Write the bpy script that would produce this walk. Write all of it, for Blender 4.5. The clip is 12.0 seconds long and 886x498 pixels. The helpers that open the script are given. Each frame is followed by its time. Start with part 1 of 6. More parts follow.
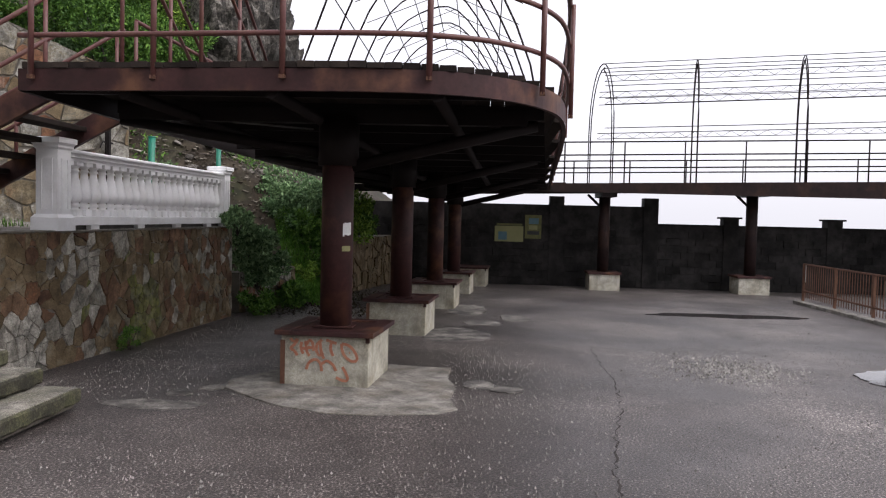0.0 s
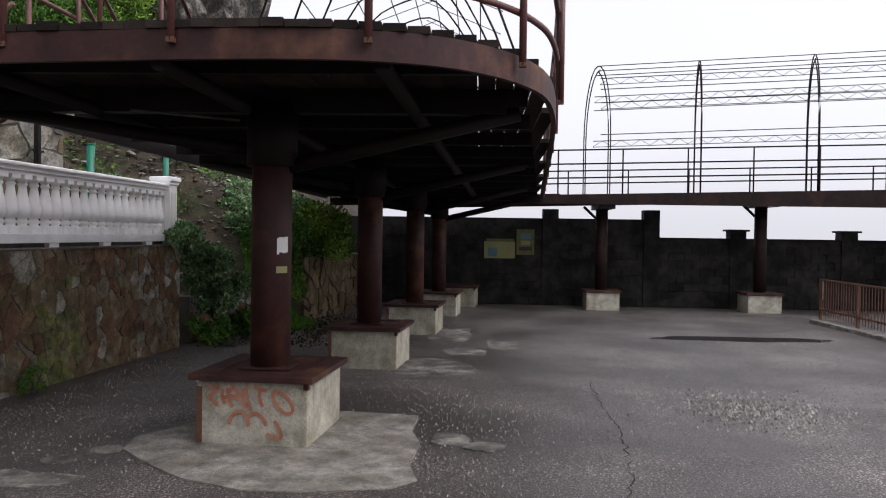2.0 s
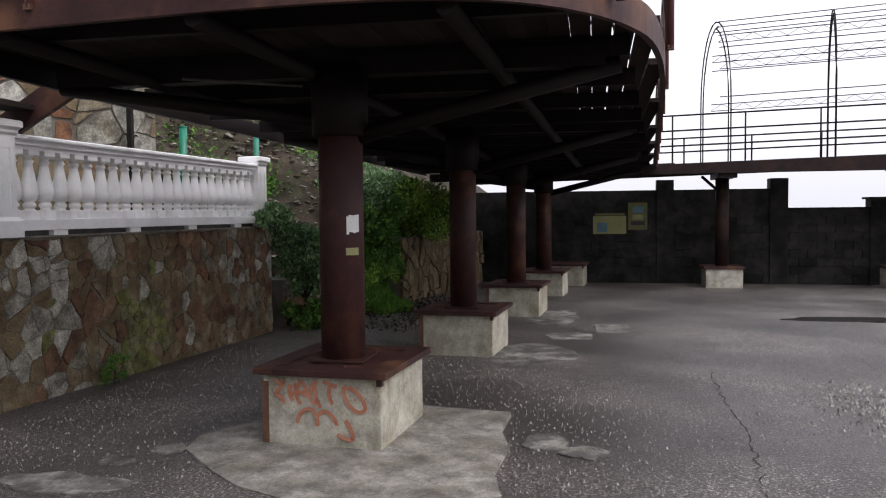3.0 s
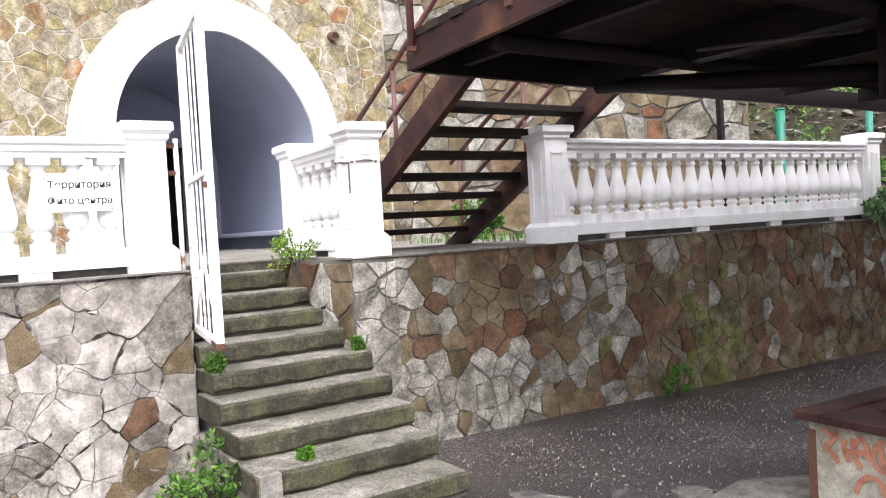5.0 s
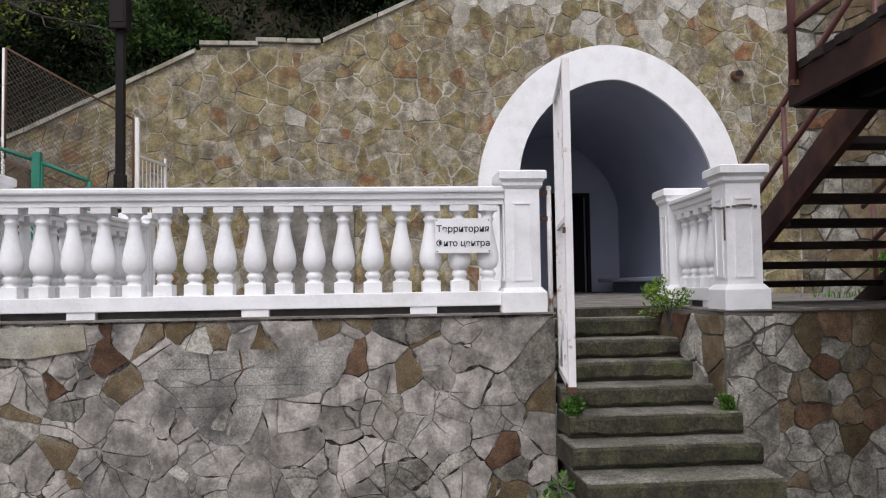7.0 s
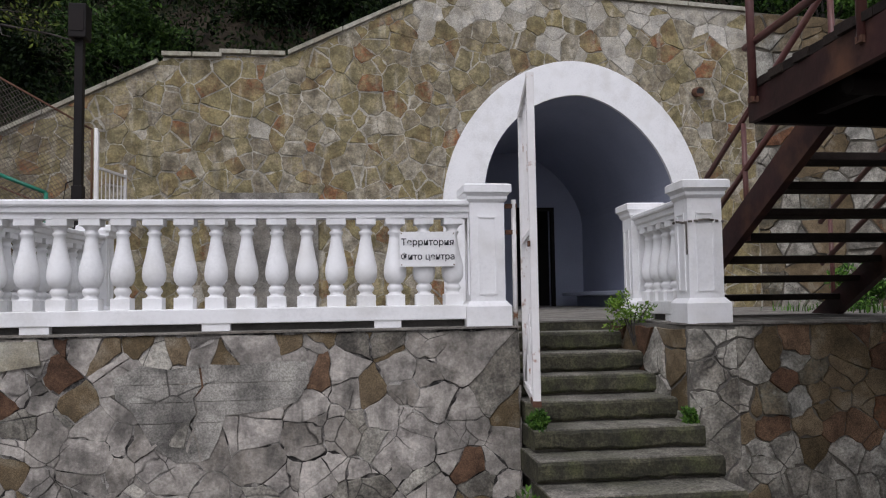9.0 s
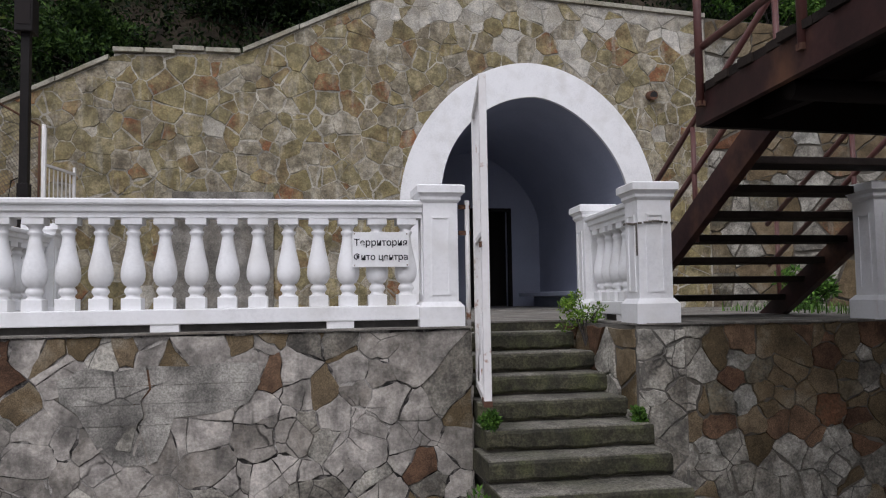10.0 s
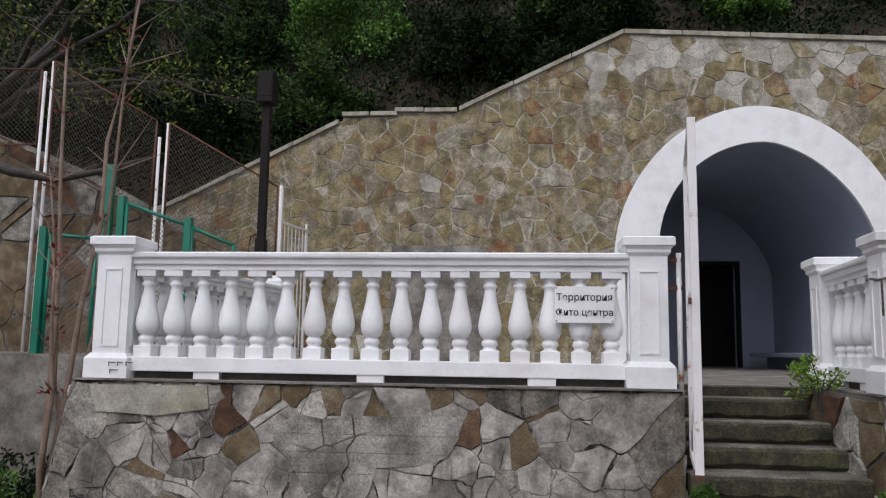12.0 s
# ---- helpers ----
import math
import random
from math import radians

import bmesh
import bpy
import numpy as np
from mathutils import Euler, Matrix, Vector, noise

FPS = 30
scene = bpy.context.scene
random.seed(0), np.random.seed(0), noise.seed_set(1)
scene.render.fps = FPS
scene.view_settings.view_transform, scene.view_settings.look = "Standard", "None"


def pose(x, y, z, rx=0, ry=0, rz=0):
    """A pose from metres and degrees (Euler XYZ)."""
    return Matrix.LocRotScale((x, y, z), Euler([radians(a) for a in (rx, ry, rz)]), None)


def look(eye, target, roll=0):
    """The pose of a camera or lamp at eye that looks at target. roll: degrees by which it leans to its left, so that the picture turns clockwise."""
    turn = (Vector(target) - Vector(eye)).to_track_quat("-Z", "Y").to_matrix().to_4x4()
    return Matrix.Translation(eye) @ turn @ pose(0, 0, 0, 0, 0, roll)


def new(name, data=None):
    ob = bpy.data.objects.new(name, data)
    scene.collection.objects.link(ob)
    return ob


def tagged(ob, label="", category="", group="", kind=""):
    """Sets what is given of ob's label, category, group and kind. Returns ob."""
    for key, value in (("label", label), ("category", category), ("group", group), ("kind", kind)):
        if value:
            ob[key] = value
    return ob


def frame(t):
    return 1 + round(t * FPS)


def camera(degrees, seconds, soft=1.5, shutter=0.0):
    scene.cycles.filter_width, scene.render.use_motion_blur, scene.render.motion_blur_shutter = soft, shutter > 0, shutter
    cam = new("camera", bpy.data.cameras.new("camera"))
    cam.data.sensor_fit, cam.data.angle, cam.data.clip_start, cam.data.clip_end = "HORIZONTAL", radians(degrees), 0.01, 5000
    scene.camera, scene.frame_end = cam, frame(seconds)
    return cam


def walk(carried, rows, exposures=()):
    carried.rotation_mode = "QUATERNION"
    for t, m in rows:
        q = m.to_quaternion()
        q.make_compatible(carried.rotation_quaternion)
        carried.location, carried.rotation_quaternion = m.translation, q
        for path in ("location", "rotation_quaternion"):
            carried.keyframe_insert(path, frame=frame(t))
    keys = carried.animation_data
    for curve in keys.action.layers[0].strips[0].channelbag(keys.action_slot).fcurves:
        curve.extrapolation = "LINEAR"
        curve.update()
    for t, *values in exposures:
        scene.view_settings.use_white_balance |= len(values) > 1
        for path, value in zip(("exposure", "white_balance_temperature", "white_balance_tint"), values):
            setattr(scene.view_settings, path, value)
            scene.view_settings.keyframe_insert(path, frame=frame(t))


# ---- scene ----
cam = camera(58.8, 12.0, soft=1.15)
EXPOSURES = [(0.0, 1.22, 6350, 17), (2.0, 1.0, 6300, 16), (2.7, 1.08, 6300, 16), (4.4, 2.3, 6300, 16), (5.6, 2.0, 6300, 16), (6.2, 1.45, 6300, 16), (7.2, 0.6, 6200, 16), (8.8, 0.4, 6100, 16), (10.6, 0.42, 6100, 16), (11.5, 0.57, 6100, 16), (12.0, 0.43, 6100, 16)]
PATH = [
    (0, (-4.999, -0.741, 1.629), (-3.004, -0.637, 1.549), 1.4),
    (0.5, (-4.632, -0.821, 1.62), (-2.633, -0.749, 1.57), 1.3),
    (1, (-4.245, -0.883, 1.596), (-2.248, -0.781, 1.556), 1.0),
    (1.5, (-3.821, -0.885, 1.618), (-1.824, -0.779, 1.581), 1.1),
    (2, (-3.421, -0.942, 1.59), (-1.423, -0.846, 1.554), 0.8),
    (2.5, (-3.05, -1.013, 1.593), (-1.057, -0.85, 1.551), 0.1),
    (2.7, (-2.884, -1.028, 1.573), (-0.9, -0.785, 1.509), -0.2),
    (4.3, (-1.751, -1.167, 1.559), (-0.131, 0.001, 1.458), -2.8),
    (4.5, (-1.644, -1.164, 1.57), (-0.154, 0.168, 1.477), -3.2),
    (4.8, (-1.479, -1.178, 1.583), (-0.221, 0.374, 1.507), -3.0),
    (5, (-1.44, -1.155, 1.584), (-0.319, 0.501, 1.527), -3.3),
    (5.5, (-1.278, -1.161, 1.575), (-0.575, 0.712, 1.576), -3.0),
    (6, (-1.161, -1.205, 1.591), (-0.677, 0.735, 1.619), -1.6),
    (6.5, (-1.12, -1.199, 1.587), (-0.813, 0.776, 1.646), -1.1),
    (7, (-1.132, -1.216, 1.589), (-0.967, 0.775, 1.681), -0.9),
    (7.2, (-1.129, -1.202, 1.565), (-0.972, 0.788, 1.677), -0.8),
    (9, (-1.125, -1.189, 1.587), (-0.872, 0.791, 1.713), -0.9),
    (9.5, (-1.097, -1.19, 1.591), (-0.793, 0.783, 1.71), -1.1),
    (10, (-1.082, -1.198, 1.588), (-0.728, 0.766, 1.713), -0.9),
    (10.5, (-1.051, -1.177, 1.589), (-0.677, 0.783, 1.727), -1.2),
    (11, (-1.018, -1.088, 1.576), (-0.682, 0.876, 1.741), -1.0),
    (11.5, (-0.988, -1.057, 1.599), (-0.955, 0.933, 1.802), -0.1),
    (12, (-0.945, -1.061, 1.607), (-1.15, 0.911, 1.866), 0.9),
]
walk(cam, [(t, look(eye, target, roll)) for t, eye, target, roll in PATH], EXPOSURES)

# ---- world and light: bright overcast sky ----
world = bpy.data.worlds.new("overcast_sky")
scene.world = world
world.use_nodes = True
wn = world.node_tree.nodes
sky = wn.new("ShaderNodeTexSky")
sky.sky_type, sky.sun_disc = "NISHITA", False
sky.sun_elevation, sky.sun_rotation = radians(50), radians(200)
sky.air_density, sky.dust_density, sky.ozone_density = 0.9, 6.0, 0.6
soften = wn.new("ShaderNodeHueSaturation")
soften.inputs["Saturation"].default_value = 0.25
world.node_tree.links.new(sky.outputs[0], soften.inputs["Color"])
cloud = wn.new("ShaderNodeMix")
cloud.data_type = "RGBA"
cloud.inputs[0].default_value, cloud.inputs[7].default_value = 0.7, (3.5, 3.55, 3.65, 1)
world.node_tree.links.new(soften.outputs[0], cloud.inputs[6])
world.node_tree.links.new(cloud.outputs[2], wn["Background"].inputs["Color"])
wn["Background"].inputs["Strength"].default_value = 0.15

sun = new("sun", bpy.data.lights.new("sun", "SUN"))
sun.data.energy, sun.data.angle, sun.data.color = 0.5, radians(40), (1.0, 0.98, 0.95)
sun.matrix_world = look((-4, -9, 14), (0, 2, 0))


# ---- materials ----
def material(name, stops, rough=0.8, scale=4.0, fine=40.0, bump=0.2, metal=0.0, by_object=0.0, by_island=0.0, stain=0.0, stain_color=(0.05, 0.045, 0.04), stain_scale=1.2, wet=0.0, detail=8.0, grain=0.4, streak=0.0, streak_color=(0.5, 0.48, 0.42), crack=0.0, cut_at=(0.5, 0.68), mottle=0.0, mottle_scale=7.0, speck=0.0, speck_scale=130.0, gloss=0.5):
    """Two scales of noise through a colour ramp; each piece may shift along the ramp by its own random number."""
    m = bpy.data.materials.new(name)
    m.use_nodes = True
    n, l = m.node_tree.nodes, m.node_tree.links
    b = n["Principled BSDF"]
    co = n.new("ShaderNodeNewGeometry")
    big = n.new("ShaderNodeTexNoise")
    big.inputs["Scale"].default_value, big.inputs["Detail"].default_value = scale, detail
    small = n.new("ShaderNodeTexNoise")
    small.inputs["Scale"].default_value, small.inputs["Detail"].default_value = fine, 6.0
    l.new(co.outputs["Position"], big.inputs["Vector"])
    l.new(co.outputs["Position"], small.inputs["Vector"])
    mix = n.new("ShaderNodeMix")
    mix.inputs[0].default_value = grain
    l.new(big.outputs["Fac"], mix.inputs[2])
    l.new(small.outputs["Fac"], mix.inputs[3])
    value = mix.outputs[0]
    for amount, node, socket in ((by_object, "ShaderNodeObjectInfo", "Random"), (by_island, "ShaderNodeNewGeometry", "Random Per Island")):
        if amount:
            info = n.new(node)
            spread = n.new("ShaderNodeMapRange")
            spread.inputs[3].default_value, spread.inputs[4].default_value = -amount / 2, amount / 2
            l.new(info.outputs[socket], spread.inputs[0])
            add = n.new("ShaderNodeMath")
            l.new(value, add.inputs[0])
            l.new(spread.outputs[0], add.inputs[1])
            value = add.outputs[0]
    ramp = n.new("ShaderNodeValToRGB")
    e = ramp.color_ramp.elements
    for k, (pos, color) in enumerate(stops):
        el = e[k] if k < 2 else e.new(pos)
        el.position, el.color = pos, (*color, 1)
    l.new(value, ramp.inputs[0])
    out = ramp.outputs[0]
    if stain:
        st = n.new("ShaderNodeTexNoise")
        st.inputs["Scale"].default_value, st.inputs["Detail"].default_value = stain_scale, 10
        l.new(co.outputs["Position"], st.inputs["Vector"])
        cut = n.new("ShaderNodeMapRange")
        cut.inputs[1].default_value, cut.inputs[2].default_value, cut.inputs[4].default_value = cut_at[0], cut_at[1], stain
        l.new(st.outputs["Fac"], cut.inputs[0])
        sm = n.new("ShaderNodeMix")
        sm.data_type = "RGBA"
        sm.inputs[7].default_value = (*stain_color, 1)
        l.new(cut.outputs[0], sm.inputs[0])
        l.new(out, sm.inputs[6])
        out = sm.outputs[2]
        if wet:
            rm = n.new("ShaderNodeMapRange")
            rm.inputs[3].default_value, rm.inputs[4].default_value = rough, rough - wet
            l.new(cut.outputs[0], rm.inputs[0])
            l.new(rm.outputs[0], b.inputs["Roughness"])
    if streak:
        squash = n.new("ShaderNodeVectorMath")
        squash.operation = "MULTIPLY"
        squash.inputs[1].default_value = (9.0, 9.0, 1.6)
        l.new(co.outputs["Position"], squash.inputs[0])
        run = n.new("ShaderNodeTexNoise")
        run.inputs["Scale"].default_value, run.inputs["Detail"].default_value = 1.0, 5
        l.new(squash.outputs[0], run.inputs["Vector"])
        cut2 = n.new("ShaderNodeMapRange")
        cut2.inputs[1].default_value, cut2.inputs[2].default_value, cut2.inputs[4].default_value = 0.56, 0.72, streak
        l.new(run.outputs["Fac"], cut2.inputs[0])
        sk = n.new("ShaderNodeMix")
        sk.data_type = "RGBA"
        sk.inputs[7].default_value = (*streak_color, 1)
        l.new(cut2.outputs[0], sk.inputs[0])
        l.new(out, sk.inputs[6])
        out = sk.outputs[2]
    if mottle:
        grime = n.new("ShaderNodeTexNoise")
        grime.inputs["Scale"].default_value, grime.inputs["Detail"].default_value, grime.inputs["Roughness"].default_value = mottle_scale, 12, 0.68
        l.new(co.outputs["Position"], grime.inputs["Vector"])
        span = n.new("ShaderNodeMapRange")
        span.inputs[1].default_value, span.inputs[2].default_value, span.inputs[3].default_value, span.inputs[4].default_value = 0.38, 0.62, 1 - mottle, 1 + 0.6 * mottle
        l.new(grime.outputs["Fac"], span.inputs[0])
        tone = n.new("ShaderNodeVectorMath")
        tone.operation = "SCALE"
        l.new(out, tone.inputs[0])
        l.new(span.outputs[0], tone.inputs["Scale"])
        out = tone.outputs[0]
    if speck:
        dots = n.new("ShaderNodeTexNoise")
        dots.inputs["Scale"].default_value, dots.inputs["Detail"].default_value, dots.inputs["Roughness"].default_value = speck_scale, 4, 0.7
        l.new(co.outputs["Position"], dots.inputs["Vector"])
        span = n.new("ShaderNodeMapRange")
        span.inputs[1].default_value, span.inputs[2].default_value, span.inputs[3].default_value, span.inputs[4].default_value = 0.38, 0.62, 1 - speck, 1 + 0.8 * speck
        l.new(dots.outputs["Fac"], span.inputs[0])
        tone = n.new("ShaderNodeVectorMath")
        tone.operation = "SCALE"
        l.new(out, tone.inputs[0])
        l.new(span.outputs[0], tone.inputs["Scale"])
        out = tone.outputs[0]
    if crack:
        warp = n.new("ShaderNodeMix")
        warp.data_type = "VECTOR"
        warp.inputs[0].default_value = 0.12
        l.new(co.outputs["Position"], warp.inputs[4])
        l.new(big.outputs["Color"], warp.inputs[5])
        vor = n.new("ShaderNodeTexVoronoi")
        vor.feature = "DISTANCE_TO_EDGE"
        vor.inputs["Scale"].default_value = crack
        l.new(warp.outputs[1], vor.inputs["Vector"])
        thin = n.new("ShaderNodeMapRange")
        thin.inputs[1].default_value, thin.inputs[2].default_value, thin.inputs[3].default_value, thin.inputs[4].default_value = 0.002, 0.016, 0.9, 0.0
        l.new(vor.outputs["Distance"], thin.inputs[0])
        where = n.new("ShaderNodeTexNoise")
        where.inputs["Scale"].default_value, where.inputs["Detail"].default_value = 1.5, 2
        l.new(co.outputs["Position"], where.inputs["Vector"])
        broken = n.new("ShaderNodeMapRange")
        broken.inputs[1].default_value, broken.inputs[2].default_value = 0.47, 0.54
        l.new(where.outputs["Fac"], broken.inputs[0])
        both = n.new("ShaderNodeMath")
        both.operation = "MULTIPLY"
        l.new(thin.outputs[0], both.inputs[0])
        l.new(broken.outputs[0], both.inputs[1])
        ck = n.new("ShaderNodeMix")
        ck.data_type = "RGBA"
        ck.inputs[7].default_value = (0.03, 0.027, 0.023, 1)
        l.new(both.outputs[0], ck.inputs[0])
        l.new(out, ck.inputs[6])
        out = ck.outputs[2]
    l.new(out, b.inputs["Base Color"])
    if not wet:
        b.inputs["Roughness"].default_value = rough
    b.inputs["Metallic"].default_value = metal
    b.inputs["Specular IOR Level"].default_value = gloss
    if bump:
        bp = n.new("ShaderNodeBump")
        bp.inputs["Strength"].default_value, bp.inputs["Distance"].default_value = bump, 0.02
        l.new(mix.outputs[0], bp.inputs["Height"])
        l.new(bp.outputs[0], b.inputs["Normal"])
    return m


dark_crack = material("dirt_in_crack", [(0.3, (0.01, 0.008, 0.007)), (0.7, (0.035, 0.026, 0.022))], fine=60, bump=0.3)
asphalt = material("asphalt", [(0.36, (0.0185, 0.0155, 0.0145)), (0.45, (0.047, 0.0395, 0.0365)), (0.53, (0.089, 0.0755, 0.0695)), (0.58, (0.17, 0.147, 0.133)), (0.64, (0.42, 0.38, 0.345))], rough=0.52, scale=0.7, fine=58, bump=0.6, stain=0.6, stain_color=(0.027, 0.023, 0.022), stain_scale=0.42, cut_at=(0.44, 0.62), wet=0.27, grain=0.78, mottle=0.26, mottle_scale=1.7, speck=0.5, speck_scale=105.0)
dusty_asphalt = material("dusty_asphalt", [(0.36, (0.07, 0.064, 0.056)), (0.5, (0.17, 0.158, 0.14)), (0.66, (0.3, 0.283, 0.25))], rough=0.8, scale=2.5, fine=50, bump=0.5, stain=0.8, stain_color=(0.045, 0.04, 0.037), stain_scale=4.0, cut_at=(0.44, 0.56), mottle=0.5)
lime_stone = material("lime_washed_stone", [(0.2, (0.33, 0.305, 0.245)), (0.5, (0.48, 0.452, 0.39)), (0.8, (0.62, 0.59, 0.525))], scale=4, fine=36, bump=0.4, by_object=0.4, by_island=0.4, stain=0.35, stain_color=(0.22, 0.185, 0.125), stain_scale=3, mottle=0.35, mottle_scale=6.0, speck=0.25, speck_scale=60.0)
# Base colour lifted to paint the white haze and glare on the water.
sea_mat = material("grey_sea", [(0.3, (0.3, 0.32, 0.33)), (0.7, (0.42, 0.44, 0.45))], rough=0.25, scale=0.2, fine=1.5, bump=0.15)
old_concrete = material("weathered_concrete", [(0.3, (0.0972, 0.09, 0.0744)), (0.5, (0.2244, 0.21, 0.1836)), (0.7, (0.3144, 0.3, 0.27))], scale=3, fine=45, bump=0.25, stain=0.7, streak=0.3, streak_color=(0.1, 0.085, 0.065), stain_color=(0.12, 0.1, 0.075), stain_scale=2.6, cut_at=(0.46, 0.66), mottle=0.45, mottle_scale=5.0, speck=0.32, speck_scale=120.0)
# Green moss, plus the shade of the step fronts worked into the colour.
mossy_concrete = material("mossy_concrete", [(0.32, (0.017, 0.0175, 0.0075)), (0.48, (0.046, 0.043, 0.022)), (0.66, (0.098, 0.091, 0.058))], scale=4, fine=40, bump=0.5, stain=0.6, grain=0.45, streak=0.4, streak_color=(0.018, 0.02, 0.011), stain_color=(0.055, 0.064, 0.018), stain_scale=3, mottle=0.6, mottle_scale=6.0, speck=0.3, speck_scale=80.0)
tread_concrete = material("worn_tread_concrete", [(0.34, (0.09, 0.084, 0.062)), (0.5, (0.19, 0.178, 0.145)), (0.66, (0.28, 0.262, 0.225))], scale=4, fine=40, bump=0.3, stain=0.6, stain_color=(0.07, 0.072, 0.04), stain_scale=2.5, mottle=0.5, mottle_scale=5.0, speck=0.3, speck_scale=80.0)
white_paint = material("white_lime_paint", [(0.3, (0.735, 0.735, 0.735)), (0.5, (0.84, 0.84, 0.84)), (0.7, (0.882, 0.882, 0.882))], rough=0.65, scale=3, fine=50, bump=0.1, stain=0.3, streak=0.06, streak_color=(0.5, 0.48, 0.43), stain_color=(0.55, 0.53, 0.48), stain_scale=3.5)
# White paint, dimmed and blued in colour for the light inside the tunnel.
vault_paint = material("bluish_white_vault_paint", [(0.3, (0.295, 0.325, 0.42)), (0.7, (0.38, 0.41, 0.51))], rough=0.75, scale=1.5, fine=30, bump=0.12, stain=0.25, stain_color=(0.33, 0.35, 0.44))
tan_stone = material("tan_sandstone", [(0.06, (0.27, 0.125, 0.06)), (0.13, (0.235, 0.165, 0.085)), (0.3, (0.26, 0.215, 0.105)), (0.45, (0.215, 0.185, 0.10)), (0.56, (0.29, 0.245, 0.135)), (0.68, (0.235, 0.20, 0.145)), (0.8, (0.30, 0.265, 0.185)), (0.94, (0.37, 0.335, 0.265))], scale=3.5, fine=26, bump=0.9, grain=0.35, streak=0.5, streak_color=(0.46, 0.43, 0.36), by_object=0.78, stain=0.6, stain_color=(0.10, 0.08, 0.05), stain_scale=3.2, cut_at=(0.52, 0.7), mottle=0.42, mottle_scale=7.0, speck=0.28, speck_scale=45.0, gloss=0.25)
tan_stone_joined = material("tan_sandstone_far", [(0.06, (0.27, 0.125, 0.06)), (0.13, (0.235, 0.165, 0.085)), (0.3, (0.26, 0.215, 0.105)), (0.45, (0.215, 0.185, 0.10)), (0.56, (0.29, 0.245, 0.135)), (0.68, (0.235, 0.20, 0.145)), (0.8, (0.30, 0.265, 0.185)), (0.94, (0.37, 0.335, 0.265))], scale=3.5, fine=26, bump=0.9, grain=0.35, streak=0.5, streak_color=(0.46, 0.43, 0.36), by_island=0.78, stain=0.6, stain_color=(0.10, 0.08, 0.05), stain_scale=3.2, cut_at=(0.52, 0.7), mottle=0.42, mottle_scale=7.0, speck=0.28, speck_scale=45.0, gloss=0.25)
grey_stone = material("lime_smeared_grey_stone", [(0.06, (0.20, 0.125, 0.075)), (0.14, (0.19, 0.165, 0.135)), (0.34, (0.30, 0.275, 0.24)), (0.5, (0.38, 0.35, 0.31)), (0.66, (0.46, 0.425, 0.38)), (0.85, (0.30, 0.275, 0.25))], scale=2.6, fine=28, bump=1.0, grain=0.35, streak=0.5, streak_color=(0.075, 0.07, 0.062), by_object=0.42, stain=0.75, stain_color=(0.075, 0.07, 0.062), stain_scale=2.3, cut_at=(0.5, 0.66), crack=3.4, mottle=0.45, mottle_scale=6.5, speck=0.18, speck_scale=60.0, gloss=0.25)
brown_stone = material("brown_rubble_stone", [(0.1, (0.17, 0.08, 0.042)), (0.22, (0.13, 0.088, 0.05)), (0.36, (0.15, 0.118, 0.07)), (0.5, (0.19, 0.155, 0.10)), (0.64, (0.145, 0.13, 0.095)), (0.8, (0.27, 0.26, 0.225)), (0.92, (0.34, 0.33, 0.29))], scale=3.5, fine=28, bump=0.8, grain=0.35, streak=0.4, streak_color=(0.26, 0.24, 0.21), by_object=0.95, stain=0.5, stain_color=(0.07, 0.06, 0.036), stain_scale=2.6, cut_at=(0.5, 0.66), mottle=0.5, mottle_scale=6.0, speck=0.3, speck_scale=60.0, gloss=0.25)
cream_concrete = material("stained_cream_concrete", [(0.3, (0.2, 0.185, 0.135)), (0.48, (0.36, 0.34, 0.27)), (0.68, (0.47, 0.45, 0.385))], scale=2.5, fine=50, bump=0.2, stain=0.6, stain_color=(0.2, 0.165, 0.095), stain_scale=2.2, cut_at=(0.5, 0.68), streak=0.3, streak_color=(0.16, 0.14, 0.09), mottle=0.3, mottle_scale=6.0, speck=0.2)
olive_stone = material("smooth_olive_stone", [(0.2, (0.0918, 0.06664, 0.034)), (0.5, (0.1458, 0.1078, 0.06)), (0.8, (0.1944, 0.147, 0.09))], scale=3, fine=50, bump=0.35, by_object=0.45, mottle=0.4, mottle_scale=5.0, speck=0.4, stain=0.5, stain_color=(0.2, 0.185, 0.15), stain_scale=5.0, cut_at=(0.56, 0.7), gloss=0.25)
red_stone = material("rust_brown_stone", [(0.2, (0.085, 0.0456, 0.0266)), (0.5, (0.1403, 0.08075, 0.0475)), (0.8, (0.187, 0.1187, 0.07125))], scale=3, fine=50, bump=0.4, by_object=0.5, mottle=0.45, mottle_scale=6.0, speck=0.4, gloss=0.25)
pale_stone = material("pale_lime_grey_stone", [(0.2, (0.13, 0.117, 0.095)), (0.45, (0.245, 0.228, 0.19)), (0.7, (0.36, 0.34, 0.292))], scale=3, fine=36, bump=0.6, by_object=0.4, mottle=0.55, mottle_scale=6.0, speck=0.35, speck_scale=60.0, stain=0.6, stain_color=(0.13, 0.11, 0.082), stain_scale=3.2, crack=3.0)
moss_stone = material("mossy_stone", [(0.2, (0.065, 0.07, 0.014)), (0.5, (0.115, 0.12, 0.026)), (0.8, (0.19, 0.18, 0.07))], scale=5, fine=50, bump=0.6, by_object=0.35, mottle=0.6, mottle_scale=8.0, speck=0.4, stain=0.6, stain_color=(0.2, 0.185, 0.15), stain_scale=4.5)
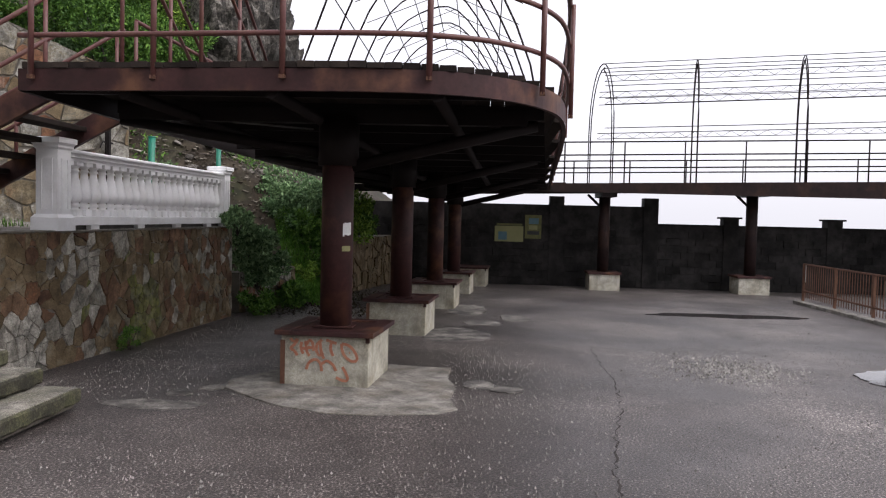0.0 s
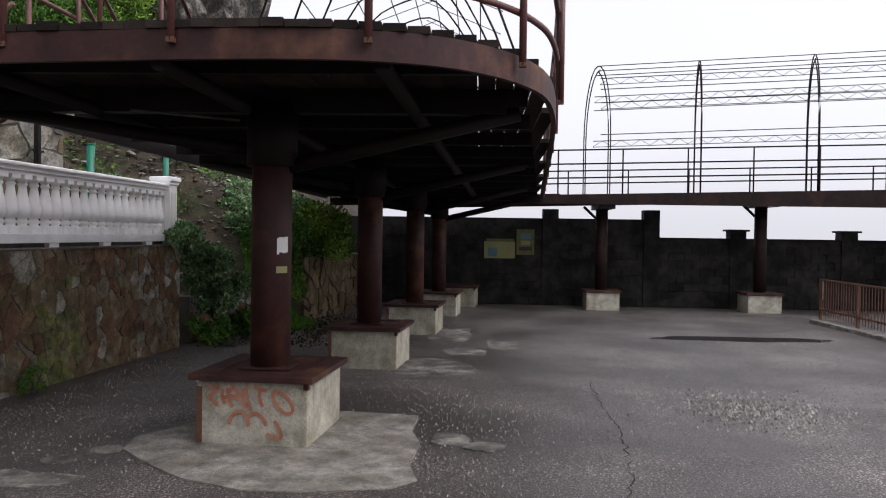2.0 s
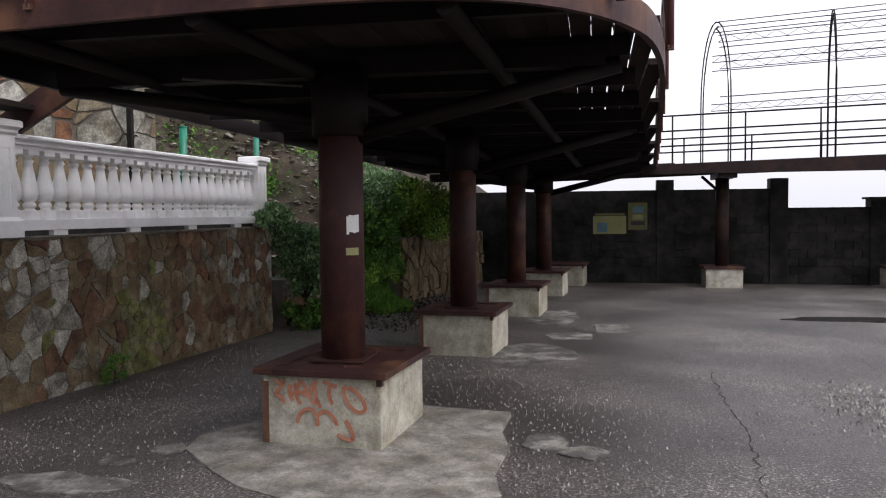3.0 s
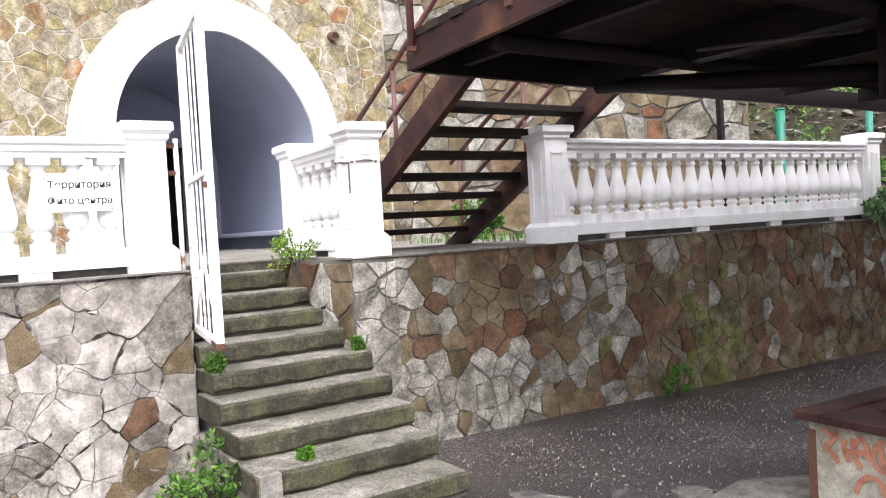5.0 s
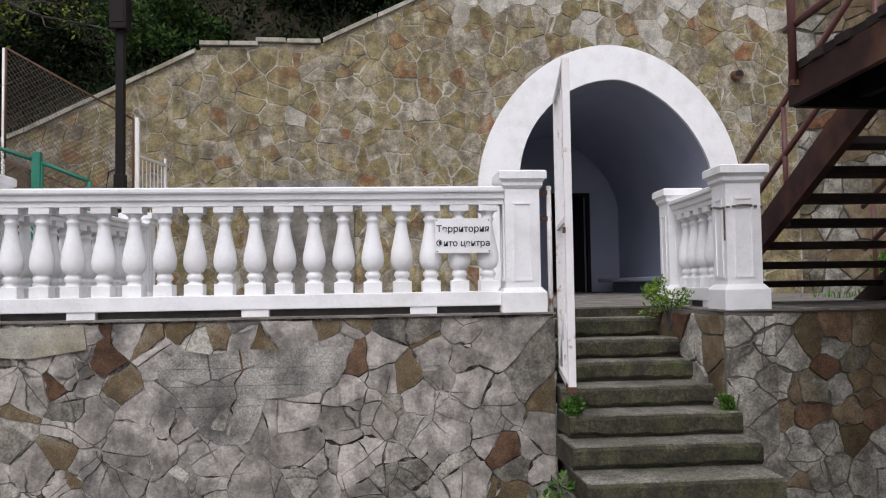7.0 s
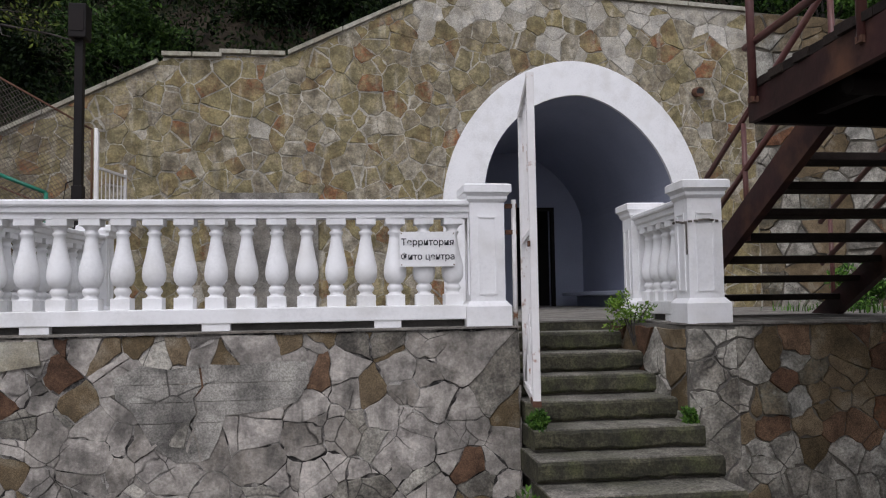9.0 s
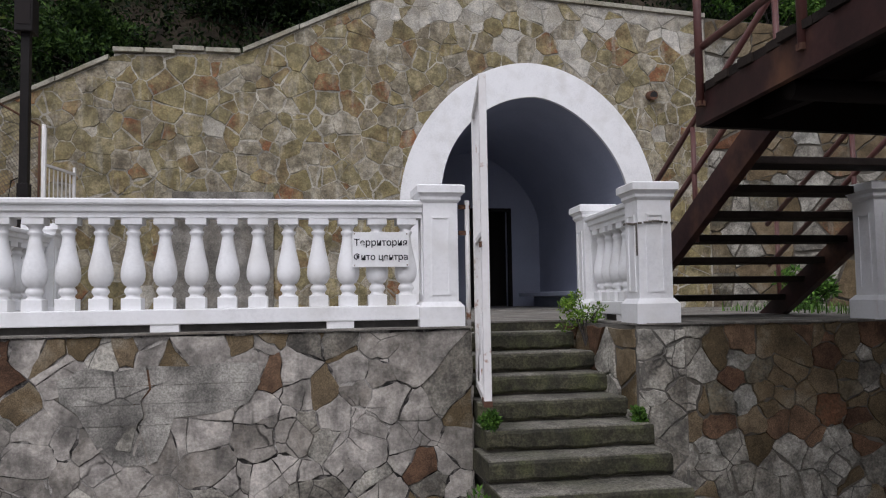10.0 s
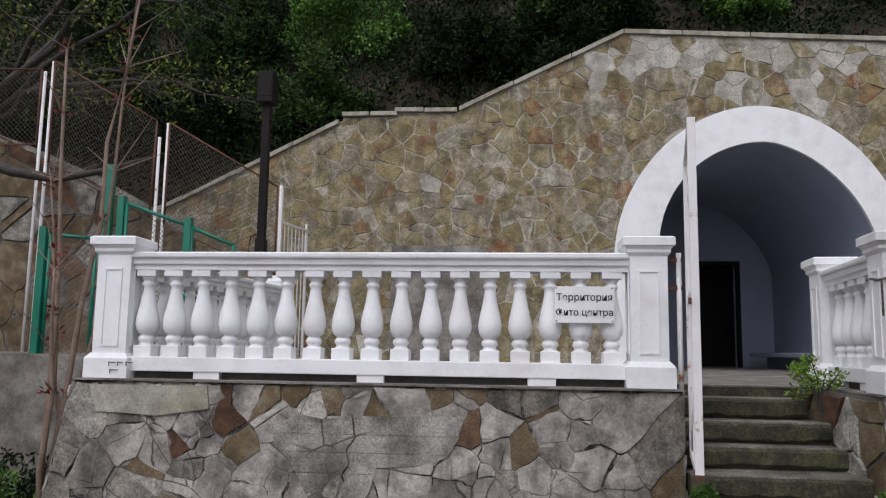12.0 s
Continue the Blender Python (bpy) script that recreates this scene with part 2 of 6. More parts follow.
cement = material("trowelled_grey_cement", [(0.3, (0.17, 0.16, 0.14)), (0.5, (0.29, 0.275, 0.243)), (0.7, (0.4, 0.382, 0.34))], scale=2.2, fine=40, bump=0.35, mottle=0.55, mottle_scale=4.0, speck=0.3, speck_scale=80.0, stain=0.55, stain_color=(0.09, 0.084, 0.074), stain_scale=2.4, cut_at=(0.5, 0.64), crack=2.2)
light_mortar = material("light_mortar", [(0.3, (0.29, 0.265, 0.21)), (0.7, (0.50, 0.47, 0.40))], scale=4, fine=60, bump=0.5, mottle=0.5, mottle_scale=3.5, stain=0.5, stain_color=(0.16, 0.135, 0.095), speck=0.25, speck_scale=80.0)
grey_mortar = material("grey_mortar", [(0.3, (0.078, 0.072, 0.060)), (0.7, (0.192, 0.180, 0.162))], scale=4, fine=60, bump=0.5, stain=0.5, stain_color=(0.1, 0.09, 0.075), gloss=0.30)
# Smeared mortar; its darkest stop paints the shadow of open crevices.
smear_mortar = material("smeared_grey_mortar", [(0.43, (0.018, 0.016, 0.014)), (0.48, (0.12, 0.11, 0.1)), (0.55, (0.36, 0.34, 0.31))], scale=3.4, fine=22, bump=0.8, mottle=0.4, mottle_scale=6.0, speck=0.3)
dark_mortar = material("dark_mortar", [(0.3, (0.05, 0.045, 0.035)), (0.7, (0.17, 0.15, 0.12))], scale=4, fine=60, bump=0.5)
brown_steel = material("brown_painted_steel", [(0.3, (0.0257, 0.009104, 0.008602)), (0.5, (0.0407, 0.01416, 0.01315)), (0.7, (0.05354, 0.02074, 0.01821))], rough=0.6, scale=2.5, fine=30, bump=0.12, mottle=0.3, mottle_scale=4.0, stain=0.5, stain_color=(0.16, 0.075, 0.035), stain_scale=2.0, gloss=0.30)
# Darker copy of the brown steel, with under-deck shade in its colour.
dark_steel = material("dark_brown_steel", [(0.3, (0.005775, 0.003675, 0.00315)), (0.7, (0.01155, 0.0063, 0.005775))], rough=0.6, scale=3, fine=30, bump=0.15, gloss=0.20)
# Brown steel darkened in colour for the shade under the walkway.
shaded_steel = material("sooty_brown_steel", [(0.3, (0.012, 0.007, 0.0065)), (0.7, (0.026, 0.013, 0.012))], rough=0.65, scale=3, fine=30, bump=0.15, mottle=0.3, stain=0.4, stain_color=(0.06, 0.03, 0.018), stain_scale=2.0, gloss=0.2)
red_pipe = material("red_brown_pipe_paint", [(0.3, (0.084, 0.0272, 0.024)), (0.7, (0.132, 0.0512, 0.0424))], rough=0.5, scale=5, fine=40, bump=0.1, stain=0.4, stain_color=(0.12, 0.06, 0.03), stain_scale=6)
plank_wood = material("dark_weathered_plank", [(0.25, (0.0126, 0.0091, 0.0077)), (0.5, (0.0252, 0.0189, 0.0161)), (0.75, (0.042, 0.0315, 0.0252))], rough=0.8, scale=6, fine=70, bump=0.4, by_object=0.4, gloss=0.15)
grey_wood = material("grey_old_timber", [(0.3, (0.035, 0.032, 0.029)), (0.7, (0.1, 0.094, 0.085))], scale=8, fine=90, bump=0.4)
# Grey blocks coloured nearly black to hold the deep shade beneath the deck.
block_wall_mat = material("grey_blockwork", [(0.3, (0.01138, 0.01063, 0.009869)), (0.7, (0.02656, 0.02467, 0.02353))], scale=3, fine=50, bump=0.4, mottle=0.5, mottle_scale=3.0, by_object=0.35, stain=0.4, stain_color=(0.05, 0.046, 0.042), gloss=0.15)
green_paint = material("green_gloss_paint", [(0.3, (0.005, 0.12, 0.075)), (0.7, (0.012, 0.2, 0.125))], rough=0.4, scale=4, fine=40, bump=0.08)
white_rust = material("chipped_white_steel", [(0.34, (0.35, 0.17, 0.09)), (0.42, (0.74, 0.72, 0.7)), (0.7, (0.82, 0.81, 0.8))], rough=0.5, scale=5, fine=30, bump=0.15)
rust = material("rusty_steel", [(0.3, (0.066, 0.0275, 0.0165)), (0.7, (0.1485, 0.0715, 0.0385))], rough=0.85, scale=6, fine=50, bump=0.3)
wire = material("weathered_wire", [(0.3, (0.0715, 0.055, 0.044)), (0.7, (0.165, 0.143, 0.121))], rough=0.6, scale=6, fine=40, bump=0, metal=0.4)
lamp_black = material("black_lamp_paint", [(0.3, (0.0066, 0.00561, 0.00528)), (0.7, (0.01485, 0.01188, 0.01122))], rough=0.55, scale=4, fine=40, bump=0.1, gloss=0.15)
leaf_mid = material("green_leaves", [(0.2, (0.028, 0.07, 0.013)), (0.5, (0.064, 0.148, 0.024)), (0.8, (0.125, 0.24, 0.038))], rough=0.7, scale=2.2, fine=20, bump=0, by_island=0.7, gloss=0.2)
leaf_grey = material("grey_green_leaves", [(0.2, (0.055, 0.11, 0.045)), (0.5, (0.125, 0.215, 0.095)), (0.8, (0.22, 0.34, 0.155))], rough=0.7, scale=2.2, fine=20, bump=0, by_island=0.7, gloss=0.2)
# Very dark leaves; the depth of shade in the foliage is in the colour.
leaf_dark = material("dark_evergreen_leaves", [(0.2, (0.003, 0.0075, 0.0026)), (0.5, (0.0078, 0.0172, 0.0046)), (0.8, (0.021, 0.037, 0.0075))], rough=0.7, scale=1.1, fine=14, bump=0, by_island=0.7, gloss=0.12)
leaf_light = material("spring_green_leaves", [(0.2, (0.055, 0.11, 0.015)), (0.5, (0.125, 0.235, 0.028)), (0.8, (0.235, 0.36, 0.055))], rough=0.7, scale=2, fine=20, bump=0, by_island=0.7, gloss=0.2)
# Darker copy of the green leaves, for bushes in shade.
leaf_shade = material("woodland_leaves", [(0.2, (0.011, 0.028, 0.006)), (0.5, (0.026, 0.06, 0.0105)), (0.8, (0.056, 0.105, 0.018))], rough=0.7, scale=1.4, fine=16, bump=0, by_island=0.7, gloss=0.2)
leaf_olive = material("yellow_olive_leaves", [(0.2, (0.035, 0.055, 0.008)), (0.5, (0.085, 0.115, 0.016)), (0.8, (0.18, 0.22, 0.032))], rough=0.7, scale=1.4, fine=16, bump=0, by_island=0.7, gloss=0.2)
grass_mat = material("fresh_grass", [(0.2, (0.03, 0.085, 0.012)), (0.5, (0.07, 0.18, 0.02)), (0.8, (0.13, 0.26, 0.04))], rough=0.75, scale=2, fine=20, bump=0, by_island=0.6, gloss=0.12)
bark = material("bark", [(0.3, (0.02, 0.016, 0.014)), (0.7, (0.07, 0.06, 0.052))], scale=8, fine=60, bump=0.5)
sapling_bark = material("pale_brown_sapling_bark", [(0.3, (0.13, 0.085, 0.06)), (0.7, (0.3, 0.22, 0.165))], scale=8, fine=60, bump=0.3)
bud_mat = material("red_buds", [(0.3, (0.09, 0.015, 0.012)), (0.7, (0.2, 0.04, 0.025))], by_island=0.4, bump=0)
soil = material("stony_hillside_soil", [(0.3, (0.012, 0.009, 0.0058)), (0.5, (0.034, 0.026, 0.0168)), (0.66, (0.064, 0.051, 0.036))], scale=1.2, fine=18, bump=1.0, stain=0.7, stain_color=(0.02, 0.028, 0.01), stain_scale=0.8, mottle=0.5, mottle_scale=4.0, gloss=0.15)
pale_scree = material("grey_brown_scree", [(0.2, (0.07, 0.058, 0.043)), (0.5, (0.15, 0.128, 0.1)), (0.8, (0.26, 0.235, 0.195))], by_island=0.7, scale=6, fine=40, bump=0.4, speck=0.3, gloss=0.2)
rock_mat = material("grey_cliff_rock", [(0.36, (0.035, 0.032, 0.027)), (0.48, (0.14, 0.128, 0.11)), (0.62, (0.27, 0.25, 0.22))], scale=1.1, fine=9, bump=1.0, by_object=0.3, mottle=0.6, mottle_scale=2.0, speck=0.4, speck_scale=16.0, stain=0.75, stain_color=(0.022, 0.02, 0.017), stain_scale=1.3, cut_at=(0.5, 0.57), gloss=0.20)
paper = material("torn_white_paper", [(0.3, (0.6, 0.6, 0.58)), (0.7, (0.8, 0.8, 0.78))], scale=8, fine=60, bump=0.05)
ink = material("dark_ink", [(0.3, (0.02, 0.02, 0.025)), (0.7, (0.05, 0.05, 0.055))], bump=0)
spray = material("orange_red_spray_paint", [(0.3, (0.288, 0.091, 0.048)), (0.7, (0.432, 0.208, 0.128))], bump=0, scale=9)
yellow_paper = material("faded_yellow_poster", [(0.3, (0.21, 0.216, 0.096)), (0.7, (0.3, 0.288, 0.132))], bump=0)
blue_print = material("blue_print", [(0.3, (0.06, 0.132, 0.18)), (0.7, (0.12, 0.216, 0.24))], bump=0)
olive_paper = material("olive_poster", [(0.3, (0.072, 0.09, 0.03)), (0.7, (0.18, 0.162, 0.06))], bump=0, scale=9)
puddle_mat = material("shallow_water", [(0.3, (0.03, 0.028, 0.028)), (0.7, (0.05, 0.046, 0.044))], rough=0.06, bump=0.02, fine=8)
pebble_mat = material("pale_pebbles", [(0.2, (0.12, 0.113, 0.102)), (0.8, (0.36, 0.343, 0.318))], by_island=0.8, bump=0.1)
# Near-black colour standing in for places that no light reaches.
unlit_void = material("dark_room", [(0.3, (0.012, 0.011, 0.011)), (0.7, (0.025, 0.023, 0.022))], bump=0)


# ---- mesh helpers ----
def part(name, bm, mat, parent=None, label=""):
    me = bpy.data.meshes.new(name)
    bm.normal_update()
    bm.to_mesh(me)
    bm.free()
    me.materials.append(mat)
    ob = new(name, me)
    if parent:
        ob.parent = parent
    if label:
        ob["label"] = label
    return ob


def shared(name, me, parent, m):
    ob = new(name, me)
    ob.parent = parent
    ob.matrix_basis = m
    return ob


def thing(name, label, category, at=(0, 0, 0), turn=0.0, group="", kind=""):
    e = new(name)
    e.empty_display_size = 0.1
    e.matrix_basis = pose(*at, 0, 0, turn)
    return tagged(e, label, category, group, kind)


def add_box(bm, x0, x1, y0, y1, z0, z1, bevel=0.0, jitter=0.0):
    made = bmesh.ops.create_cube(bm, size=1.0)["verts"]
    for v in made:
        v.co = ((x0 + x1) / 2 + v.co.x * (x1 - x0), (y0 + y1) / 2 + v.co.y * (y1 - y0), (z0 + z1) / 2 + v.co.z * (z1 - z0))
        if jitter:
            v.co += Vector([random.uniform(-jitter, jitter) for _ in range(3)])
    if bevel:
        edges = list({e for v in made for e in v.link_edges})
        bmesh.ops.bevel(bm, geom=edges, offset=bevel, segments=2, affect="EDGES", profile=0.6)
    return bm


def box_bm(*a, **k):
    return add_box(bmesh.new(), *a, **k)


def add_tube(bm, points, radius, n=8, end=None, cap=True):
    """A round bar along points, tapering to the radius end."""
    pts = [Vector(p) for p in points]
    rings = []
    for i, p in enumerate(pts):
        d = (pts[min(i + 1, len(pts) - 1)] - pts[max(i - 1, 0)]).normalized()
        a = d.orthogonal() if abs(d.z) > 0.99 else d.cross(Vector((0, 0, 1)))
        a.normalize()
        b = d.cross(a)
        r = radius if end is None else radius + (end - radius) * i / (len(pts) - 1)
        rings.append([bm.verts.new(p + r * (math.cos(k * math.tau / n) * a + math.sin(k * math.tau / n) * b)) for k in range(n)])
    for r0, r1 in zip(rings, rings[1:]):
        for k in range(n):
            f = bm.faces.new((r0[k], r0[(k + 1) % n], r1[(k + 1) % n], r1[k]))
            f.smooth = n > 5
    if cap:
        bm.faces.new(rings[0][::-1])
        bm.faces.new(rings[-1])
    return bm


def tube_bm(points, radius, n=8, end=None):
    return add_tube(bmesh.new(), points, radius, n, end)


def lathe_bm(profile, n=20):
    bm = bmesh.new()
    rings = [[bm.verts.new((r * math.cos(k * math.tau / n), r * math.sin(k * math.tau / n), z)) for k in range(n)] for r, z in profile]
    for r0, r1 in zip(rings, rings[1:]):
        for k in range(n):
            bm.faces.new((r0[k], r0[(k + 1) % n], r1[(k + 1) % n], r1[k])).smooth = True
    bm.faces.new(rings[0][::-1])
    bm.faces.new(rings[-1])
    return bm


def square_lathe_bm(profile):
    """A square stack: (half width, height) up the profile."""
    bm = bmesh.new()
    rings = [[bm.verts.new((sx * r, sy * r, z)) for sx, sy in ((-1, -1), (1, -1), (1, 1), (-1, 1))] for r, z in profile]
    for r0, r1 in zip(rings, rings[1:]):
        for k in range(4):
            bm.faces.new((r0[k], r0[(k + 1) % 4], r1[(k + 1) % 4], r1[k]))
    bm.faces.new(rings[0][::-1])
    bm.faces.new(rings[-1])
    return bm


def prism_bm(outline, z0, z1):
    bm = bmesh.new()
    low = [bm.verts.new((x, y, z0)) for x, y in outline]
    top = [bm.verts.new((x, y, z1)) for x, y in outline]
    n = len(outline)
    for k in range(n):
        bm.faces.new((low[k], low[(k + 1) % n], top[(k + 1) % n], top[k]))
    bm.faces.new(low[::-1])
    bm.faces.new(top)
    return bm


def fall(x):
    """The ground falls gently towards the sea."""
    return -0.0135 * max(0.0, x - 1.5)


# ---- rubble masonry ----
def clip(poly, nx, ny, d):
    out = []
    for a, b in zip(poly, poly[1:] + poly[:1]):
        da, db = nx * a[0] + ny * a[1] - d, nx * b[0] + ny * b[1] - d
        if da <= 0:
            out.append(a)
        if (da < 0) != (db < 0) and da != db:
            t = da / (da - db)
            out.append((a[0] + t * (b[0] - a[0]), a[1] + t * (b[1] - a[1])))
    return out


def cells(width, height, size, rng, flat=1.0):
    """Irregular stones that fill a rectangle."""
    nx, ny = max(1, round(width / size)), max(1, round(height / (size * flat)))
    seeds = [((i + 0.5 + rng.uniform(-0.5, 0.5)) * width / nx, (j + 0.5 + rng.uniform(-0.46, 0.46)) * height / ny) for j in range(ny) for i in range(nx)]
    seeds = [s for s in seeds if rng.random() > 0.3]
    seeds += [(rng.uniform(0, width), rng.uniform(0, height)) for _ in range(len(seeds) // 3)]
    for sx, sy in list(seeds):
        if rng.random() < 0.12:
            a = rng.uniform(0, math.tau)
            seeds.append((sx + 0.42 * size * math.cos(a), sy + 0.42 * size * math.sin(a)))
    arr = np.array(seeds)
    weight = [rng.uniform(0, (0.72 * size) ** 2) for _ in seeds]
    for k, (sx, sy) in enumerate(seeds):
        poly = [(0, 0), (width, 0), (width, height), (0, height)]
        near = np.argsort(((arr - arr[k]) ** 2).sum(1))[1:26]
        for j in near:
            ox, oy = seeds[j]
            nx_, ny_ = ox - sx, oy - sy
            poly = clip(poly, nx_, ny_, (ox * ox + oy * oy - sx * sx - sy * sy + weight[k] - weight[j]) / 2)
            if len(poly) < 3:
                break
        if len(poly) >= 3:
            yield poly


def shrink(poly, gap):
    cx, cy = sum(p[0] for p in poly) / len(poly), sum(p[1] for p in poly) / len(poly)
    out = poly
    for a, b in zip(poly, poly[1:] + poly[:1]):
        ex, ey = b[0] - a[0], b[1] - a[1]
        L = math.hypot(ex, ey)
        if L < 1e-6:
            continue
        out = clip(out, ey / L, -ex / L, (ey * a[0] - ex * a[1]) / L - gap)
        if len(out) < 3:
            return None
    return out


def stone_into(bm, poly, to_world, proud, rng):
    """One stone: rough outline, worn edge, slightly uneven face."""
    pts = []
    for a, b in zip(poly, poly[1:] + poly[:1]):
        long = math.hypot(b[0] - a[0], b[1] - a[1])
        pts.append(a)
        for f in (() if long < 0.05 else ((0.5,) if long < 0.1 else (0.33, 0.67))):
            f += rng.uniform(-0.1, 0.1)
            pts.append((a[0] + f * (b[0] - a[0]) + rng.uniform(-0.014, 0.014), a[1] + f * (b[1] - a[1]) + rng.uniform(-0.014, 0.014)))
    n = len(pts)
    cx, cy = sum(p[0] for p in pts) / n, sum(p[1] for p in pts) / n
    r = max(0.03, sum(math.hypot(p[0] - cx, p[1] - cy) for p in pts) / n)
    f = 1 - min(0.25, 0.0045 / r)
    tx, ty = rng.uniform(-0.07, 0.07), rng.uniform(-0.07, 0.07)
    back = [bm.verts.new(to_world(x, y, 0)) for x, y in pts]
    mid = [bm.verts.new(to_world(x, y, proud * 0.6)) for x, y in pts]
    top = [bm.verts.new(to_world(cx + (x - cx) * f, cy + (y - cy) * f, max(proud * 0.65, proud * rng.uniform(0.9, 1.15) + tx * (x - cx) + ty * (y - cy)))) for x, y in pts]
    for k in range(n):
        j = (k + 1) % n
        bm.faces.new((back[k], back[j], mid[j], mid[k]))
        bm.faces.new((mid[k], mid[j], top[j], top[k]))
    bm.faces.new(top)


def masonry(owner, origin, across, up, out, width, height, size, mat, joined_mat, seed, keep=None, gap=0.012, proud=0.025, singles=300, single_zone=None, flat=1.0, pick=None, wedge=9.0):
    """Stones on a wall face; the first ones are parts of their own, the rest one joined part."""
    rng = random.Random(seed)
    o, a, u, w = Vector(origin), Vector(across).normalized(), Vector(up).normalized(), Vector(out).normalized()
    rests, count = {}, 0
    for poly in cells(width, height, size, rng, flat):
        if keep:
            poly = keep(poly)
            if not poly or len(poly) < 3:
                continue
        poly = shrink(poly, gap * (rng.uniform(0.3, 1.4) if rng.random() < 0.85 else rng.uniform(1.5, 3.2)))
        if not poly:
            continue
        cx, cy = sum(p[0] for p in poly) / len(poly), sum(p[1] for p in poly) / len(poly)
        h = proud * rng.uniform(0.5, 1.4)
        area = 0.5 * abs(sum(p[0] * q[1] - q[0] * p[1] for p, q in zip(poly, poly[1:] + poly[:1])))
        kind_of = pick(cx, cy, rng) if pick else None
        if area > wedge and kind_of in (olive_stone, red_stone):
            kind_of = None
        if count < singles and (single_zone is None or single_zone(cx, cy)):
            bm = bmesh.new()
            base = o + a * cx + u * cy
            stone_into(bm, poly, lambda x, y, z: a * (x - cx) + u * (y - cy) + w * z, h, rng)
            s = part("stone", bm, kind_of or mat, owner)
            s.location = base
            count += 1
        else:
            stone_into(rests.setdefault((kind_of or joined_mat).name, bmesh.new()), poly, lambda x, y, z: o + a * x + u * y + w * z, h, rng)
    for name in sorted(rests):
        tagged(part("stones", rests[name], bpy.data.materials[name], owner), kind="stuff")


# ---- ground ----
bm = bmesh.new()
xs = [-3000, -600, -120, -40] + [-14 + 0.5 * k for k in range(65)] + [24, 30, 60, 200, 800, 3000]
ys = [-3000, -600, -120, -40, -25] + [-18 + 0.5 * k for k in range(57)] + [14, 30, 120, 600, 3000]
grid = [[bm.verts.new((x, y, fall(min(x, 18)) - (9.0 if x > 18.2 else 0) + (0.012 * noise.noise((x * 0.5, y * 0.5, 0)) if abs(x) < 30 and abs(y) < 25 else 0))) for x in xs] for y in ys]
for r0, r1 in zip(grid, grid[1:]):
    for k in range(len(xs) - 1):
        bm.faces.new((r0[k], r0[k + 1], r1[k + 1], r1[k])).smooth = True
ground = tagged(part("ground", bm, asphalt), "damp worn asphalt yard scattered with pale grit", "ground", kind="structure")

sea = tagged(part("water", box_bm(17.9, 3000, -3000, 3000, -8.0, -6.0), sea_mat), "grey sea under a white sky, haze and glare put into its pale colour", "water", kind="structure")

LAND = 1.40   # level of the terrace
ARCH_Y = 9.53


def body(name, outline, z0, z1, mat, label, category="wall", kind="structure"):
    return tagged(part(name, prism_bm(outline, z0, z1), mat), label, category, kind=kind)


# terrace retaining wall beside the stairs
wall_left = body("wall_terrace_left", [(-3.92, 3.93), (0.02, 3.93), (0.1, 9.3), (-3.92, 9.3)], -0.1, LAND - 0.012, smear_mortar, "retaining wall of lime-smeared grey rubble stone with cracks")
bm = bmesh.new()
ends = [[bm.verts.new((x, y, z)) for x, z in ((-4.18, -0.1), (-3.91, -0.1), (-3.91, 1.385))] for y in (3.932, 9.3)]
for k in range(3):
    bm.faces.new((ends[0][k], ends[0][(k + 1) % 3], ends[1][(k + 1) % 3], ends[1][k]))
bm.faces.new(ends[0][::-1])
bm.faces.new(ends[1])
part("battered_end", bm, dark_mortar, wall_left)
wall_right = body("wall_terrace_right", [(1.2, 4.4), (1.42, 3.73), (7.75, 3.42), (8.2, 9.0), (1.2, 9.3)], -0.3, LAND - 0.012, dark_mortar, "retaining wall of brown and grey rubble stone, mossy in places")
landing = body("landing", [(0.02, 4.885), (1.2, 4.885), (1.2, 9.3), (0.1, 9.3)], -0.1, LAND - 0.012, old_concrete, "worn concrete landing before the tunnel", "floor")
terrace = body("floor_terrace", [(-3.9, 3.9), (0.03, 3.9), (0.03, 4.87), (1.12, 4.87), (1.1, 3.78), (1.4, 3.7), (7.75, 3.4), (8.2, 9.0), (5.0, 9.5), (-4.0, 9.5)], LAND - 0.012, LAND, old_concrete, "weathered concrete terrace slab", "floor")


# ---- arch wall with the tunnel ----
def wall_top(x):
    line = ((-9.0, 2.3), (-5.77, 3.69), (-3.5, 4.80), (-3.49, 4.86), (-2.76, 4.88), (-2.75, 4.93), (-1.9, 4.91), (0.42, 6.0), (5.2, 5.72), (12.0, 4.0))
    return float(np.interp(x, [p[0] for p in line], [p[1] for p in line]))


IN_X, IN_A, IN_Z, IN_B = 2.21, 1.38, 3.0, 1.44
OUT_X, OUT_A, OUT_Z, OUT_B = 2.13, 1.88, 2.85, 2.08


def arch_z(x, cx, a, z0, b, power=2.0):
    u = abs(x - cx) / a
    return z0 + b * (1 - u ** power) ** (1 / power) if u < 1 else None


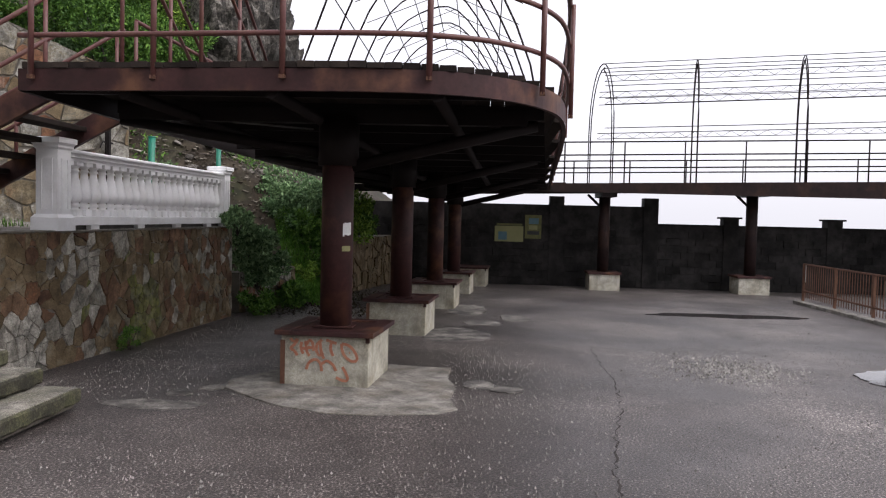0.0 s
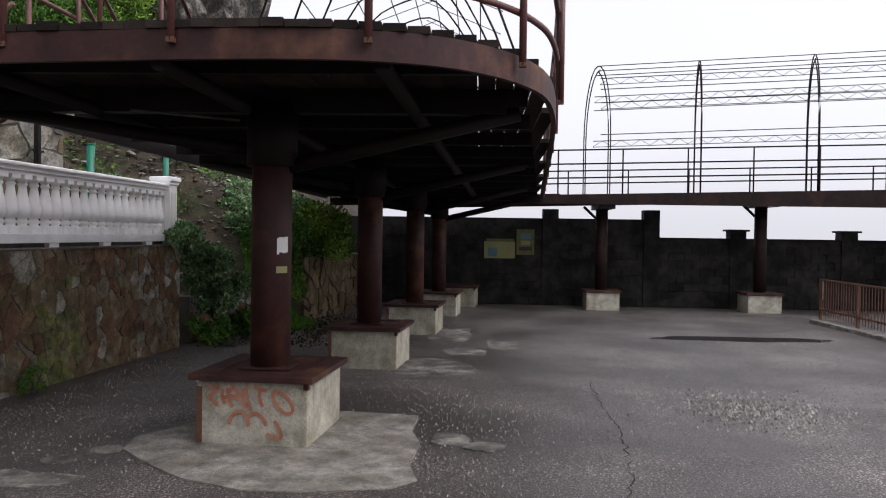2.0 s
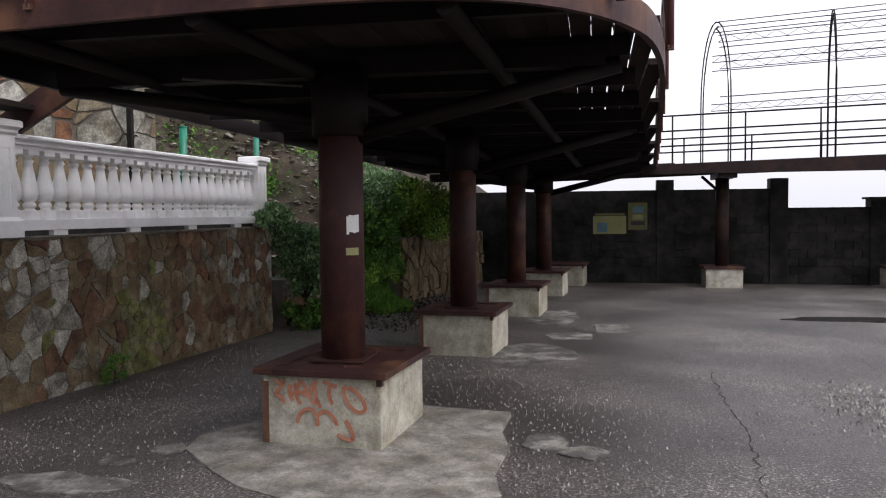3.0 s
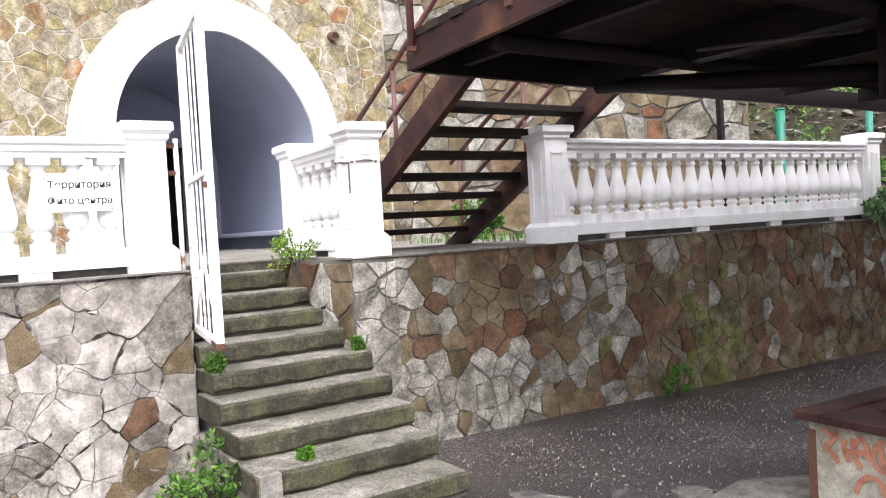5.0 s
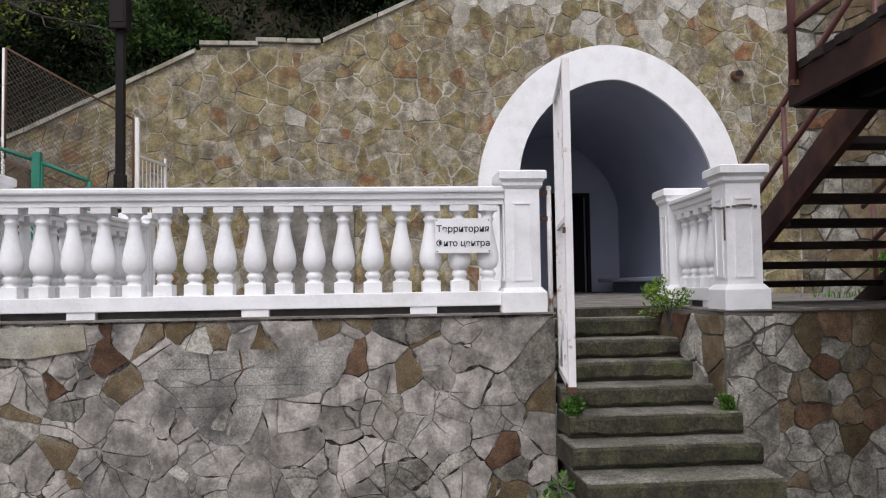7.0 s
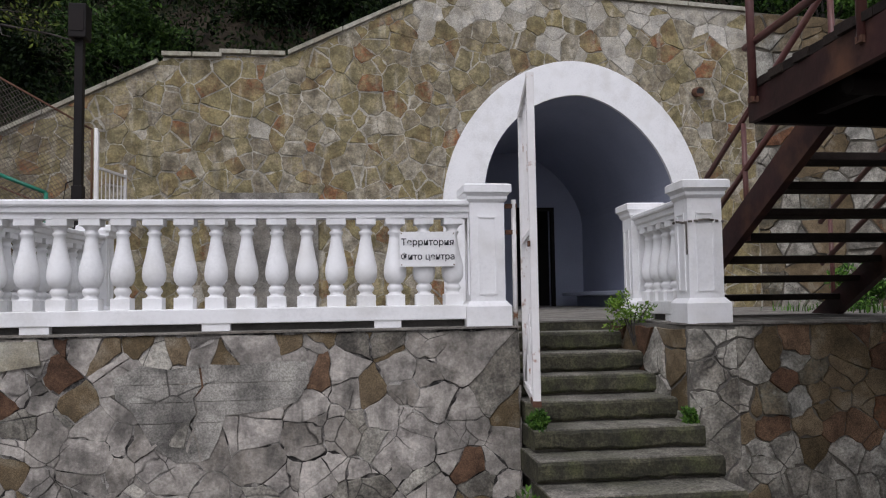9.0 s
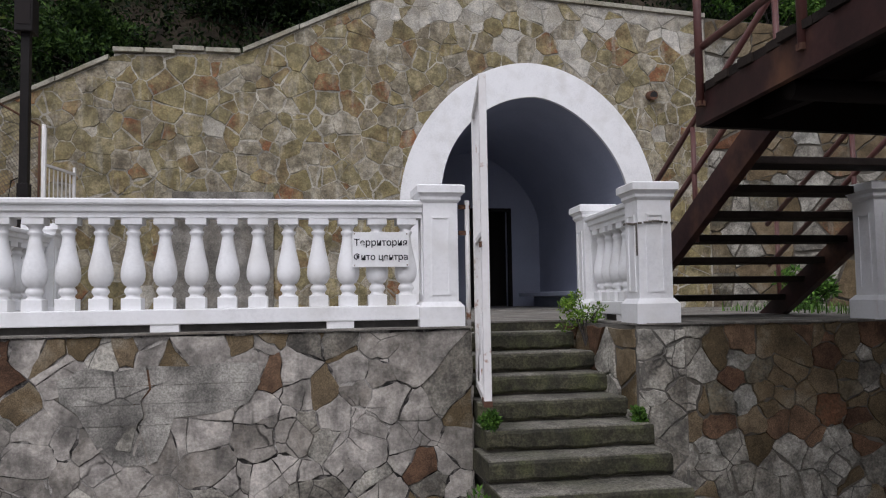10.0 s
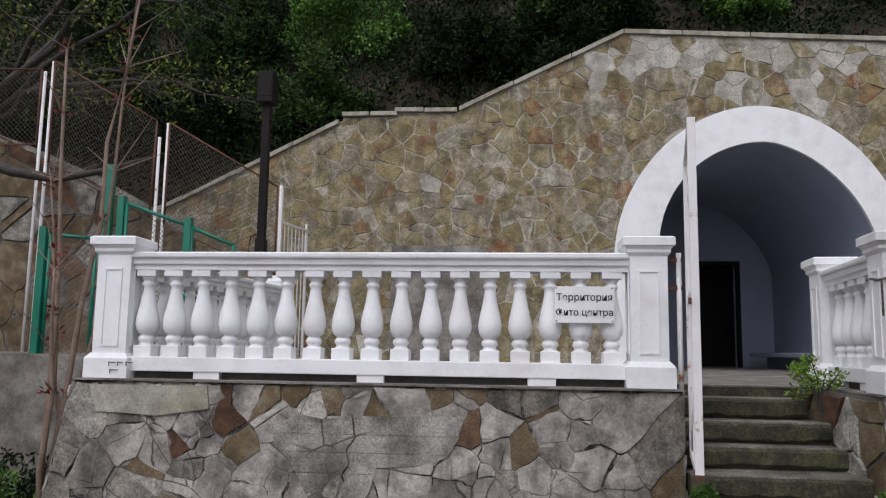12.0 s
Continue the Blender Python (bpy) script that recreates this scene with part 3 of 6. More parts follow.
def column_wall(xs, y0, y1, low, high):
    """A wall in thin columns, so that the opening goes right through it."""
    bm = bmesh.new()
    for xa, xb in zip(xs, xs[1:]):
        xm = (xa + xb) / 2
        za0, zb0, za1, zb1 = low(xa, xm), low(xb, xm), high(xa), high(xb)
        v = [bm.verts.new(p) for p in ((xa, y0, za0), (xb, y0, zb0), (xb, y0, zb1), (xa, y0, za1), (xa, y1, za0), (xb, y1, zb0), (xb, y1, zb1), (xa, y1, za1))]
        for f in ((0, 1, 2, 3), (5, 4, 7, 6), (3, 2, 6, 7), (4, 5, 1, 0)):
            bm.faces.new([v[k] for k in f])
    bmesh.ops.remove_doubles(bm, verts=bm.verts, dist=0.0005)
    return bm


def opening_low(x, xm):
    if abs(xm - IN_X) >= IN_A + 0.05:
        return 1.2
    return arch_z(min(max(x, IN_X - IN_A - 0.049), IN_X + IN_A + 0.049), IN_X, IN_A + 0.05, IN_Z, IN_B + 0.05)


cuts = sorted({round(-9 + 0.25 * k, 3) for k in range(57)} | {round(IN_X + (IN_A + 0.05) * math.cos(k * math.pi / 32), 4) for k in range(33)} | {-3.5, -3.49, -2.76, -2.75, -1.9, 0.42, 4.9})
cuts = [c for c in cuts if c <= 4.9]
wall_arch = tagged(part("wall_arch", column_wall(cuts, ARCH_Y, ARCH_Y + 0.5, opening_low, wall_top), light_mortar), "tall wall of tan rubble sandstone round an arched tunnel", "wall", kind="structure")


def ring_strip(bm, curve, y0, y1, thick_curve):
    """A band between two curves of (x, z), from y0 back to y1."""
    rows = []
    for (xa, za), (xb, zb) in zip(curve, thick_curve):
        rows.append([bm.verts.new(p) for p in ((xa, y0, za), (xb, y0, zb), (xb, y1, zb), (xa, y1, za))])
    for r0, r1 in zip(rows, rows[1:]):
        for k in range(4):
            bm.faces.new((r0[k], r0[(k + 1) % 4], r1[(k + 1) % 4], r1[k])).smooth = False
    bm.faces.new(rows[0])
    bm.faces.new(rows[-1][::-1])
    return bm


def arch_curve(cx, a, z0, b, foot, power=2.0, n=40, power_right=None):
    """The arch is hand-built: its right shoulder may be flatter than its left."""
    pts = [(cx - a, foot)]
    for k in range(n + 1):
        th = math.pi - k * math.pi / n
        c, s = math.cos(th), math.sin(th)
        p = power_right if power_right and c > 0 else power
        pts.append((cx + a * math.copysign(abs(c) ** (2 / p), c), z0 + b * abs(s) ** (2 / p)))
    return pts + [(cx + a, foot)]


surround = tagged(part("arch_surround", ring_strip(bmesh.new(), arch_curve(IN_X, IN_A, IN_Z, IN_B, LAND, power_right=1.66), ARCH_Y - 0.06, ARCH_Y - 0.002, arch_curve(OUT_X, OUT_A, OUT_Z, OUT_B, LAND, 1.9)), white_paint), "smooth white-painted surround of the arch", "trim", kind="structure")
TUN_Y = 13.9
tunnel = tagged(part("wall_tunnel", ring_strip(bmesh.new(), arch_curve(IN_X, IN_A + 0.004, IN_Z, IN_B + 0.004, LAND, power_right=1.66), ARCH_Y + 0.0, TUN_Y, arch_curve(IN_X, IN_A + 0.045, IN_Z, IN_B + 0.045, LAND, power_right=1.66)), vault_paint), "white barrel vault of the tunnel, dim bluish light in its colour", "wall", kind="structure")
end_cuts = sorted({round(IN_X - 1.6 + 0.1 * k, 3) for k in range(33)} | {2.22, 2.98})
tunnel_end = tagged(part("wall_tunnel_end", column_wall(end_cuts, TUN_Y, TUN_Y + 0.3, lambda x, xm: 3.35 if 2.22 < xm < 2.98 else LAND - 0.1, lambda x: 4.7), vault_paint), "white end wall of the tunnel with a doorway, dim bluish light in its colour", "wall", kind="structure")
# Added box behind the doorway; its darkness is put into the colour.
tagged(part("wall_dark_room", box_bm(1.6, 4.0, TUN_Y + 1.4, TUN_Y + 1.5, LAND, 4.6), unlit_void), "unlit back wall beyond the tunnel doorway", "wall", kind="structure")
tagged(part("ceiling_dark_room", box_bm(1.6, 4.0, TUN_Y + 0.3, TUN_Y + 1.5, 4.6, 4.7), unlit_void), "unlit ceiling beyond the tunnel doorway", "ceiling", kind="structure")
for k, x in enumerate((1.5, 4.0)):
    tagged(part("wall_dark_room_side_%d" % (k + 1), box_bm(x, x + 0.1, TUN_Y + 0.3, TUN_Y + 1.5, LAND, 4.7), unlit_void), "unlit side wall beyond the tunnel doorway", "wall", kind="structure")
door = thing("door_1", "open dark doorway frame at the end of the tunnel", "door", (2.6, TUN_Y, LAND), kind="structure")
part("door_frame", add_box(add_box(box_bm(-0.42, -0.36, -0.03, 0.1, 0, 1.95), 0.36, 0.42, -0.03, 0.1, 0, 1.95), -0.36, 0.36, -0.03, 0.1, 1.89, 1.95), lamp_black, door)
tagged(part("floor_tunnel", box_bm(IN_X - 1.6, IN_X + 1.6, ARCH_Y - 0.03, TUN_Y + 1.5, LAND - 0.1, LAND + 0.006), old_concrete), "dusty concrete floor of the tunnel", "floor", kind="structure")
bench = thing("wall_bench", "low white-painted ledge along the tunnel wall", "bench", (3.3, 11.6, LAND))
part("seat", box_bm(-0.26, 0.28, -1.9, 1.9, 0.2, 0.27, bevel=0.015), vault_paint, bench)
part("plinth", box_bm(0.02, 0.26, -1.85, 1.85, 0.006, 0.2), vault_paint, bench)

# coping on the sloping top
coping = tagged(new("coping"), "pale concrete coping slabs on the arch wall", "trim", kind="structure")
marks = [-9.0, -8.0, -7.0, -5.77, -5.0, -4.2, -3.55]
marks2 = [-1.85, -1.1, -0.3, 0.42, 1.2, 2.1, 3.0, 3.9, 4.9]
for ms in (marks, marks2):
    for xa, xb in zip(ms, ms[1:]):
        za, zb = wall_top(xa) + 0.002, wall_top(xb) + 0.002
        bm = bmesh.new()
        v = [bm.verts.new(p) for p in ((xa + 0.006, ARCH_Y - 0.05, za), (xb - 0.006, ARCH_Y - 0.05, zb), (xb - 0.006, ARCH_Y + 0.55, zb), (xa + 0.006, ARCH_Y + 0.55, za))]
        w = [bm.verts.new(q.co + Vector((0, 0, 0.06))) for q in v]
        for k in range(4):
            bm.faces.new((v[k], v[(k + 1) % 4], w[(k + 1) % 4], w[k]))
        bm.faces.new(v[::-1])
        bm.faces.new(w)
        part("slab", bm, cream_concrete, coping)
for xa, xb, z in ((-3.5, -3.12, 4.88), (-3.1, -2.72, 4.88), (-2.75, -2.35, 4.93), (-2.33, -1.88, 4.92)):
    part("slab", box_bm(xa, xb, ARCH_Y - 0.06, ARCH_Y + 0.55, z, z + 0.06, bevel=0.008), cream_concrete, coping)

# wall that goes on behind the metal stairs
DX, DY = 7.95 - 4.9, 5.25 - 9.55
BACK_END = 3.86
wall_back = body("wall_back_right", [(4.9, 9.55), (7.95, 5.25), (8.28, 5.5), (5.2, 10.05)], 0.9, BACK_END, dark_mortar, "wall of brown rubble stone with wide dark joints")
bm = bmesh.new()
v = [bm.verts.new(p) for p in ((4.9, 9.55, BACK_END), (7.95, 5.25, BACK_END), (4.9, 9.55, 5.75), (5.2, 10.05, BACK_END), (8.28, 5.5, BACK_END), (5.2, 10.05, 5.75))]
for f in ((0, 1, 2), (4, 3, 5), (1, 4, 5, 2), (3, 0, 2, 5)):
    bm.faces.new([v[k] for k in f])
part("gable", bm, dark_mortar, wall_back)

# unseen plain wall, added to keep low sky light from under the deck
tagged(part("wall_yard_end", box_bm(-13.4, -13.0, -22.0, 9.4, -0.3, 4.6), old_concrete), "unseen plain weathered concrete wall added to block low sky light", "wall", kind="structure")

# ---- stone stairs ----
stairs = thing("stairs", "mossy worn concrete steps up to the terrace", "stairs", kind="structure")
TREAD_Y = [4.62, 4.37, 4.17, 3.89, 3.62, 3.38, 3.08, 2.77, 2.45]
TREAD_Z = [1.318 - 0.14 * k for k in range(9)]
LEFT_END = [0.05, 0.05, 0.05, 0.05, 0.04, 0.0, 0.0, -0.03, -0.04]
RIGHT_END = [0.98, 1.07, 1.10, 1.13, 1.15, 1.16, 1.14, 1.11, 1.09]


def worn_slab(x0, x1, y0, y1, z0, z1, seed, chip=0.012):
    """A cast step: front edge chipped and wavy, lower front edge broken away."""
    r = random.Random(seed)
    n = 14
    bm = bmesh.new()
    rows = []
    for k in range(n + 1):
        x = x0 + (x1 - x0) * k / n
        wave = 0.008 * math.sin(k * 0.9 + seed) + r.uniform(-0.004, 0.004)
        cut = chip * r.random() ** 2
        low = z0 + r.uniform(0.0, 0.022)
        rows.append([bm.verts.new(p) for p in ((x, y1, z0), (x, y0 + 0.02 + wave, low), (x, y0 + wave, low + 0.02), (x, y0 + wave * 0.6, z1 - 0.014 - cut), (x, y0 + 0.012 + wave * 0.6 + cut, z1 - cut * 0.3), (x, y1, z1))])
    for r0, r1 in zip(rows, rows[1:]):
        for k in range(6):
            bm.faces.new((r0[k], r0[(k + 1) % 6], r1[(k + 1) % 6], r1[k]))
    bm.faces.new(rows[0])
    bm.faces.new(rows[-1][::-1])
    return bm


for i in range(9):
    z, y0, left, right = TREAD_Z[i], TREAD_Y[i], LEFT_END[i], RIGHT_END[i]
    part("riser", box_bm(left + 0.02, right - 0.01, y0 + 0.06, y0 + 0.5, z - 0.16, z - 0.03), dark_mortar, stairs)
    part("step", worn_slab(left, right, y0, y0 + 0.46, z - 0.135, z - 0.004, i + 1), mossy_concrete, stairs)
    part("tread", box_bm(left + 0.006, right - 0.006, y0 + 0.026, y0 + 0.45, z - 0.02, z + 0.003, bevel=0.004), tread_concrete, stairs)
part("riser", box_bm(0.06, 1.1, 4.875, 5.0, 1.28, LAND - 0.014), mossy_concrete, stairs)
part("cheek", prism_bm([(-0.02, 2.75), (0.1, 2.75), (0.1, 4.0), (-0.02, 4.0)], -0.05, 0.34), old_concrete, stairs)
for k in range(4):
    part("infill", box_bm(0.1, 1.04, TREAD_Y[k * 2] + 0.3, 4.95, -0.05, TREAD_Z[k * 2 + 1] - 0.02), old_concrete, stairs)

# cheek wall on the other side of the steps, rising with them
cheek = body("wall_stair_cheek", [(1.0, 4.93), (1.12, 3.78), (1.44, 3.715), (1.4, 4.93)], -0.1, LAND - 0.016, grey_mortar, "rubble stone cheek wall beside the steps")


# ---- balustrade ----
RAIL_LOW, BAL_LOW, BAL_TOP, RAIL_TOP = 0.035, 0.145, 0.735, 0.855
profile = [(0.052, 0.075), (0.052, 0.078), (0.04, 0.09), (0.045, 0.1), (0.056, 0.115), (0.05, 0.135), (0.038, 0.15), (0.056, 0.16), (0.07, 0.185), (0.076, 0.212), (0.077, 0.235), (0.073, 0.272), (0.063, 0.32), (0.052, 0.37), (0.043, 0.42), (0.038, 0.455), (0.036, 0.478), (0.046, 0.49), (0.046, 0.503), (0.036, 0.512), (0.04, 0.525), (0.052, 0.54), (0.056, 0.548)]
bm = lathe_bm(profile, 18)
add_box(bm, -0.062, 0.062, -0.062, 0.062, 0.0, 0.076, bevel=0.006)
add_box(bm, -0.066, 0.066, -0.066, 0.066, 0.546, 0.592, bevel=0.006)
baluster_mesh = bpy.data.meshes.new("baluster")
bm.to_mesh(baluster_mesh)
bm.free()
baluster_mesh.materials.append(white_paint)


def balustrade(name, start, end, label, tails=3):
    """Rails and balusters between two posts; the local x runs along it."""
    a, b = Vector(start), Vector(end)
    length = (b - a).to_2d().length
    turn = math.degrees(math.atan2(b.y - a.y, b.x - a.x))
    t = thing(name, label, "balustrade", tuple(a), turn)
    n = max(1, round(length / 0.192))
    bm = box_bm(0, length, -0.095, 0.095, RAIL_LOW + 0.012, BAL_LOW, bevel=0.008)
    part("bottom_rail", bm, white_paint, t)
    half_rail = [(0.07, BAL_TOP), (0.07, BAL_TOP + 0.03), (0.09, BAL_TOP + 0.04), (0.095, BAL_TOP + 0.075), (0.112, RAIL_TOP - 0.04), (0.117, RAIL_TOP - 0.03), (0.117, RAIL_TOP - 0.01), (0.1, RAIL_TOP)]
    loop = half_rail + [(-q, w) for q, w in half_rail[::-1]]
    bm = bmesh.new()
    ends = [[bm.verts.new((x, q, w)) for q, w in loop] for x in (0.0, length)]
    for k in range(len(loop)):
        j = (k + 1) % len(loop)
        bm.faces.new((ends[0][k], ends[0][j], ends[1][j], ends[1][k]))
    bm.faces.new(ends[0][::-1])
    bm.faces.new(ends[1])
    part("top_rail", bm, white_paint, t)
    first, last = 0.42 * length / n, length - 0.54 * length / n
    for k in range(n):
        shared("baluster", baluster_mesh, t, Matrix.Translation((first + (last - first) * k / max(1, n - 1), 0, BAL_LOW - 0.001)) @ Matrix.Rotation(random.uniform(-0.05, 0.05), 4, "Z"))
    feet = max(2, round(length / 1.0))
    for k in range(feet):
        x = (k + 0.5) * length / feet
        part("foot", box_bm(x - 0.09, x + 0.09, -0.085, 0.085, -0.004, RAIL_LOW + 0.014, bevel=0.004), white_paint, t)
    part("bedding", box_bm(0.02, length - 0.02, -0.03, 0.05, -0.004, RAIL_LOW + 0.01), grey_wood, t, "weathered grey timber strip")
    return t


def post(at, turn, label, height=0.97, half=0.118):
    t = thing("balustrade_post", label, "post", at, turn, group="balustrade posts")
    part("plinth", square_lathe_bm([(half + 0.035, -0.004), (half + 0.035, 0.13), (half + 0.006, 0.165), (half + 0.006, 0.166)]), white_paint, t)
    part("shaft", square_lathe_bm([(half, 0.16), (half, height - 0.13)]), white_paint, t)
    for k in range(4):
        bm = bmesh.new()
        d = half - 0.055
        for bx in ((-d, -d + 0.012, 0.22, height - 0.24), (d - 0.012, d, 0.22, height - 0.24), (-d, d, 0.21, 0.222), (-d, d, height - 0.242, height - 0.23)):
            add_box(bm, bx[0], bx[1], -half - 0.008, -half + 0.004, bx[2], bx[3])
        part("moulding", bm, white_paint, t).matrix_basis = Matrix.Rotation(k * math.pi / 2, 4, "Z")
    part("cap", square_lathe_bm([(half + 0.004, height - 0.135), (half + 0.02, height - 0.115), (half + 0.02, height - 0.095), (half + 0.035, height - 0.075), (half + 0.045, height - 0.07), (half + 0.045, height - 0.022), (half + 0.03, height - 0.012), (0.03, height)]), white_paint, t)
    return t


GP = (-0.155, 4.145, LAND)
LP = (-3.73, 4.145, LAND)
RP = (1.285, 3.905, LAND)
IP = (1.385, 5.2, LAND)
BL = (2.97, 3.745, LAND)
BR = (7.62, 3.57, LAND)
post(GP, 0, "white square gate post beside the steps")
post(LP, 0, "white square corner post with faint scribbles at its foot")
post(RP, -3, "white square gate post with a chain round it")
post(IP, -3, "white square end post of the short return balustrade")
post(BL, -3, "white square post beside the metal stairs")
post(BR, -3, "white square end post above the shrubs")
post((-3.53, 6.95, LAND), 0, "white square end post of the side balustrade")
balustrade("balustrade", (LP[0] + 0.12, 4.145, LAND), (GP[0] - 0.12, 4.145, LAND), "white-painted concrete balustrade with turned balusters above the wall")
balustrade("balustrade", (LP[0] - 0.01, 4.27, LAND), (-3.53, 6.83, LAND), "white-painted side balustrade with turned balusters")
balustrade("balustrade", (RP[0] + 0.005, 4.03, LAND), (IP[0] - 0.005, 5.08, LAND), "short white-painted return balustrade with turned balusters")
balustrade("balustrade", (BL[0] + 0.12, BL[1] - 0.005, LAND), (BR[0] - 0.12, BR[1] + 0.005, LAND), "long white-painted balustrade with turned balusters and chipped rail")


# ---- writing ----
def text_part(name, body_text, size, mat, parent, m, label="", shear=0.0):
    cu = bpy.data.curves.new(name, "FONT")
    cu.body, cu.size, cu.extrude, cu.align_x, cu.align_y, cu.shear, cu.offset = body_text, size, 0.0012, "CENTER", "CENTER", shear, 0.0007
    tmp = bpy.data.objects.new(name, cu)
    scene.collection.objects.link(tmp)
    dg = bpy.context.evaluated_depsgraph_get()
    me = bpy.data.meshes.new_from_object(tmp.evaluated_get(dg))
    bpy.data.objects.remove(tmp)
    me.materials.clear()
    me.materials.append(mat)
    ob = new(name, me)
    ob.parent, ob.matrix_basis = parent, m
    if label:
        ob["label"] = label
    return ob


sign = thing("sign", "small white board sign with hand-painted dark letters wired to the balustrade", "sign", (-0.56, 4.045, 1.92))
part("board", box_bm(-0.188, 0.188, -0.004, 0.004, -0.117, 0.117, bevel=0.0015), white_paint, sign)
upright = Matrix.Rotation(math.pi / 2, 4, "X")
text_part("lettering", "Территория", 0.062, ink, sign, Matrix.Translation((0, -0.0055, 0.045)) @ upright, "dark painted words")
text_part("lettering", "Фито центра", 0.06, ink, sign, Matrix.Translation((0.0, -0.0055, -0.052)) @ upright, "dark painted words")
for x, z in ((-0.176, 0.105), (0.176, 0.105), (-0.176, -0.105), (0.176, -0.105)):
    part("nail", box_bm(x - 0.004, x + 0.004, -0.007, -0.003, z - 0.004, z + 0.004), rust, sign)
scrawl = thing("scribble", "faint pencil scribbles on the post foot", "graffiti", (-3.62, 3.985, 1.47))
for k, (x, w, z) in enumerate(((-0.08, 0.05, 0.03), (-0.02, 0.04, 0.03), (0.04, 0.05, 0.03), (-0.07, 0.06, -0.02))):
    part("stroke", box_bm(x, x + w, -0.0045, -0.0025, z, z + 0.006), grey_wood, scrawl)
    part("stroke", box_bm(x, x + 0.006, -0.0045, -0.0025, z - 0.02, z + 0.01), grey_wood, scrawl)

# ---- white gate standing open over the steps ----
gate = thing("gate", "narrow white steel gate with rust, standing open over the steps", "gate", (0.1, 4.06, LAND), math.degrees(math.atan2(-0.98, -0.17)))
G_LOW, G_TOP, G_W = -0.415, 1.46, 0.99
part("frame", add_box(add_box(add_box(box_bm(0.0, 0.045, -0.022, 0.022, G_LOW, G_TOP, bevel=0.004), G_W - 0.045, G_W, -0.022, 0.022, G_LOW, G_TOP, bevel=0.004), 0.045, G_W - 0.045, -0.018, 0.018, G_LOW, G_LOW + 0.04), 0.045, G_W - 0.045, -0.018, 0.018, G_TOP - 0.04, G_TOP), white_rust, gate)
for k in range(4):
    x = 0.045 + (k + 1) * (G_W - 0.09) / 5
    part("bar", box_bm(x - 0.006, x + 0.006, -0.006, 0.006, G_LOW + 0.03, G_TOP - 0.03), white_rust, gate)
part("crossbar", box_bm(0.045, G_W - 0.045, -0.012, 0.012, 0.55, 0.58), white_rust, gate)
part("brace", tube_bm([(0.04, 0, G_LOW + 0.05), (0.4, 0, G_LOW + 0.42)], 0.012, 6), white_rust, gate)
part("brace", tube_bm([(G_W - 0.05, 0, G_LOW + 0.06), (0.5, 0, G_LOW + 0.5)], 0.01, 6), white_rust, gate)
part("rusty_edge", box_bm(G_W - 0.2, G_W + 0.002, -0.024, 0.024, G_LOW - 0.003, G_LOW + 0.03), rust, gate, "rust-eaten bottom corner")
part("latch", box_bm(G_W - 0.02, G_W + 0.03, -0.035, -0.02, 0.47, 0.5), rust, gate)
for z in (0.15, 0.75):
    part("hinge", tube_bm([(-0.005, 0.0, z), (-0.005, 0.0, z + 0.09)], 0.014, 8), rust, gate)
stop = thing("gate_post", "thin white steel gate hinge post with rusty brackets", "gate post", (0.045, 4.1, LAND))
part("tube", tube_bm([(0, 0, -0.3), (0, 0, 0.86)], 0.017, 8), white_rust, stop)
for z in (0.62, 0.8):
    part("bracket", box_bm(-0.06, 0.02, -0.012, 0.012, z, z + 0.03), rust, stop)
chain = thing("chain", "thin steel chain looped round the white post", "chain", (RP[0], RP[1], LAND + 0.68))
for k in range(30):
    th = k / 30 * math.tau
    sx, sy = math.cos(th), math.sin(th)
    f = 0.128 / max(abs(sx), abs(sy))
    part("link", box_bm(-0.014, 0.014, -0.005, 0.005, -0.007, 0.007, bevel=0.003), wire, chain).matrix_basis = Matrix.Translation((sx * f, sy * f, 0.008 * math.sin(th * 3))) @ Matrix.Rotation(th + math.pi / 2, 4, "Z")
for k in range(8):
    part("link", box_bm(-0.005, 0.005, -0.004, 0.004, -0.016, 0.016, bevel=0.003), wire, chain).matrix_basis = Matrix.Translation((-0.13, -0.1, -0.02 - 0.027 * k))

# overflow pipe in the wall
pipe = thing("drain_pipe", "short rusty drain pipe stub in the wall", "pipe", (3.99, ARCH_Y, 4.52))
part("stub", tube_bm([(0, 0.1, 0.02), (0, -0.14, -0.02)], 0.07, 12), rust, pipe)
# A near-black disc paints the dark inside of the pipe.
part("bore", tube_bm([(0, -0.136, -0.019), (0, -0.142, -0.0205)], 0.055, 12), unlit_void, pipe)
patch = tagged(part("plaster_patch", prism_bm([(-2.75, ARCH_Y - 0.045), (-1.45, ARCH_Y - 0.045), (-1.45, ARCH_Y + 0.02), (-2.75, ARCH_Y + 0.02)], LAND, 3.04), old_concrete), "low grey plaster patch on the stone wall", "trim", kind="structure")

# ---- deck on columns ----
DECK_LOW = 2.575


def deck_z(x):
    return DECK_LOW - 0.0150 * max(0.0, x - 1.2)


edge = [(1.22, 3.06), (1.14, 2.1), (1.07, 1.4), (1.02, 0.85), (0.99, 0.2), (1.03, -0.25), (1.17, -0.68), (1.42, -1.0), (1.75, -1.24), (2.2, -1.42), (3.2, -1.56), (5.0, -1.7), (7.5, -1.86), (10.5, -2.05), (14.3, -2.3)]
back = [(14.3, 2.55), (10.0, 2.75), (6.0, 2.95)]


def fine_line(points, step=0.25):
    out = []
    for a, b in zip(points, points[1:]):
        n = max(1, int(math.dist(a, b) / step))
        out += [(a[0] + (b[0] - a[0]) * k / n, a[1] + (b[1] - a[1]) * k / n) for k in range(n)]
    return out + [points[-1]]


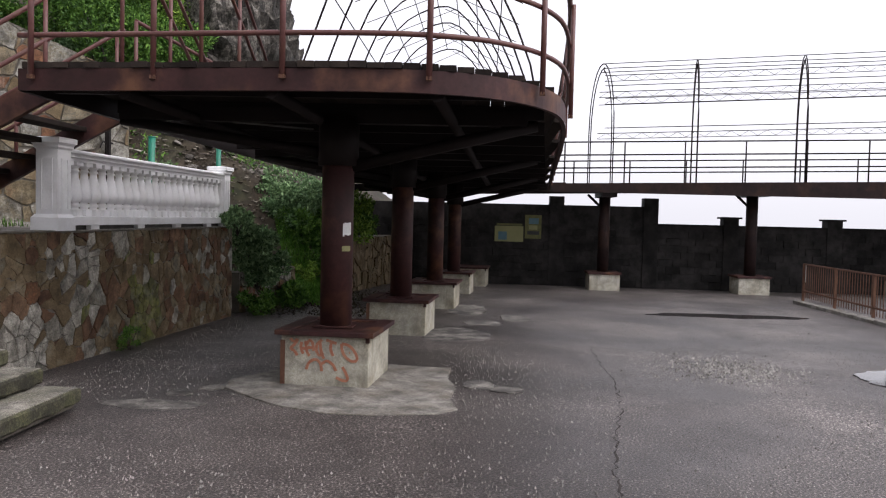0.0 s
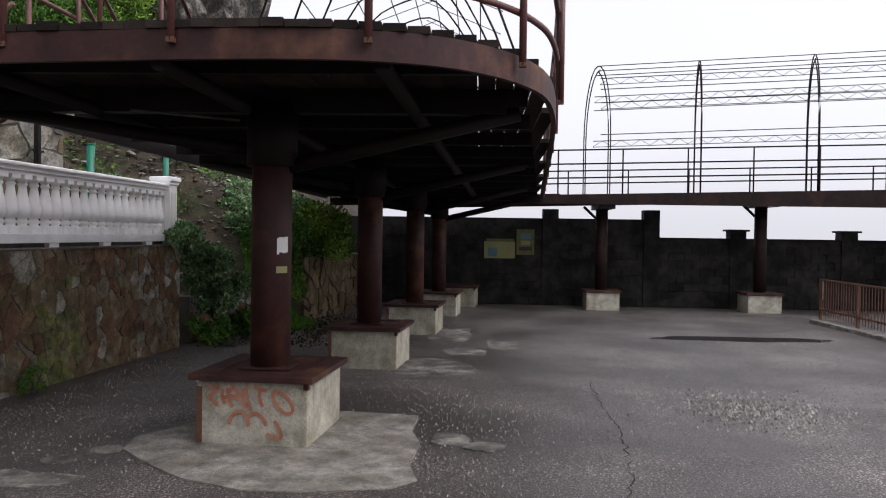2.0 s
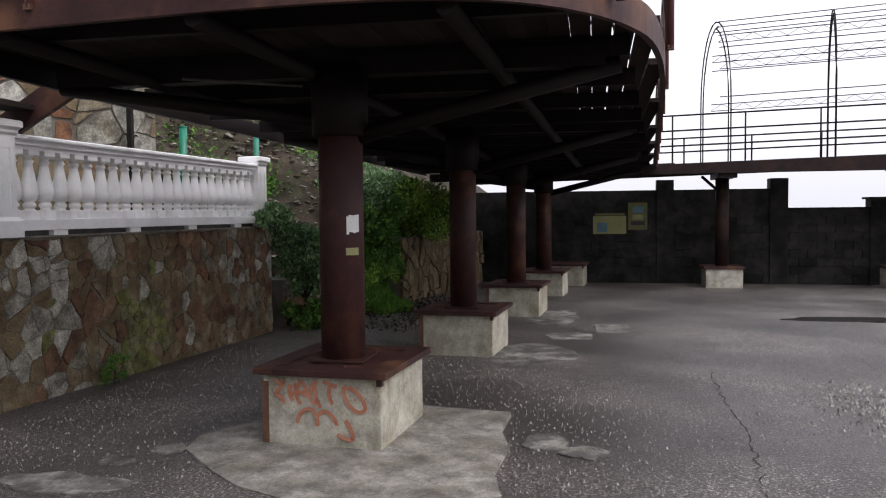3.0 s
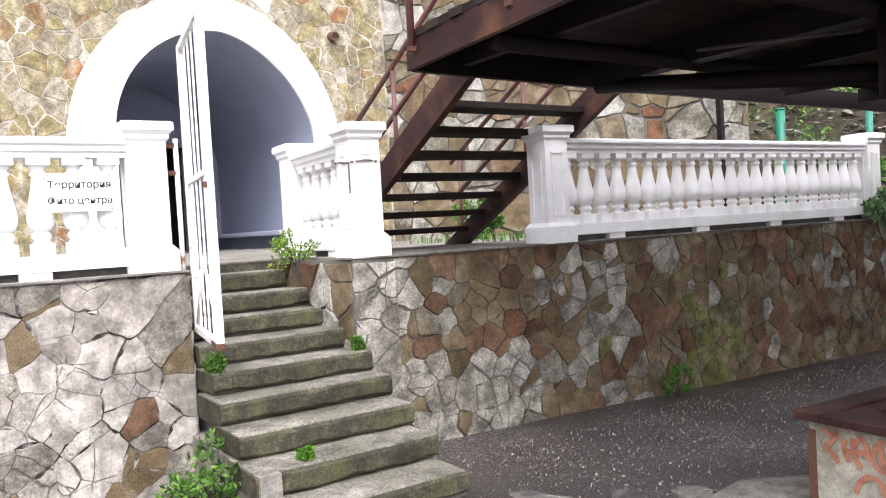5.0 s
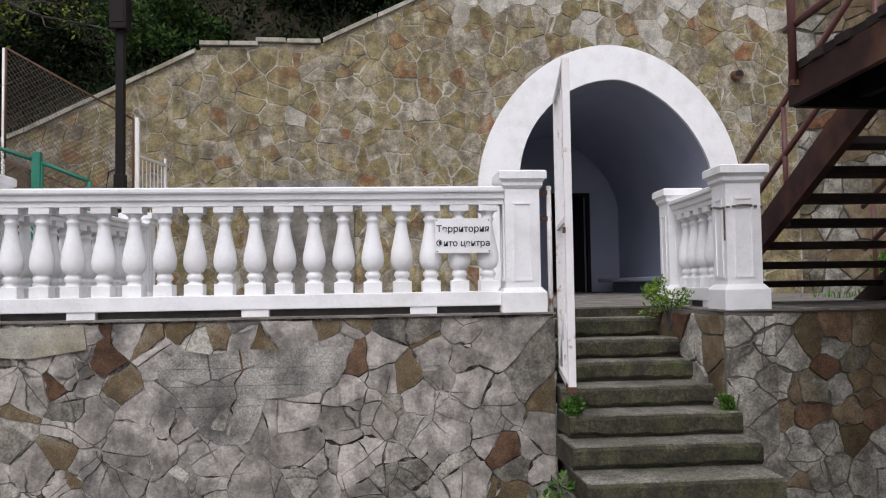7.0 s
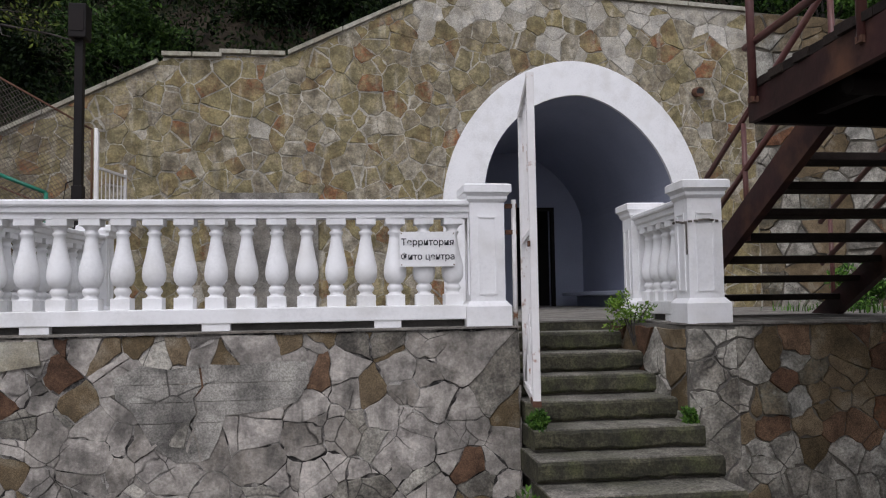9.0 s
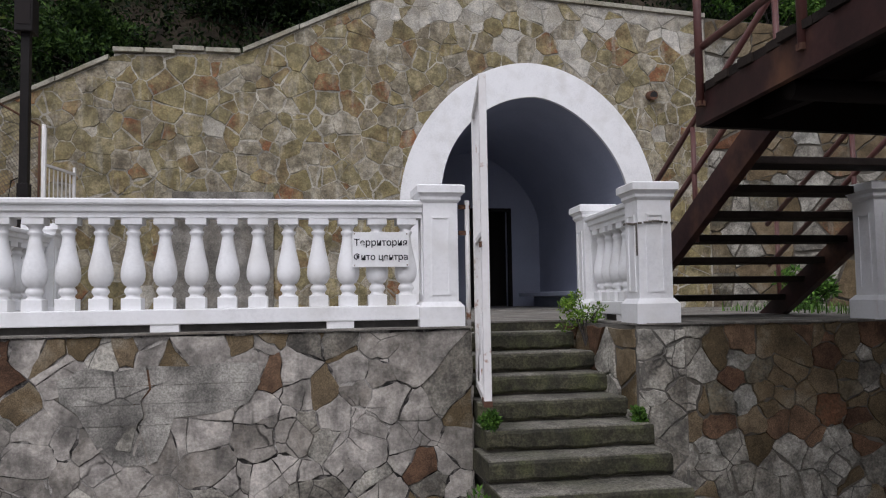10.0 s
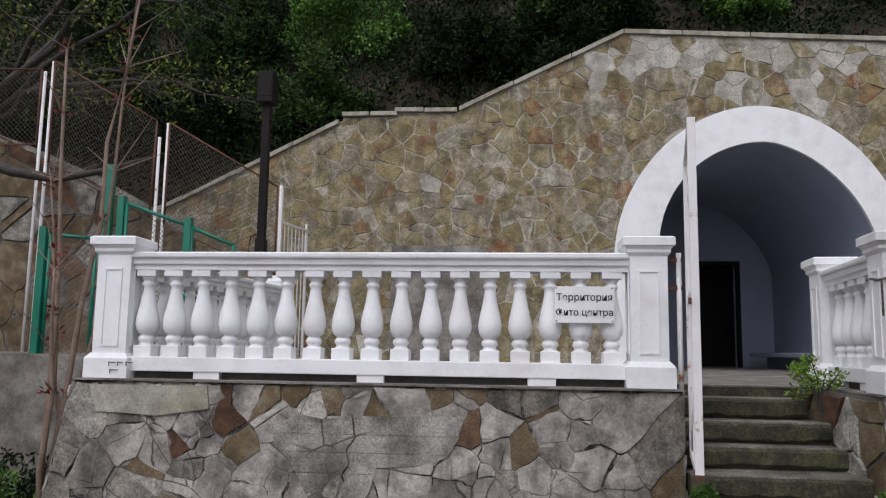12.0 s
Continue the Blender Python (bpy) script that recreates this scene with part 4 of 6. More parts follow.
def smooth_line(points, rounds=2):
    for _ in range(rounds):
        out = [points[0]]
        for a, b in zip(points, points[1:]):
            out += [(0.75 * a[0] + 0.25 * b[0], 0.75 * a[1] + 0.25 * b[1]), (0.25 * a[0] + 0.75 * b[0], 0.25 * a[1] + 0.75 * b[1])]
        points = out + [points[-1]]
    return points


def ribbon(line, z0, z1, thick):
    """An upright band along a line in plan, from deck level + z0 to + z1."""
    bm = bmesh.new()
    rows = []
    for i, p in enumerate(line):
        a, b = line[max(i - 1, 0)], line[min(i + 1, len(line) - 1)]
        d = Vector((b[0] - a[0], b[1] - a[1])).normalized()
        nx, ny = -d.y * thick, d.x * thick
        z = deck_z(p[0])
        rows.append([bm.verts.new(q) for q in ((p[0], p[1], z + z0), (p[0] + nx, p[1] + ny, z + z0), (p[0] + nx, p[1] + ny, z + z1), (p[0], p[1], z + z1))])
    for r0, r1 in zip(rows, rows[1:]):
        for k in range(4):
            bm.faces.new((r0[k], r0[(k + 1) % 4], r1[(k + 1) % 4], r1[k]))
    bm.faces.new(rows[0])
    bm.faces.new(rows[-1][::-1])
    return bm


deck = thing("deck", "raised brown steel deck with dark timber planks and pipe railings", "deck")
front = smooth_line(edge)
outline = front + back
part("fascia", ribbon(front, 0.0, 0.175, 0.04), brown_steel, deck, "brown-painted steel edge beam with rust streaks")
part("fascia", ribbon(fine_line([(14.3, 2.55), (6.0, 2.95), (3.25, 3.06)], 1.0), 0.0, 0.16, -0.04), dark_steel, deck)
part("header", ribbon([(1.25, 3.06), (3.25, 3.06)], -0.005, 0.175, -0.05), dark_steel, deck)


def x_front(y):
    best = None
    for a, b in zip(front, front[1:]):
        if (a[1] - y) * (b[1] - y) <= 0 and a[1] != b[1]:
            x = a[0] + (b[0] - a[0]) * (y - a[1]) / (b[1] - a[1])
            best = x if best is None else min(best, x)
    return best


y = 3.02
while y > -2.25:
    yc = y - 0.065
    ends_x = (x_front(y), x_front(y - 0.13))
    if None not in ends_x:
        x0 = max(ends_x) - 0.02 + random.uniform(-0.015, 0.015)
        cuts_x = [x0, 3.0 + random.uniform(-0.4, 0.4), 6.8 + random.uniform(-0.4, 0.4), 10.5 + random.uniform(-0.4, 0.4), 14.28]
        cuts_x = [c for c in cuts_x if c >= x0 + 0.3 or c == x0]
        for xa, xb in zip(cuts_x, cuts_x[1:]):
            if yc > 3.0 - 0.042 * max(0.0, xb - 2.5):
                continue
            za, zb = deck_z(xa) + 0.178, deck_z(xb) + 0.178
            h = 0.045 + random.uniform(-0.004, 0.006)
            bm = bmesh.new()
            v = [bm.verts.new(p) for p in ((xa + 0.004, y - 0.13, za), (xb - 0.004, y - 0.13, zb), (xb - 0.004, y, zb), (xa + 0.004, y, za))]
            w = [bm.verts.new(q.co + Vector((0, 0, h))) for q in v]
            for k in range(4):
                bm.faces.new((v[k], v[(k + 1) % 4], w[(k + 1) % 4], w[k]))
            bm.faces.new(v[::-1])
            bm.faces.new(w)
            part("plank", bm, plank_wood, deck)
    y -= 0.133 + (0.013 if -1.65 < y < -1.0 else (0.004 if random.random() < 0.3 else 0.001))
# The shade on joists and beams is put into their near-black steel.
for k in range(12):
    x = 1.6 + k * 1.15
    ylow = -1.2 - 0.09 * k if x > 2.0 else -0.95
    yhigh = 2.95 - 0.033 * max(0, x - 3)
    z = deck_z(x)
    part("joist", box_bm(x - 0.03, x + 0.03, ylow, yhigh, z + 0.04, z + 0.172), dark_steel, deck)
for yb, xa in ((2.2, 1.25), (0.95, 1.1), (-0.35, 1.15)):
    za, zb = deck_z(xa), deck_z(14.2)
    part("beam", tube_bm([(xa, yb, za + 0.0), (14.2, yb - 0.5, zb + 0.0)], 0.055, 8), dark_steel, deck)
# strip lamp housing under the deck
part("channel", tube_bm([(2.16, 1.6, 2.46), (2.64, 0.95, 2.46)], 0.01, 6), grey_wood, deck, "thin grey metal strip")

PILLARS = [(2.76, 0.72), (6.55, 0.47), (10.35, 0.21), (13.95, -0.02)]
for px, py in PILLARS:
    top = deck_z(px) - 0.02
    base = fall(px) + (0.545 if px < 3 else 0.515)
    col = thing("column", "round brown-painted steel column with a sleeve and a slanted brace", "column", (px, py, base), group="columns under the deck")
    part("shaft", tube_bm([(0, 0, -0.001), (0, 0, top - base)], 0.158, 28), brown_steel, col)
    part("base_plate", box_bm(-0.2, 0.2, -0.2, 0.2, 0.0, 0.012), brown_steel, col)
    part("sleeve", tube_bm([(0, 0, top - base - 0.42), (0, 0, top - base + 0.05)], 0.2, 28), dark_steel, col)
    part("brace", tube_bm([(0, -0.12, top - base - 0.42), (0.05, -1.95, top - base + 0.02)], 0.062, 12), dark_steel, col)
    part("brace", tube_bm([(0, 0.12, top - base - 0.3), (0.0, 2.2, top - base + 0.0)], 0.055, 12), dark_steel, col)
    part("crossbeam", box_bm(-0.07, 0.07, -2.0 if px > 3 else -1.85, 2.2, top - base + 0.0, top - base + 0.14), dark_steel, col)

for k, (px, py) in enumerate(PILLARS + [(16.6, -0.4)]):
    g = fall(px)
    blk = thing("plinth_block", "pale concrete block with brown steel capping" + (", graffiti on one face" if k == 0 else ", stained"), "plinth", (px + 0.02, py - 0.02, g), -4.5, group="column plinths")
    hx, hy, hz = 0.47, 0.425, 0.55 if k == 0 else 0.52
    part("block", box_bm(-hx, hx, -hy, hy, -0.05, hz - 0.038, bevel=0.012), cream_concrete, blk)
    o, z0, z1 = 0.052, hz - 0.048, hz
    bars = ((-hx - o, hx + o, -hy - o, -hy + 0.1, z1), (-hx - o, hx + o, hy - 0.1, hy + o, z1), (-hx - o, -hx + 0.1, -hy + 0.1, hy - 0.1, z1 - 0.003), (hx - 0.1, hx + o, -hy + 0.1, hy - 0.1, z1 - 0.003))
    for xa, xb, ya, yb, zt in bars:
        part("capping", box_bm(xa, xb, ya, yb, z0, zt, bevel=0.006), brown_steel, blk, "brown steel angle capping")
    for q in range(3):
        w = (2 * hy - 0.2) / 3
        part("top_board", box_bm(-hx + 0.1, hx - 0.1, -hy + 0.1 + q * w + 0.003, -hy + 0.1 + (q + 1) * w - 0.003, hz - 0.04, hz - 0.015 + 0.002 * (q % 2), bevel=0.004), brown_steel, blk)
    part("corner_iron", box_bm(-hx - 0.006, -hx + 0.04, -hy - 0.006, -hy + 0.03, hz - 0.1, hz - 0.05), brown_steel, blk)
    part("corner_iron", box_bm(-hx - 0.006, -hx + 0.04, hy - 0.04, hy + 0.006, 0.0, 0.45), rust, blk)

# graffiti on the near block
tag = thing("graffiti", "orange-red sprayed scrawl and an arch shape on pale concrete", "graffiti", (2.78 - 0.476, 0.72, 0.0), -4.5)


def stroke(points, r=0.0135):
    bm = bmesh.new()
    pts = smooth_line(points, 2)
    for (ya, za), (yb, zb) in zip(pts, pts[1:]):
        dy, dz = yb - ya, zb - za
        L = math.hypot(dy, dz) or 1
        ny, nz = -dz / L * r, dy / L * r
        v = [bm.verts.new(p) for p in ((0, ya - ny, za - nz), (0, yb - ny, zb - nz), (0, yb + ny, zb + nz), (0, ya + ny, za + nz))]
        w = [bm.verts.new(q.co + Vector((-0.002, 0, 0))) for q in v]
        for k in range(4):
            bm.faces.new((v[k], v[(k + 1) % 4], w[(k + 1) % 4], w[k]))
        bm.faces.new(v)
        bm.faces.new(w[::-1])
    part("stroke", bm, spray, tag)


for pts in ([(0.35, 0.45), (0.31, 0.41), (0.27, 0.46), (0.3, 0.4), (0.36, 0.35), (0.31, 0.34), (0.28, 0.29)],
            [(0.24, 0.42), (0.25, 0.36), (0.22, 0.31)], [(0.25, 0.36), (0.2, 0.36)], [(0.2, 0.43), (0.19, 0.33), (0.16, 0.29)],
            [(0.19, 0.4), (0.16, 0.45), (0.13, 0.42), (0.12, 0.34)], [(0.18, 0.37), (0.13, 0.37)],
            [(0.04, 0.45), (0.09, 0.41), (0.1, 0.34), (0.06, 0.29), (0.03, 0.33)], [(0.06, 0.43), (0.05, 0.34), (0.02, 0.27)],
            [(0.0, 0.45), (-0.06, 0.43), (-0.1, 0.42)], [(-0.05, 0.43), (-0.04, 0.36), (-0.07, 0.3)],
            [(-0.15, 0.42), (-0.22, 0.41), (-0.28, 0.35), (-0.31, 0.27), (-0.25, 0.25), (-0.18, 0.3), (-0.15, 0.37), (-0.15, 0.42)],
            [(0.19, 0.16), (0.17, 0.23), (0.1, 0.27), (0.05, 0.23), (0.04, 0.15)], [(0.04, 0.22), (-0.01, 0.26), (-0.07, 0.22), (-0.1, 0.16)],
            [(-0.16, 0.2), (-0.2, 0.14), (-0.22, 0.07), (-0.16, 0.07), (-0.1, 0.1)]):
    stroke(pts)
part("stroke", box_bm(-0.002, 0.0, -0.235, -0.22, 0.33, 0.345), spray, tag)

for lab, z, h, w, mat, ang in (("torn white paper notice stuck to the brown column", 1.49, 0.13, 0.1, paper, 228), ("small yellowed paper label on the brown column", 1.3, 0.052, 0.1, yellow_paper, 226)):
    st = thing("sticker", lab, "sticker", (2.76, 0.72, z))
    bm = bmesh.new()
    n = 6
    for k in range(n):
        a0, a1 = [radians(ang) + (q / n - 0.5) * w / 0.16 for q in (k, k + 1)]
        ztop = h / 2 + random.uniform(-0.012, 0.008) * (h > 0.1)
        zlow = -h / 2 + random.uniform(-0.008, 0.012) * (h > 0.1)
        v = [bm.verts.new((r * math.cos(a), r * math.sin(a), zz)) for r, a, zz in ((0.1605, a0, zlow), (0.1605, a1, zlow), (0.1605, a1, ztop), (0.1605, a0, ztop), (0.157, a0, zlow), (0.157, a1, zlow), (0.157, a1, ztop), (0.157, a0, ztop))]
        for f in ((0, 1, 2, 3), (7, 6, 5, 4), (0, 4, 5, 1), (2, 6, 7, 3), (1, 5, 6, 2), (3, 7, 4, 0)):
            bm.faces.new([v[q] for q in f])
    part("sheet", bm, mat, st)

# concrete apron round the near block, and patches
apron = tagged(part("apron", prism_bm([(1.5, 0.95), (1.72, 1.22), (2.12, 1.62), (2.45, 1.68), (2.9, 1.42), (3.45, 1.2), (3.5, 0.3), (3.4, -0.42), (2.9, -0.4), (2.5, -0.5), (1.95, -0.47), (1.6, -0.55), (1.42, -0.4), (1.3, 0.1), (1.3, 0.5)], -0.03, 0.012), old_concrete), "pale broken concrete apron round the block", "pavement", kind="structure")


def blotch(name, label, cx, cy, rx, ry, mat, z=0.006, seed=1, kind="structure", category="pavement"):
    rng = random.Random(seed)
    pts = []
    for k in range(40):
        a = k * math.tau / 40
        r = 1 + 0.35 * noise.noise((math.cos(a) * 1.7 + seed * 3.1, math.sin(a) * 1.7, seed))  + rng.uniform(-0.05, 0.05)
        pts.append((cx + rx * r * math.cos(a), cy + ry * r * math.sin(a)))
    return tagged(part(name, prism_bm(pts, fall(cx) - 0.02, fall(cx) + z), mat), label, category, kind=kind)


for k, (cx, cy, rx, ry) in enumerate(((1.4, 2.0, 0.16, 0.42), (1.85, 1.95, 0.1, 0.12), (2.15, 1.75, 0.1, 0.12), (2.72, -0.72, 0.2, 0.16), (2.5, -1.0, 0.13, 0.15), (6.3, -0.35, 0.75, 0.45), (7.7, -0.75, 0.5, 0.3), (9.9, -0.45, 1.0, 0.35), (8.6, -1.3, 0.5, 0.25))):
    blotch("concrete_patch", "thin dusty worn patch on the asphalt", cx, cy, rx, ry, dusty_asphalt, 0.009, k + 3)
for k, (cx, cy, rx, ry) in enumerate(((10.1, -5.4, 0.28, 1.3), (3.5, -5.45, 0.75, 0.6))):
    blotch("puddle", "shallow puddle of rainwater reflecting the sky", cx, cy, rx, ry, puddle_mat, 0.014, k + 21, category="water")

# a long crack in the asphalt
def yard_z(x, y):
    def at(i, j):
        return fall(i / 2) + 0.012 * noise.noise((i * 0.25, j * 0.25, 0))
    i, j = math.floor(x * 2), math.floor(y * 2)
    u, v = x * 2 - i, y * 2 - j
    return (at(i, j) * (1 - u) + at(i + 1, j) * u) * (1 - v) + (at(i, j + 1) * (1 - u) + at(i + 1, j + 1) * u) * v


for k, (xa, ya, xb, yb, wide) in enumerate(((-0.8, -1.62, 5.6, -2.3, 0.007), (5.0, -2.6, 6.4, 0.4, 0.005))):
    r = random.Random(40 + k)
    bm = bmesh.new()
    last = None
    n = 90
    for q in range(n + 1):
        f = q / n
        x = xa + (xb - xa) * f + r.uniform(-0.02, 0.02) + 0.08 * math.sin(9 * f + k)
        y = ya + (yb - ya) * f + r.uniform(-0.025, 0.025) + 0.08 * math.sin(7 * f + 1)
        w = wide * r.uniform(0.25, 1.4)
        nx, ny = -(yb - ya), xb - xa
        L = math.hypot(nx, ny)
        row = [bm.verts.new((x + s * nx / L * w, y + s * ny / L * w, yard_z(x, y) + 0.004)) for s in (-1, 1)]
        if last:
            bm.faces.new((last[0], row[0], row[1], last[1]))
        last = row
    tagged(part("ground_crack", bm, dark_crack), "long ragged dark crack in the asphalt", "crack", kind="structure")

# ---- railing of the deck ----
rail = thing("deck_railing", "red-brown pipe railing along the deck edge", "railing")
RAIL_Z = (0.44, 0.82, 1.2)


def along(line, s):
    for a, b in zip(line, line[1:]):
        d = math.dist(a, b)
        if s <= d:
            return (a[0] + (b[0] - a[0]) * s / d, a[1] + (b[1] - a[1]) * s / d)
        s -= d
    return line[-1]


post_marks = [(1.20, 2.95), (1.14, 1.92), (1.02, 0.86), (1.03, -0.27), (1.62, -1.17), (2.9, -1.54)] + [(2.9 + 1.6 * k, -1.54 - 0.068 * 1.6 * k) for k in range(1, 8)]
for px, py in post_marks:
    z = deck_z(px)
    part("post", tube_bm([(px - 0.02, py - 0.02, z + 0.1), (px - 0.02, py - 0.02, z + RAIL_Z[2])], 0.024, 8), red_pipe, rail)
    part("bracket", box_bm(px - 0.042, px + 0.002, py - 0.042, py + 0.002, z + 0.09, z + 0.12), rust, rail)
for h in RAIL_Z:
    part("rail", tube_bm([(x - 0.01, y - 0.01, deck_z(x) + h) for x, y in fine_line(front, 0.6)], 0.022 if h < 1.1 else 0.026, 8), red_pipe, rail)
part("rail", tube_bm([(3.3, 3.03, deck_z(3.3) + 1.1), (14.2, 2.5, deck_z(14.2) + 1.1)], 0.022, 8), red_pipe, rail)
for k in range(7):
    x = 3.3 + 1.8 * k
    yb = 3.03 - 0.0486 * (x - 3.3)
    part("post", tube_bm([(x, yb, deck_z(x) + 0.1), (x, yb, deck_z(x) + 1.1)], 0.022, 8), red_pipe, rail)

# ---- metal stairs from the terrace to the deck ----
ms = thing("metal_stairs", "dark brown steel staircase with open timber treads and red pipe handrails", "stairs")
S_LOW, S_TOP = Vector((0, 5.35, LAND)), Vector((0, 3.08, 2.60))
for x in (1.76, 3.2):
    bm = bmesh.new()
    w = 0.03
    pts = [(5.62, LAND), (5.24, LAND), (3.08, 2.585), (3.08, 2.76), (3.22, 2.76)]
    lo = [bm.verts.new((x - w, p[0], p[1])) for p in pts]
    hi = [bm.verts.new((x + w, p[0], p[1])) for p in pts]
    for k in range(5):
        bm.faces.new((lo[k], lo[(k + 1) % 5], hi[(k + 1) % 5], hi[k]))
    bm.faces.new(lo[::-1])
    bm.faces.new(hi)
    part("stringer", bm, brown_steel, ms)
for k in range(7):
    yy, zz = 3.5 + 0.28 * k, 2.5 - 0.153 * k
    part("tread", box_bm(1.79, 3.17, yy, yy + 0.26, zz - 0.055, zz, bevel=0.008, jitter=0.004), plank_wood, ms)
for x in (1.86, 3.22):
    for h in (0.4, 0.78):
        part("handrail", tube_bm([(x, 5.5, LAND + h + 0.05), (x, 3.12, 2.76 + h)], 0.022, 8), red_pipe, ms)
    for yy in (5.35, 4.3, 3.2):
        z = LAND + (2.76 - LAND) * (5.5 - yy) / 2.4
        part("baluster_post", tube_bm([(x, yy, z - 0.1), (x, yy, z + 0.78)], 0.02, 8), red_pipe, ms)
# second flight further up behind the deck
up = thing("upper_stairs_rail", "red-brown pipe handrails of the stairs climbing from the deck", "railing")
for yy in (2.9, 2.1):
    for h in (0.35, 0.75):
        part("handrail", tube_bm([(5.2, yy, deck_z(5) + 0.2 + h), (2.2, yy, deck_z(2) + 1.9 + h)], 0.022, 8), red_pipe, up)
    for x in (5.1, 3.9, 2.7):
        z = deck_z(x) + 0.2 + (5.2 - x) / 3 * 1.7
        part("post", tube_bm([(x, yy, deck_z(x) + 0.2), (x, yy, z + 0.8)], 0.022, 8), red_pipe, up)

# ---- sea-side block wall, walkway and trellis ----
FAR = 17.15
G_FAR = fall(16.6)
wall_sea = tagged(new("wall_sea"), "grey concrete block wall, deep shade put into its colour, patched and stained", "wall", kind="structure")
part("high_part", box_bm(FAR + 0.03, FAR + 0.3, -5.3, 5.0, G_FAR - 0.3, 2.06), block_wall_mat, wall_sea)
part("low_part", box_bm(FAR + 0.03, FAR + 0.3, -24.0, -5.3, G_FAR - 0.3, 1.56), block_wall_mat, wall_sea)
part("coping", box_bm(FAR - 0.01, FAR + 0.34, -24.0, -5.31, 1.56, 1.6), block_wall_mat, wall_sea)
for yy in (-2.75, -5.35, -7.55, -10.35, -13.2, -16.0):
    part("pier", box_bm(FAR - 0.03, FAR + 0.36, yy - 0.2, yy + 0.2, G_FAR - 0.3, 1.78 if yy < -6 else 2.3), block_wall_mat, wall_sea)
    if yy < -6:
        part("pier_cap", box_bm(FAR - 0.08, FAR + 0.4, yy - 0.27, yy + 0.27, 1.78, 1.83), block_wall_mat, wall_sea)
rng = random.Random(5)
count = 0
for row in range(11):
    y = 4.6 - (row % 2) * 0.2
    while y > -13.5 and count < 300:
        z0 = G_FAR + 0.02 + row * 0.2
        if z0 + 0.19 < (2.05 if y > -4.95 else 1.54) and rng.random() < 0.8:
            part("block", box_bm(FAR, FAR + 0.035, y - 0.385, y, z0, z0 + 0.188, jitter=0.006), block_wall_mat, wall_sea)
            count += 1
        y -= 0.4

walkway = thing("walkway", "brown steel elevated walkway along the sea with pipe railings", "walkway")
W0, W1 = 14.35, 16.4


def walk_z(y):
    return 2.36 - 0.026 * (y + 2.6)


def slanted(x0, x1, ya, yb, dz0, dz1, level=None):
    """A bar that rises with the walkway; with level, its underside keeps that height."""
    low_a, low_b = (level, level) if level else (walk_z(ya) + dz0, walk_z(yb) + dz0)
    bm = bmesh.new()
    v = [bm.verts.new(p) for p in ((x0, ya, low_a), (x1, ya, low_a), (x1, yb, low_b), (x0, yb, low_b))]
    w = [bm.verts.new(p) for p in ((x0, ya, walk_z(ya) + dz1), (x1, ya, walk_z(ya) + dz1), (x1, yb, walk_z(yb) + dz1), (x0, yb, walk_z(yb) + dz1))]
    for k in range(4):
        bm.faces.new((v[k], v[(k + 1) % 4], w[(k + 1) % 4], w[k]))
    bm.faces.new(v[::-1])
    bm.faces.new(w)
    return bm


# These beams carry their shade in the steel colour.
part("edge_beam", slanted(W0 + 1.0, W0 + 1.06, 2.0, -2.8, 0.0, 0.24), shaded_steel, walkway)
part("edge_beam", slanted(W0 + 1.0, W0 + 1.06, -2.8, -24, 0.0, 0.22, 2.365), shaded_steel, walkway)
part("edge_beam", slanted(W1 + 0.4, W1 + 0.46, 2.0, -24, 0.0, 0.2), shaded_steel, walkway)
for k in range(14):
    ya = 2.4 - 1.88 * k
    part("plank_panel", slanted(W0 + 1.06, W1 + 0.4, ya, ya - 1.86, 0.13, 0.19), plank_wood, walkway)
part("edge_beam", slanted(W0, W0 + 0.06, 2.5, -2.35, 0.0, 0.18), dark_steel, walkway)
part("plank_panel", slanted(W0 + 0.06, W0 + 1.0, 2.5, -2.35, 0.1, 0.16), plank_wood, walkway)
for xr in (W0 + 1.03, W1 + 0.43):
    for h in (0.42, 0.75, 1.08) if xr < 16 else (0.38, 0.7):
        part("rail", tube_bm([(xr, -2.5, walk_z(-2.5) + 0.19 + h), (xr, -24, walk_z(-24) + 0.19 + h)], 0.02, 6), dark_steel, walkway)
    for k in range(14):
        yy = -2.75 - 1.52 * k - (0.4 if xr > 16 else 0)
        part("post", tube_bm([(xr, yy, walk_z(yy) + 0.15), (xr, yy, walk_z(yy) + (1.27 if xr < 16 else 0.9))], 0.02, 6), dark_steel, walkway)
for yy in (-3.93, -7.8, -11.9, -15.9):
    c = thing("column", "brown steel column carrying the walkway", "column", (16.25, yy, G_FAR + 0.49), group="columns under the walkway")
    top = walk_z(yy) - G_FAR - 0.49
    part("shaft", tube_bm([(0, 0, 0), (0, 0, top - 0.12)], 0.15, 20), shaded_steel, c)
    part("head", box_bm(-0.83, 0.55, -0.19, 0.19, top - 0.13, top - 0.002), dark_steel, c)
    part("brace", tube_bm([(0, 0.14, top - 0.35), (0, 0.45, top - 0.06)], 0.035, 8), dark_steel, c)
    b = thing("plinth_block", "stained pale concrete block under a walkway column", "plinth", (16.25, yy, G_FAR), group="column plinths")
    part("block", box_bm(-0.4, 0.4, -0.4, 0.4, -0.08, 0.44, bevel=0.015), cream_concrete, b)
    part("capping", box_bm(-0.43, 0.43, -0.44, 0.44, 0.435, 0.492, bevel=0.006), brown_steel, b)


